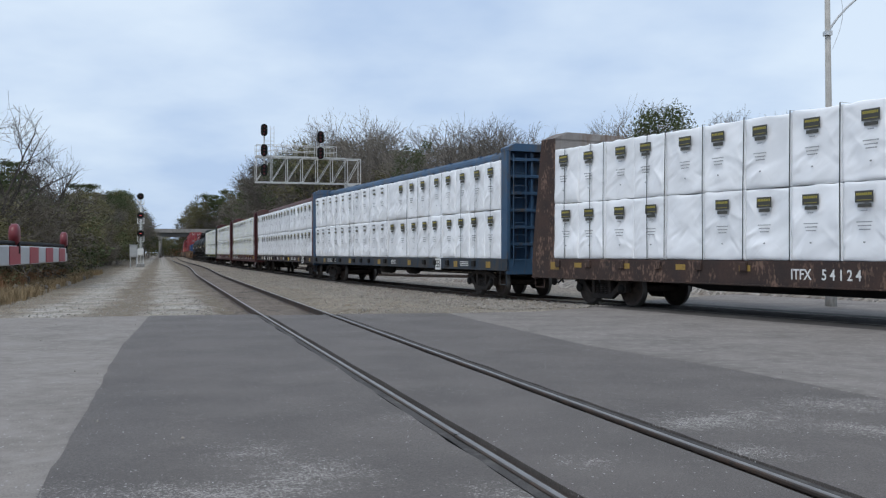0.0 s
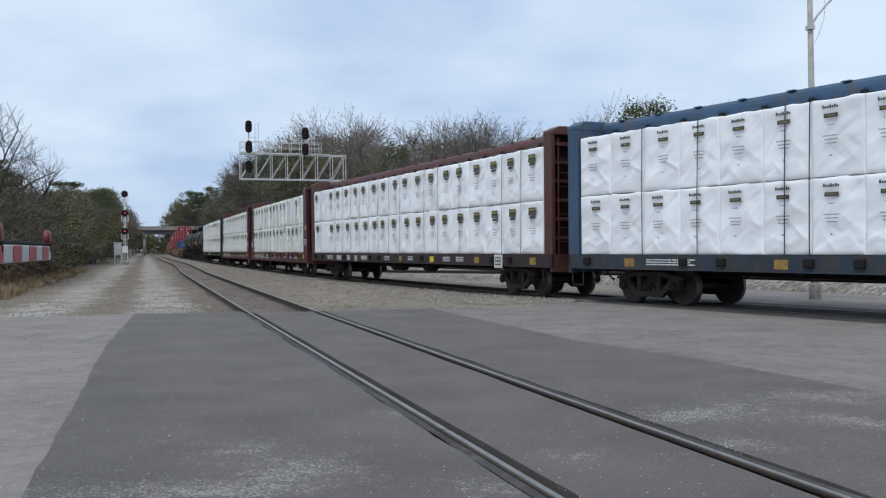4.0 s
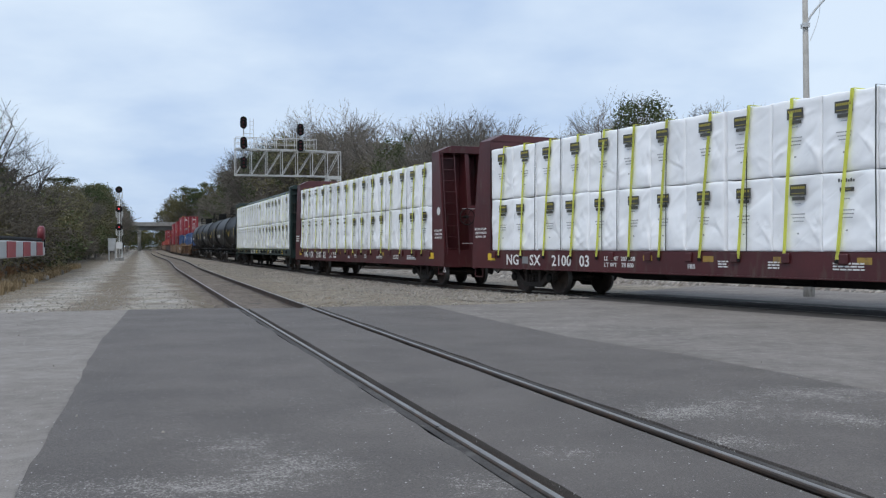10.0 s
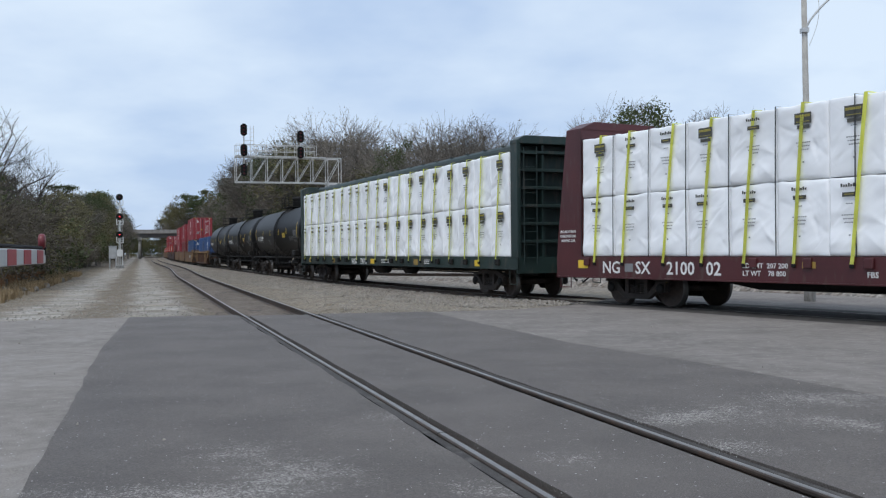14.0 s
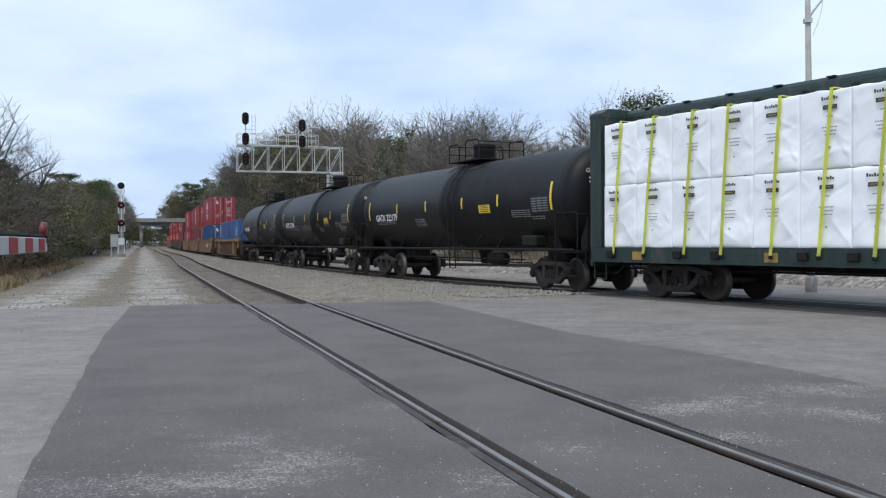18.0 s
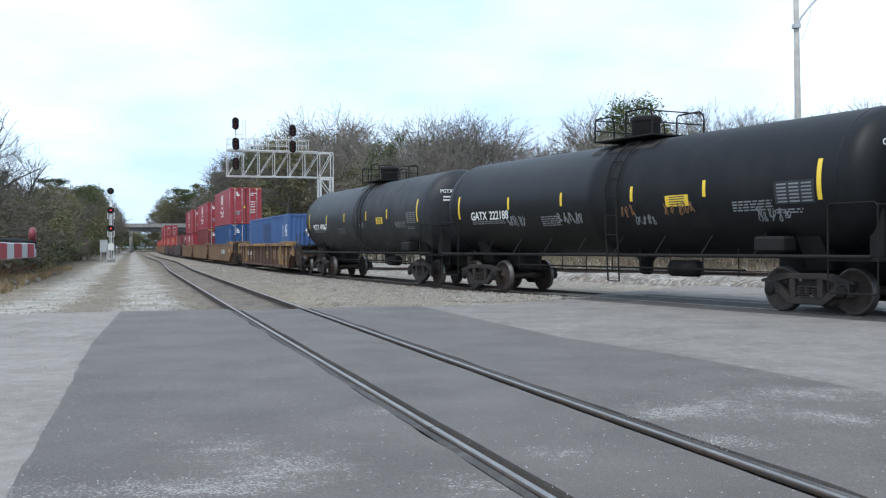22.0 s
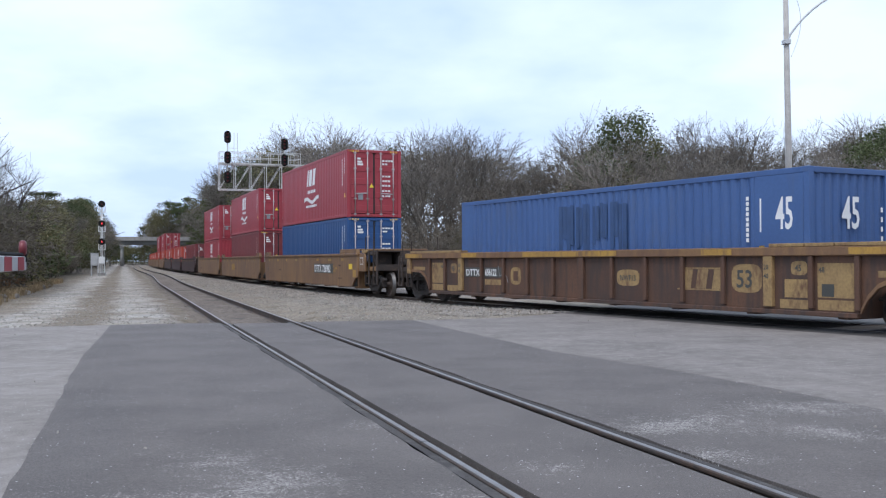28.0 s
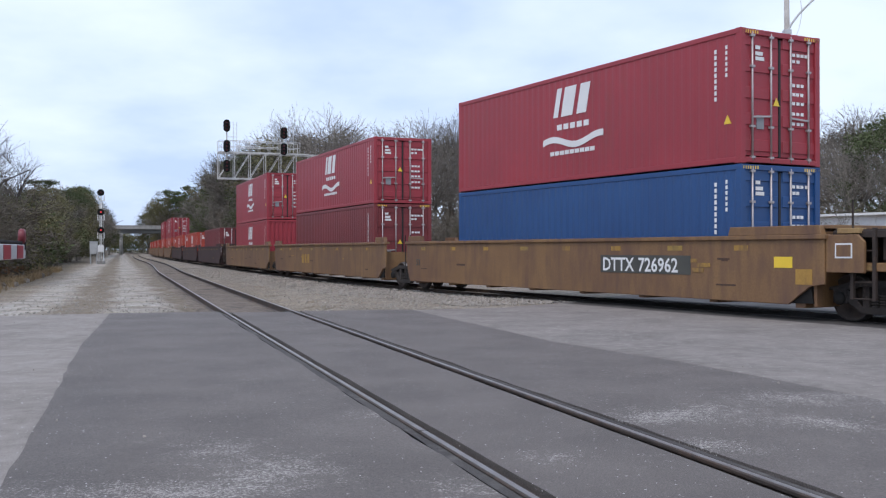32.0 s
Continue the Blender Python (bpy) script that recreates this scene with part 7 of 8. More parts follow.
OVAL = oval_head()
HOOD = bmesh.new()
for _i in range(9):
    _a0, _a1 = math.pi * (0.05 + 0.1 * _i), math.pi * (0.15 + 0.1 * _i)
    HOOD.faces.new([HOOD.verts.new((0.11 * math.cos(a), y, 0.11 * math.sin(a))) for a, y in ((_a0, -0.03), (_a1, -0.03), (_a1, -0.30), (_a0, -0.30))])
bmesh.ops.remove_doubles(HOOD, verts=HOOD.verts[:], dist=0.001)
bmesh.ops.solidify(HOOD, geom=HOOD.faces[:], thickness=0.008)
HOOD = mesh_of("hood", HOOD, "black_iron")
LENS = mesh_of("lens", lathe(bmesh.new(), [(-0.03, 0.10), (-0.045, 0.085), (-0.05, 0.04)], 16, "Y"), "red_dull")
LENS_ON = mesh_of("lens", lathe(bmesh.new(), [(-0.03, 0.075), (-0.045, 0.065), (-0.05, 0.03)], 16, "Y"), "red_glass")
CASE = mesh_of("case", soft(box(bmesh.new(), -0.14, 0.14, 0.03, 0.34, -0.2, 0.2), 0.03), "black_iron")


def head(parent, x, y, z, mesh, lamps, lit=-1):
    h = part("signal_head", mesh, "black_iron", parent, at=pose(x, y, z))
    part("case", CASE, "black_iron", h)
    for i, dz in enumerate(lamps):
        part("lens", LENS_ON if i == lit else LENS, "red_glass", h, "glowing red lens" if i == lit else "dark lens", pose(0, 0, dz))
        part("hood", HOOD, "black_iron", h, at=pose(0, 0, dz))
    return h


def mast_signal():
    t = thing("mast_signal", "white signal mast with three round black heads showing red", "railway signal")
    t.matrix_basis = pose(-36.0, 107.1, -0.2, 0, 0, 14)
    part("footing", soft(box(bmesh.new(), -0.4, 0.4, -0.4, 0.4, 0, 0.35), 0.03), "concrete", t)
    part("mast", rod(bmesh.new(), (0, 0.12, 0.3), (0, 0.12, 8.0), 0.085, 10), "white", t)
    for i, z in enumerate((7.9, 5.75, 3.75)):
        head(t, 0, -0.18, z, DISC, (0,), 0 if i else -1)
        b = bmesh.new()
        box(b, -0.36, 0.36, -0.1, 0.4, z - 0.9, z - 0.85)
        for x in (-0.34, 0.34):
            rod(b, (x, -0.08, z - 0.87), (x, -0.08, z - 0.25), 0.028)
            rod(b, (x, 0.38, z - 0.87), (x, 0.38, z - 0.25), 0.028)
        box(b, -0.36, 0.36, -0.1, -0.06, z - 0.28, z - 0.24)
        part("platform", b, "white", t, "white bracket and guard rail")
    b = bmesh.new()
    for x in (-0.2, 0.2):
        rod(b, (x, 0.42, 0.2), (x, 0.42, 7.4), 0.025)
    for i in range(24):
        rod(b, (-0.2, 0.42, 0.4 + 0.3 * i), (0.2, 0.42, 0.4 + 0.3 * i), 0.014, 5)
    part("ladder", b, "white", t)
    for x in (-0.3, 0.3):
        part("base_leg", rod(bmesh.new(), (x, -0.1, 0), (x, -0.1, 2.0), 0.04), "white", t)
    part("relay_case", soft(box(bmesh.new(), -0.3, 0.3, -0.35, -0.12, 1.35, 2.1), 0.02), "white", t)
    c = thing("signal_cabinet", "silver equipment cabinet on legs beside the signal mast", "cabinet")
    c.matrix_basis = pose(-36.9, 107.4, -0.2, 0, 0, 14)
    body = part("body", soft(box(bmesh.new(), -0.4, 0.4, -0.3, 0.3, 1.1, 2.45), 0.02), "steel_white", c)
    part("roof", soft(box(bmesh.new(), -0.45, 0.45, -0.35, 0.35, 2.45, 2.52), 0.02), "steel_white", c)
    part("door", soft(box(bmesh.new(), -0.34, 0.34, -0.325, -0.3, 1.2, 2.38), 0.006), "steel_white", body)
    for x in (-0.33, 0.33):
        part("leg", box(bmesh.new(), x - 0.05, x + 0.05, -0.25, 0.25, 0, 1.1), "steel_white", c)


mast_signal()


def gantry():
    g = thing("signal_gantry", "white lattice cantilever signal bridge reaching over the main line", "signal gantry")
    g.matrix_basis = along(75.0, 0.0)
    x0, x1, lo, hi, ya, yb = -0.6, 8.6, 7.55, 9.75, -0.55, 0.55
    for y in (ya, yb):
        for z in (lo, hi):
            part("chord", soft(box(bmesh.new(), x0, x1, y - 0.042, y + 0.042, z - 0.042, z + 0.042), 0.008), "gantry_white", g)
        xs_ = [x0 + (7.4 - x0) * i / 6 for i in range(7)] + [8.6]
        for i, x in enumerate(xs_):
            part("upright", box(bmesh.new(), x - 0.028, x + 0.028, y - 0.028, y + 0.028, lo, hi), "gantry_white", g)
            if i < 7:
                part("diagonal", rod(bmesh.new(), (x, y, lo), (xs_[i + 1], y, hi), 0.026), "gantry_white", g)
    for i in range(5):
        x = x0 + (7.4 - x0) * i / 4
        for z in (lo, hi):
            part("cross_strut", box(bmesh.new(), x - 0.04, x + 0.04, ya, yb, z - 0.04, z + 0.04), "gantry_white", g)
    part("walkway", box(bmesh.new(), x0, 7.2, ya + 0.08, yb - 0.08, hi + 0.075, hi + 0.11), "gantry_white", g, "grey open walkway")
    b = bmesh.new()
    for y in (ya, yb):
        for z in (0.55, 1.05):
            rod(b, (x0, y, hi + z), (6.4, y, hi + z), 0.025, 5)
        for i in range(9):
            x = x0 + (6.4 - x0) * i / 8
            rod(b, (x, y, hi), (x, y, hi + 1.05), 0.025, 5)
    part("handrail", b, "gantry_white", g)
    for x in (7.45, 8.55):
        for y in (ya, yb):
            part("tower_leg", soft(box(bmesh.new(), x - 0.08, x + 0.08, y - 0.08, y + 0.08, -0.2, lo), 0.01), "gantry_white", g)
    for i in range(5):
        z0, z1 = -0.1 + i * 1.5, 1.4 + i * 1.5
        for y in (ya, yb):
            part("tower_brace", rod(bmesh.new(), (7.45, y, z0 if i % 2 else z1), (8.55, y, z1 if i % 2 else z0), 0.045), "gantry_white", g)
            part("tower_strut", box(bmesh.new(), 7.4, 8.6, y - 0.04, y + 0.04, z1 - 0.04, z1 + 0.04), "gantry_white", g)
    part("base", soft(box(bmesh.new(), 7.0, 9.0, -1, 1, -0.45, -0.12), 0.03), "concrete", g)
    # left mast: three oval heads; right mast: two
    for x, top, heads in ((0.05, 12.0, (12.0, 10.25, 8.55)), (4.95, 11.6, (11.55, 10.15))):
        part("signal_mast", rod(bmesh.new(), (x, ya - 0.12, heads[-1] - 0.3), (x, ya - 0.12, top), 0.06, 8), "gantry_white", g)
        for z in heads:
            head(g, x - 0.04, ya - 0.45, z, OVAL, (0.3, 0, -0.3))
        b = bmesh.new()
        for dx in (0.55, 0.85):
            rod(b, (x + dx, ya - 0.1, hi), (x + dx, ya - 0.1, top + 0.4), 0.02, 5)
        for i in range(7):
            rod(b, (x + 0.55, ya - 0.1, hi + 0.3 + 0.35 * i), (x + 0.85, ya - 0.1, hi + 0.3 + 0.35 * i), 0.012, 5)
        rod(b, (x, ya - 0.12, top - 0.9), (x + 0.85, ya - 0.1, top - 0.9), 0.02, 5)
        part("ladder", b, "gantry_white", g)


gantry()


def gate():
    """The lowered crossing gate; its post stands beside the camera."""
    g = thing("crossing_gate", "lowered crossing gate arm, red and white, with red lamps", "crossing gate")
    a, b = Vector((-3.82, 9.18, 1.375)), Vector((-2.80, 5.65, 1.36))
    d = (b - a).normalized()
    turn = math.degrees(math.atan2(d.y, d.x))
    g.matrix_basis = pose(a.x, a.y, 0, 0, 0, turn)
    z = a.z
    L = 8.0
    part("arm", soft(box(bmesh.new(), 0, L, -0.025, 0.025, z - 0.065, z + 0.065), 0.008), "gate_white", g, "silver-white gate arm")
    x, i = 0.22, 0
    while x < L - 0.4:
        for y in (-0.030, 0.0255):
            part("stripe", box(bmesh.new(), x, x + 0.42, y, y + 0.0045, z - 0.06, z + 0.06), "gate_red", g, "dark red reflective panel")
        x += 0.84
    part("top_cable", rod(bmesh.new(), (0.05, 0, z + 0.085), (L, 0, z + 0.085), 0.014), "black_iron", g)
    for x in (0.06, 2.8, 5.2):
        h = part("lamp", lathe(bmesh.new(), [(-0.034, 0.02), (-0.03, 0.058), (-0.018, 0.074), (0.018, 0.074), (0.03, 0.058), (0.034, 0.02)], 16, "Y"), "red_dull", g, "red gate lamp",
                 pose(x, 0, z + 0.142))
        part("lamp_bracket", box(bmesh.new(), -0.02, 0.02, -0.034, 0.034, -0.13, -0.05), "black_iron", h)
    part("post", rod(bmesh.new(), (L + 0.25, 0.25, -0.1), (L + 0.25, 0.25, 2.6), 0.065, 12), "steel_white", g)
    part("mechanism", soft(box(bmesh.new(), L - 0.1, L + 0.55, 0.04, 0.45, 0.85, 1.65), 0.03), "steel_white", g)
    part("foundation", box(bmesh.new(), L - 0.1, L + 0.6, 0.0, 0.6, -0.15, 0.12), "concrete", g)


gate()


def street_lamp():
    p = thing("street_lamp", "tall weathered wooden pole with a curved steel lamp arm", "street lamp")
    p.matrix_basis = Matrix.Translation((9.73, 25.76, 0.095)) @ Matrix.Diagonal((0.814, 0.814, 0.814, 1))
    part("foot", soft(lathe(bmesh.new(), [(-0.36, 0.19), (0.34, 0.18), (0.40, 0.13)], 12, "Z"), 0.01), "concrete", p, "thick grey foot")
    part("pole", rod(bmesh.new(), (0, 0, 0), (-0.12, 0, 11.0), 0.125, 12, 0.08), "pole", p)
    arm = [(-0.1, -0.05, 8.75)]
    for i in range(1, 11):
        k = i / 10
        arm.append((-0.1 + 2.6 * k ** 1.25, -0.05 - 0.1 * k, 8.75 + 1.75 * math.sin(k * math.pi / 2)))
    part("arm", tube(arm, 0.035), "steel_white", p, "curved galvanised arm")
    part("brace", rod(bmesh.new(), (-0.1, -0.05, 10.2), (1.4, -0.12, 10.12), 0.012), "steel_white", p)
    part("lantern", soft(box(bmesh.new(), 2.35, 3.05, -0.32, 0.02, 10.4, 10.58), 0.05), "steel_white", p)
    part("bracket", box(bmesh.new(), -0.22, 0.0, -0.16, 0.1, 8.66, 8.8), "steel_white", p)
    b = bmesh.new()
    for i in range(12):
        k0, k1 = i / 12, (i + 1) / 12
        rod(b, (-0.02 + 0.33 * math.sin(k0 * 3.14), -0.2, 10.6 - 2.4 * k0), (-0.02 + 0.33 * math.sin(k1 * 3.14), -0.2, 10.6 - 2.4 * k1), 0.009, 5)
    part("cable", b, "steel_white", p)


street_lamp()


def overpass():
    o = thing("overpass", "low concrete and steel road bridge over the tracks far off", "bridge")
    o.matrix_basis = along(322.0, 0.0)
    part("deck", soft(box(bmesh.new(), -70, 60, -6, 6, 8.0, 8.55), 0.03), "concrete", o, "pale concrete bridge deck")
    for y in (-5.2, -2.6, 0, 2.6, 5.2):
        part("girder", box(bmesh.new(), -70, 60, y - 0.25, y + 0.25, 6.75, 8.0), "bridge", o, "dark steel girder")
    for y in (-5.9, 5.6):
        part("parapet", box(bmesh.new(), -70, 60, y, y + 0.3, 8.55, 9.25), "concrete", o)
    for x in (-9.2, 13.5, 33):
        for y in (-4.6, 0, 4.6):
            part("pier_column", rod(bmesh.new(), (x, y, -0.6), (x, y, 6.0), 0.5, 12), "concrete", o)
        part("pier_cap", box(bmesh.new(), x - 0.6, x + 0.6, -5.6, 5.6, 6.0, 6.75), "concrete", o)
    for x in (-70, 50):
        part("abutment", box(bmesh.new(), x, x + 46 if x < 0 else x + 10, -5.8, 5.8, -0.8, 6.7), "concrete", o)


overpass()


def shed():
    b = thing("low_building", "long low white metal building behind bare bushes", "building")
    p, q = Vector((14.2, 60.5)), Vector((24.5, 42.5))
    d = q - p
    b.matrix_basis = pose(p.x, p.y, -0.1, 0, 0, math.degrees(math.atan2(d.y, d.x)))
    L, H = d.length + 10, 3.15
    part("wall", box(bmesh.new(), 0, L, -0.1, 0.1, 0, H), "siding_white", b, "white ribbed metal wall")
    for x in (0.0, L - 0.2):
        part("end_wall", box(bmesh.new(), x, x + 0.2, 0.1, 9, 0, H - 0.1), "siding_white", b)
    part("back_wall", box(bmesh.new(), 0, L, 9, 9.2, 0, H), "siding_white", b)
    m = bmesh.new()
    prism(m, [(-0.3, H + 0.005), (L + 0.3, H + 0.005), (L + 0.3, H + 0.12), (-0.3, H + 0.12)], -0.45, 9.4)
    part("roof", m, "white", b, "white low roof edge")
    for i in range(int(L / 0.9)):
        part("rib", box(bmesh.new(), 0.3 + 0.9 * i, 0.36 + 0.9 * i, -0.135, -0.1, 0, H - 0.01), "siding_white", b)
    for i in range(3):
        part("gutter_pipe", rod(bmesh.new(), (2 + 8 * i, -0.2, 0), (2 + 8 * i, -0.2, H), 0.05), "white", b)


shed()

# ---- trees and brush ----
def limb(verts, faces, p, q, r0, r1, n):
    d = (q - p).normalized()
    a = d.orthogonal().normalized()
    c = d.cross(a)
    k = len(verts)
    for o, r in ((p, r0), (q, r1)):
        for i in range(n):
            w = o + (a * math.cos(i * math.tau / n) + c * math.sin(i * math.tau / n)) * r
            verts.append((w.x, w.y, w.z))
    for i in range(n):
        faces.append((k + i, k + (i + 1) % n, k + n + (i + 1) % n, k + n + i))


def grow(seed, tall, stems=1, clear=0.28, wide=0.36, boughs=5, twist=1.0, droop=0.0, twig=0.011, fine=4):
    """A bare tree: a short trunk that breaks into rising boughs, forking into a rounded crown of fine twigs."""
    rnd = random.Random(seed)
    wood, twigs = ([], []), ([], [])
    mid, rz = tall * (clear + 1) / 2, tall * (1 - clear) / 2 * 1.08

    def room(p):
        """How far inside the rounded outline of the crown a point lies, 1 at its heart and 0 at its rim."""
        return 1 - math.sqrt((p.x ** 2 + p.y ** 2) / (tall * wide) ** 2 + ((p.z - mid) / rz) ** 2)

    def any_way(k=1.0):
        return Vector((rnd.gauss(0, 1), rnd.gauss(0, 1), rnd.gauss(0, 0.8))) * k

    def ribbon(p, q, r, r2):
        w = (q - p).cross(any_way()).normalized()
        k = len(twigs[0])
        twigs[0].extend([tuple(p - w * r), tuple(p + w * r), tuple(q + w * r2)] + ([tuple(q - w * r2)] if r2 else []))
        twigs[1].append((k, k + 1, k + 2, k + 3) if r2 else (k, k + 1, k + 2))

    def shoot(p, d, length, r, level):
        steps = (0, 5, 4, 3, 2)[level]
        sides = (0, 5, 4, 3, 3)[level]
        kids = (0, 2, 2, 2, 0)[level]
        for i in range(steps):
            d = (d + any_way(0.17 * twist) + Vector((0, 0, 0.05 - droop * level * 0.1))).normalized()
            q = p + d * length / steps
            r2 = max(twig * 0.6, r * (0.80 if level < 3 else 0.68))
            if level < 4:
                limb(*(wood if level < 3 else twigs), p, q, r, r2, sides)
            else:
                ribbon(p, q, r, r2)
            if level < 4 and (i > 0 or level > 1):
                for _ in range(kids if level < 2 else 2):
                    out = Vector((q.x, q.y, 0))
                    nd = (d * 0.75 + any_way(0.55) + (out.normalized() * 0.35 if out.length > 0.1 else out) + Vector((0, 0, 0.22))).normalized()
                    ln = length * rnd.uniform(0.42, 0.66)
                    if room(q + nd * ln * 0.8) > -0.025 * level or level < 2 and rnd.random() < 0.35:
                        shoot(p + (q - p) * rnd.uniform(0.4, 1), nd, ln, max(twig, r2 * rnd.uniform(0.45, 0.68)), level + 1)
            p, r = q, r2
            if level > 2:
                for _ in range(fine if level == 4 else 1):
                    e = (d + any_way(0.6)).normalized() * tall * rnd.uniform(0.014, 0.042)
                    ribbon(p, p + e, twig * 0.6, 0)
            if level > 1 and room(p) < -0.03:
                break

    for g in range(stems):
        p, d, r = Vector((rnd.uniform(-1, 1), rnd.uniform(-1, 1), 0)) * (0.05 * tall if stems > 1 else 0), Vector((0, 0, 1)), tall * 0.02 / math.sqrt(stems)
        for i in range(4):
            d = (d + any_way(0.05 * twist)).normalized()
            q = p + d * tall * clear / 4 * 1.15
            limb(*wood, p, q, r, r * 0.92, 7)
            p, r = q, r * 0.92
        first = rnd.uniform(0, 6.283)
        for i in range(boughs):
            a = first + i * 6.283 / boughs + rnd.uniform(-0.4, 0.4)
            k = rnd.uniform(0.25, 0.8)
            nd = Vector((math.cos(a) * k, math.sin(a) * k, 1)).normalized()
            shoot(p - Vector((0, 0, tall * clear * rnd.uniform(0, 0.35))), nd, tall * rnd.uniform(0.46, 0.66), r * rnd.uniform(0.5, 0.75), 1)
    top = max(v[2] for v in twigs[0])
    k = tall / top
    out = []
    for name, (v, f), m in (("trunk", wood, "bark"), ("crown", twigs, "twig")):
        out.append(raw(name, [(x * k, y * k, z * k) for x, y, z in v], f, m))
    return out


def leafy(seed, wide, tall, base, n, size, material, lumps=40, flat=0.6):
    """A crown of small leaf sprays gathered in uneven, flattened clumps at the ends of its boughs, with gaps between them."""
    rnd = random.Random(seed)
    cl = []
    for _ in range(lumps):
        a, k = rnd.uniform(0, 6.283), rnd.random() ** 0.85
        r = wide * math.sqrt(rnd.uniform(0.03, 1.0)) * math.sin(math.pi * (0.16 + 0.74 * k)) ** 0.7
        cl.append((Vector((math.cos(a) * r, math.sin(a) * r, base + (tall - base) * k)), wide * rnd.uniform(0.14, 0.36)))
    weights = [r * r for _, r in cl]
    picks = rnd.choices(cl, weights, k=n)
    verts, faces = [], []
    for c, r in picks:
        d = Vector((rnd.gauss(0, 1), rnd.gauss(0, 1), rnd.gauss(0, 1))).normalized()
        p = c + Vector((d.x, d.y, d.z * flat)) * r * rnd.uniform(0.35, 1.15)
        if p.z < 0.05:
            continue
        t = Vector((rnd.gauss(0, 1), rnd.gauss(0, 1), rnd.gauss(0, 0.7))).normalized()
        u = t.cross(d + Vector((0.01, 0, 0))).normalized()
        q = size * rnd.uniform(0.45, 1.25)
        k = len(verts)
        for a, b in ((-0.5, 0), (0.05, 0.24), (0.5, 0), (-0.05, -0.24)):
            w = p + t * (a * q) + u * (b * q) + d * (0.12 * q * (abs(a) > 0.2))
            verts.append((w.x, w.y, w.z))
        faces.append((k, k + 1, k + 2, k + 3))
    return raw("crown", verts, faces, material)


def stem(seed, tall, r):
    rnd = random.Random(seed)
    v, f = [], []
    p, d = Vector((0, 0, 0)), Vector((0, 0, 1))
    for i in range(5):
        d = (d + Vector((rnd.uniform(-1, 1), rnd.uniform(-1, 1), 0.6)) * 0.14).normalized()
        q = p + d * tall / 5
        limb(v, f, p, q, r * (1 - 0.16 * i), r * (1 - 0.16 * (i + 1)), 7)
        if i:
            for _ in range(3):
                a = rnd.uniform(0, 6.283)
                limb(v, f, q, q + Vector((math.cos(a), math.sin(a), 0.5)) * tall * 0.13, r * 0.35, r * 0.08, 4)
        p = q
    return raw("trunk", v, f, "bark")


BARE = [grow(i + 3, 10.0, 1, cl, wd, 6, 1.0, 0.0, 0.0125, 3) for i, (cl, wd) in enumerate(((0.26, 0.36), (0.32, 0.32), (0.22, 0.42), (0.30, 0.28), (0.24, 0.38)))]
THICK = [grow(i + 60, 10.0, 2, 0.12, wd, 3, 1.2, 0.0, 0.014, 2) for i, wd in enumerate((0.36, 0.46))]
SNAG = [grow(i + 44, 10.0, 1, 0.28, 0.30, 6, 1.2, 0.0, 0.012, 1) for i in range(2)]
# darker bark colour gives these trees their backlit look against the sky
for _tree in SNAG:
    for _me in _tree:
        _me.materials.clear()
        _me.materials.append(M["bark_dark"])
BUSH = [grow(i + 20, 4.0, 4, 0.10, 0.55, 1, 1.6, 0.3, 0.009, 1) for i in range(3)]
for _bush in BUSH:
    _bush[1].materials.clear()
    _bush[1].materials.append(M["twig_dark"])
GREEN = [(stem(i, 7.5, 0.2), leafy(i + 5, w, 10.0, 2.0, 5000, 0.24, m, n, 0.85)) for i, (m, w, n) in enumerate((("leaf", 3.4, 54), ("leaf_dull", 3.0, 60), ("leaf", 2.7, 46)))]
BROWN = [(stem(i + 70, 8.0, 0.2), leafy(i + 80, w, 10.0, 0.4, 3600, 0.30, "leaf_dead", 90, 0.9)) for i, w in enumerate((3.4, 2.8))]
PINE = (stem(9, 10.5, 0.2), leafy(77, 2.3, 12.5, 4.5, 3000, 0.27, "leaf", 50, 0.4))
SHRUB = [(stem(i + 30, 1.8, 0.06), leafy(i + 50, 1.7, 3.2, 0.2, 1900, 0.15, m, 44, 0.8)) for i, m in enumerate(("leaf", "leaf_dull", "leaf_dead"))]

KINDS = {
    "bare_tree": ("bare grey-brown deciduous tree with fine twigs", "tree", "bare trees beside the tracks"),
    "dead_tree": ("gnarled bare tree with few twigs against the sky", "tree", "bare trees beside the tracks"),
    "bare_bush": ("tangled leafless brown bush", "bush", "bushes beside the tracks"),
    "evergreen_tree": ("dark green evergreen tree with a dense uneven crown", "tree", "evergreen trees beside the tracks"),
    "brown_tree": ("winter tree thick with dry grey-brown leaves and twigs", "tree", "bare trees beside the tracks"),
    "pine_tree": ("tall dark pine with a high crown", "tree", "evergreen trees beside the tracks"),
    "shrub": ("dense leafy winter shrub in dull green and brown", "bush", "bushes beside the tracks"),
}


def plant(kind, meshes, x, y, z, tall, base_tall, wide=1.0):
    label, cat, group = KINDS[kind]
    t = thing(kind, label, cat, group)
    k = tall / base_tall
    t.matrix_basis = pose(x, y, z, 0, 0, random.uniform(0, 360)) @ Matrix.Diagonal((k * wide, k * wide, k, 1))
    part("trunk", meshes[0], "bark", t)
    part("crown", meshes[1], "twig", t)


def bearing(az, d):
    return d * math.sin(radians(az)), d * math.cos(radians(az))


def beside(x, y):
    """How far a place lies to the right of the main line."""
    i = int(np.argmin((RUN_X - x) ** 2 + (RUN_Y - y) ** 2))
    return (x - RUN_X[i]) * math.cos(RUN_A[i]) - (y - RUN_Y[i]) * math.sin(RUN_A[i])


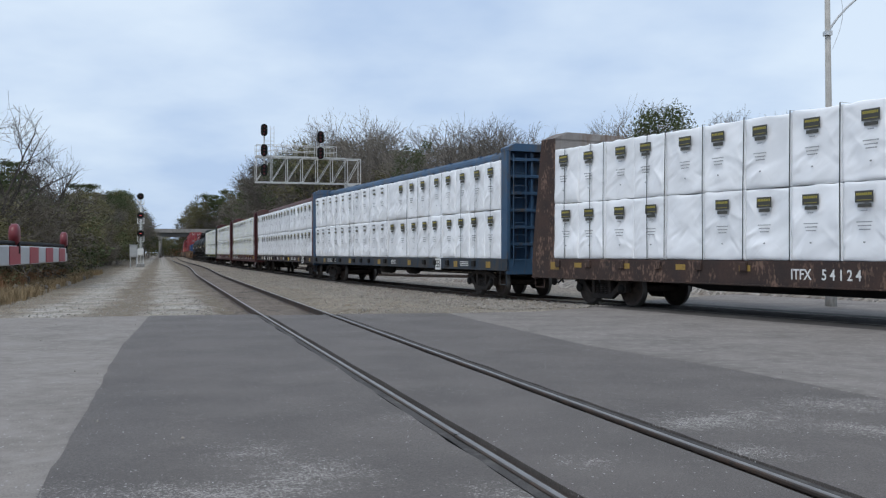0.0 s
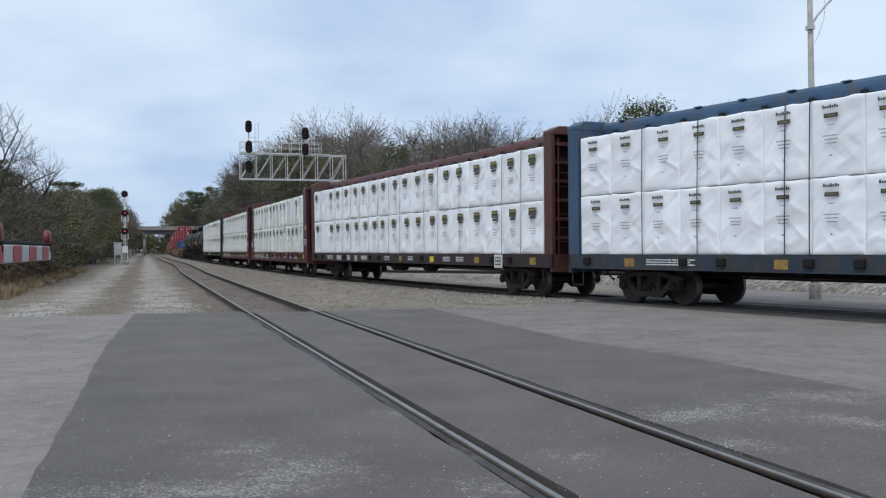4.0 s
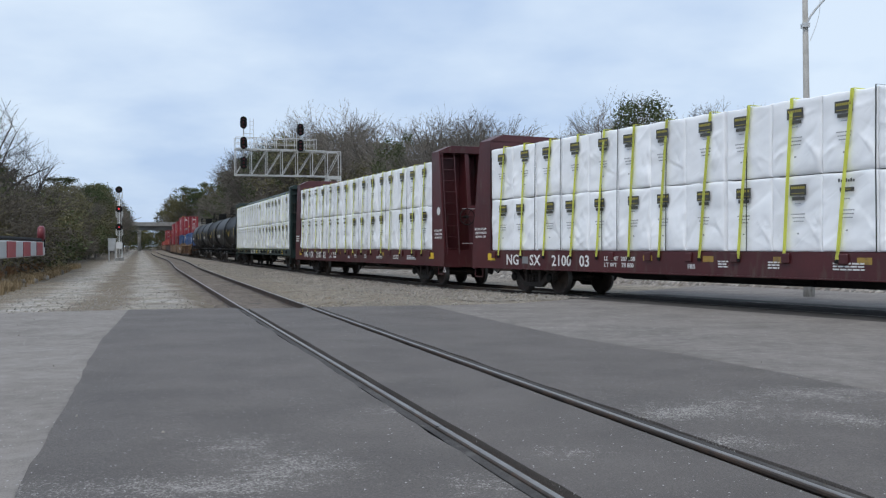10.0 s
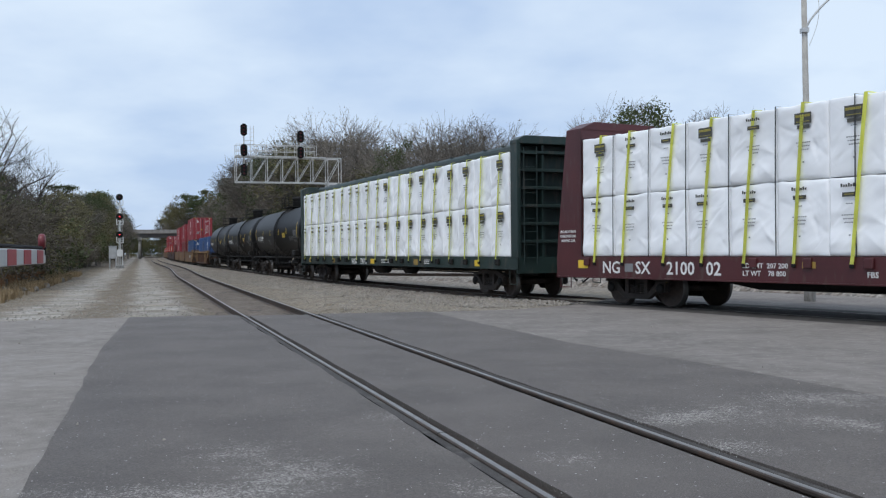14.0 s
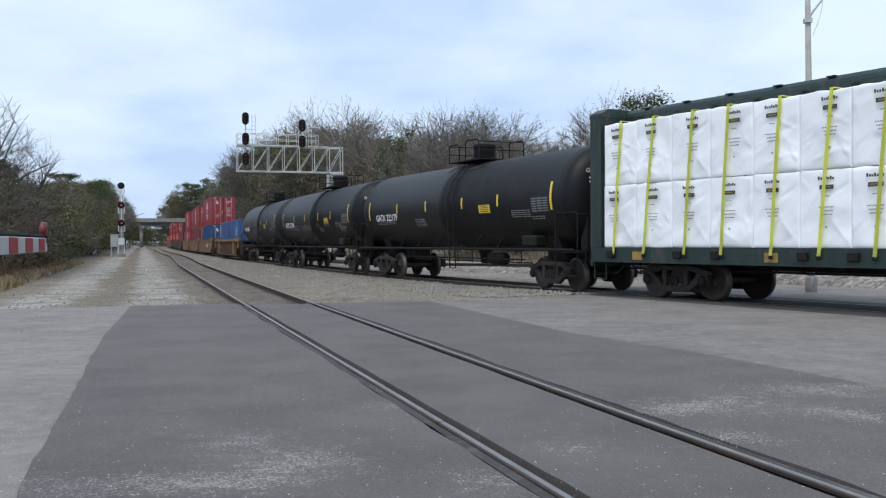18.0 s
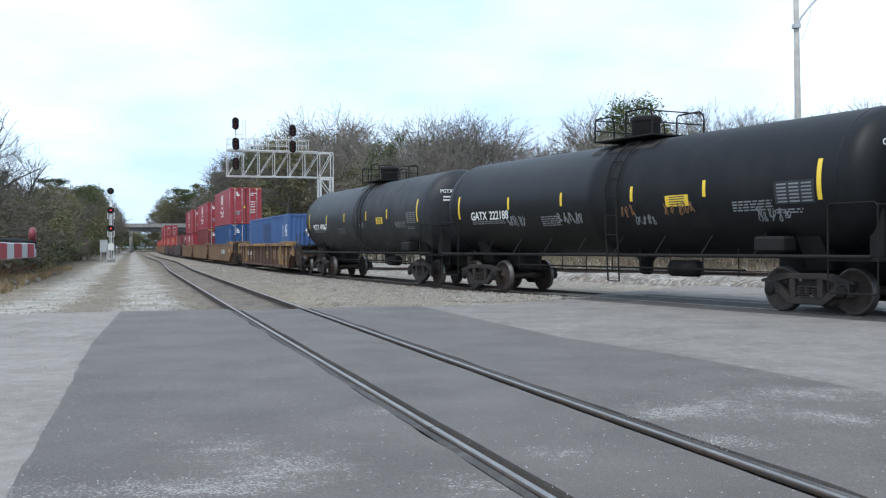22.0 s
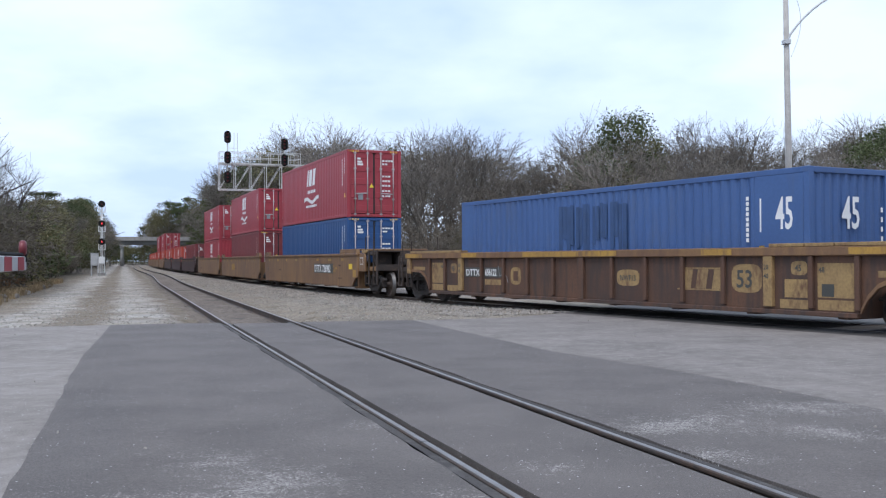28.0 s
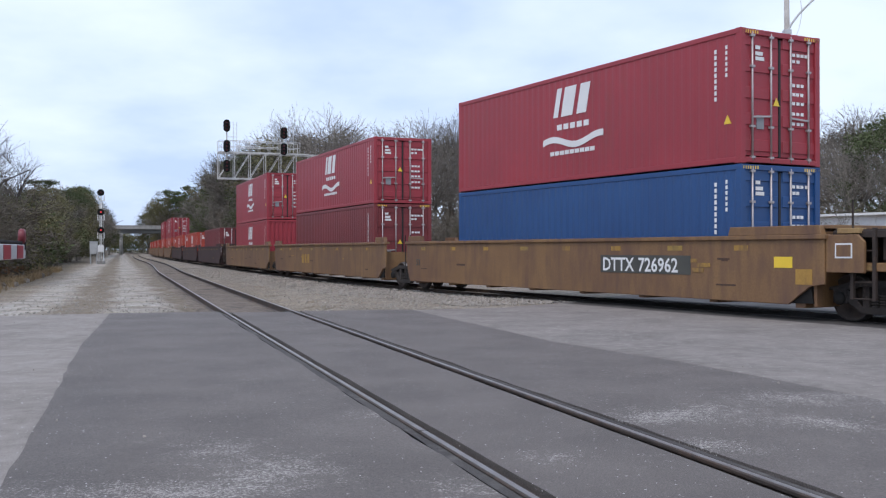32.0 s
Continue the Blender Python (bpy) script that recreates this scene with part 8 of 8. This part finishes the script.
def outward(az, d, least):
    """A place on that bearing, moved out until it is clear of the tracks."""
    x, y = bearing(az, d)
    while beside(x, y) < least and d < 420:
        d *= 1.04
        x, y = bearing(az, d)
    return x, y, d


def rise(el, d):
    """The height that stands el degrees up at d metres."""
    return EYE[2] + d * math.tan(radians(el))


rt = random.Random(11)
# woods beyond the tracks: bearing and top of the outline, near to far
TOPS_AZ = (-14, -12.7, -10.1, -8.5, -6.5, -4.6, -3.2, -1.9, 0.8, 3.1, 4.6, 5.3, 6.8, 8.4, 9.7, 11.4, 13.3, 14.3, 15.9, 18.4, 19.2, 20.3, 22.2, 24.9, 30)
TOPS_EL = (3.4, 4.0, 6.4, 7.1, 8.1, 7.7, 7.1, 7.5, 7.8, 7.7, 7.2, 5.9, 6.2, 7.0, 8.2, 8.0, 6.9, 7.4, 8.1, 7.6, 5.9, 5.5, 7.1, 7.8, 7.8)
for row, (dist, share) in enumerate(((80, 0.88), (92, 1.03), (104, 1.05), (116, 0.80))):
    az = -13.0 + row * 0.8
    while az < 33:
        x, y, d = outward(az, dist * rt.uniform(0.93, 1.08), 15 + row * 4)
        h = rise(float(np.interp(az, TOPS_AZ, TOPS_EL)) * share * rt.uniform(0.94, 1.05), d)
        if row == 3 or row == 0 and rt.random() < 0.3:
            plant("brown_tree", BROWN[rt.randrange(2)], x, y, 0.1, h * (0.98 if row else 0.66), 10.0, rt.uniform(0.9, 1.3))
        elif rt.random() < 0.86:
            plant("bare_tree", BARE[rt.randrange(5)], x, y, 0.1, h, 10.0, rt.uniform(0.9, 1.2))
        else:
            plant("evergreen_tree", GREEN[rt.randrange(3)], x, y, 0.1, h * 0.66, 10.0, rt.uniform(0.8, 1.1))
        az += math.degrees(rt.uniform(3.0, 4.8) / d)
# single trees that stand out
for kind, mesh, az, d, el, base, wide in (("evergreen_tree", GREEN[0], 11.2, 84, 8.1, 10.0, 0.92), ("evergreen_tree", GREEN[1], 12.9, 86, 6.7, 10.0, 0.9), ("evergreen_tree", GREEN[2], 9.6, 85, 5.6, 10.0, 1.0),
                                          ("evergreen_tree", GREEN[2], -2.8, 92, 6.5, 10.0, 0.8), ("evergreen_tree", GREEN[0], -10.0, 100, 5.6, 10.0, 1.0),
                                          ("evergreen_tree", GREEN[1], -8.6, 104, 6.2, 10.0, 1.3), ("evergreen_tree", GREEN[0], 25.6, 72, 6.9, 10.0, 1.0),
                                          ("bare_tree", BARE[1], 23.8, 72, 6.5, 10.0, 1.1), ("bare_tree", BARE[0], 15.2, 74, 6.7, 10.0, 1.1)):
    x, y, d = outward(az, d, 14)
    plant(kind, mesh, x, y, 0.0, rise(el, d), base, wide)
# brush at the feet of the woods
for _ in range(74):
    x, y, d = outward(rt.uniform(-9, 31), rt.uniform(66, 82), 12)
    if rt.random() < 0.6:
        plant("bare_bush", BUSH[rt.randrange(3)], x, y, -0.05, rt.uniform(3.5, 6.0), 4.0, rt.uniform(0.9, 1.3))
    else:
        plant("shrub", SHRUB[rt.randrange(1, 3)], x, y, -0.05, rt.uniform(2.5, 4.5), 3.2, rt.uniform(1.0, 1.5))
for az, d, h in ((12.0, 52, 2.2), (13.6, 50, 2.0), (14.9, 47, 1.9), (24.4, 42, 2.2), (25.8, 41, 2.0), (17.6, 45, 3.4), (18.6, 47, 3.0), (19.7, 46, 3.2), (21.6, 43, 3.3), (23.0, 44, 2.8), (16.0, 48, 3.0)):
    x, y = bearing(az, d)
    plant("bare_bush", BUSH[rt.randrange(3)], x, y, -0.1, h, 4.0, 1.2)
# the right-hand woods running off beside the line
for _ in range(46):
    s, o = rt.uniform(120, 330), rt.uniform(13, 30)
    x, y, _turn = line(s, o)
    far = math.hypot(x, y)
    cap = float(np.interp(math.degrees(math.atan2(x, y)), (-17, -16.3, -15.7, -15, -14.2, -13.2, -12.7, -10.1), (0.8, 1.7, 2.4, 2.8, 2.9, 3.3, 3.7, 5.8)))
    h = min(rt.uniform(11, 16), rise(cap * rt.uniform(0.8, 1.0), far))
    # paler brown and olive leaf colours stand in for haze over these trees
    if rt.random() < 0.35:
        plant("brown_tree", BROWN[rt.randrange(2)], float(x), float(y), 0, h, 10.0, 1.0)
    elif rt.random() < 0.3:
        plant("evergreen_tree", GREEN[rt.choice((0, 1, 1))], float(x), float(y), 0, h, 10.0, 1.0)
    elif rt.random() < 0.3:
        plant("pine_tree", PINE, float(x), float(y), 0, h * 1.15, 12.5, 1.1)
    else:
        plant("bare_tree", BARE[rt.randrange(5)], float(x), float(y), 0, h, 10.0, 1.0)
for s, o, h in ((262, 15, 20), (275, 18, 21), (290, 16, 19), (250, 22, 19), (300, 24, 20)):
    x, y, _turn = line(s, o)
    plant("pine_tree", PINE, float(x), float(y), 0, h, 12.5, 1.2)
# the left bank: brush in front, trees behind
LEFT_AZ = (-34, -26, -22, -21, -19.7, -18.6, -17.9, -17.4, -16.8)
LEFT_EL = (5.0, 4.7, 3.7, 3.7, 3.3, 2.4, 0.9, 0.3, 0.2)
for _ in range(150):
    u = 40 + 105 * rt.random()
    v = -rt.uniform(8.6, 14.0) if u < 70 else -rt.uniform(9.0, 13.0)
    x, y = side_xy(u, v)
    z = lie(x, y) - 0.05
    if rt.random() < 0.52:
        plant("shrub", SHRUB[rt.choice((0, 0, 1, 1, 1, 2))], x, y, z, rt.uniform(2.0, 3.9) + 0.014 * u, 3.2, rt.uniform(0.9, 1.4))
    else:
        plant("bare_bush", BUSH[rt.randrange(3)], x, y, z, rt.uniform(2.6, 4.4) + 0.014 * u, 4.0, rt.uniform(0.8, 1.2))
for i in range(104):
    u = 44 + 300 * (i / 104) ** 1.5
    v = -rt.uniform(11.0, 20.0) if u < 130 else -rt.uniform(7.5, 16)
    x, y = siding(u, v) if u > 120 else side_xy(u, v)
    az, d = math.degrees(math.atan2(x, y)), math.hypot(x, y)
    h = rise(float(np.interp(az, LEFT_AZ, LEFT_EL)) * rt.uniform(0.80, 1.04), d)
    z = lie(x, y) - 0.05
    q = rt.random()
    if q < 0.42:
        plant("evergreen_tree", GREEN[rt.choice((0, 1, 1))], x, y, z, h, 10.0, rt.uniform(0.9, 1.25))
    elif q < 0.50:
        plant("pine_tree", PINE, x, y, z, h * 1.05, 12.5, 1.2)
    else:
        plant("bare_tree", BARE[rt.randrange(5)], x, y, z, h, 10.0, rt.uniform(0.9, 1.2))
for i, az, d, el, wd in ((0, -25.9, 50, 8.6, 1.1), (1, -23.3, 60, 5.8, 1.0), (1, -30.5, 48, 9.0, 1.1)):
    x, y = bearing(az, d)
    plant("dead_tree", SNAG[i], x, y, 0.2, rise(el, d), 10.0, wd)
# woods beyond the bridge
FAR_AZ = (-16.8, -16.3, -15.7, -15.0, -14.2, -13.2, -12.0, -10.0)
FAR_EL = (0.9, 2.0, 2.9, 3.4, 3.3, 3.7, 4.6, 5.6)
for i in range(46):
    az, d = -16.4 + 6.4 * i / 46 + rt.uniform(-0.15, 0.15), rt.uniform(345, 385)
    x, y = bearing(az, d)
    h = rise(float(np.interp(az, FAR_AZ, FAR_EL)) * rt.uniform(0.85, 1.05), d)
    # olive leaves and bare crowns imitate the paling of distant haze by colour
    if rt.random() < 0.35:
        plant("pine_tree", PINE, x, y, 0, h, 12.5, 1.1)
    elif rt.random() < 0.5:
        plant("bare_tree", THICK[rt.randrange(2)], x, y, 0, h * 0.95, 10.0, 1.1)
    else:
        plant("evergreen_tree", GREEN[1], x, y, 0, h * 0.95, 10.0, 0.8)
for i in range(26):  # brush closing the view under the bridge
    x, y = bearing(-18.2 + 5.4 * i / 26, rt.uniform(395, 425))
    plant("shrub", SHRUB[rt.randrange(2)], x, y, -0.3, rt.uniform(6.5, 8.5), 3.2, 1.3)
for i in range(30):
    az, d = rt.uniform(-20, -16.6), rt.uniform(430, 520)
    x, y = bearing(az, d)
    plant("evergreen_tree", GREEN[rt.randrange(3)], x, y, 0, rt.uniform(7, 10), 10.0, 1.5)

# ---- motion ----
def motions():
    """All that moves: the vehicles with their loads along the line, and the wheels under them."""
    for ride, s, half, m in RIDES:
        walk(ride, [(t, on_line(s - gone(t), half) @ m) for t in range(33)])
    turns = [(i / 15, Matrix.Rotation(gone(i / 15) / 0.457, 4, "Y")) for i in range(481)]
    for wheel, dx in SPINS:
        at = Matrix.Translation((dx, 0, 0.457))
        walk(wheel, [(t, at @ m) for t, m in turns])


motions()
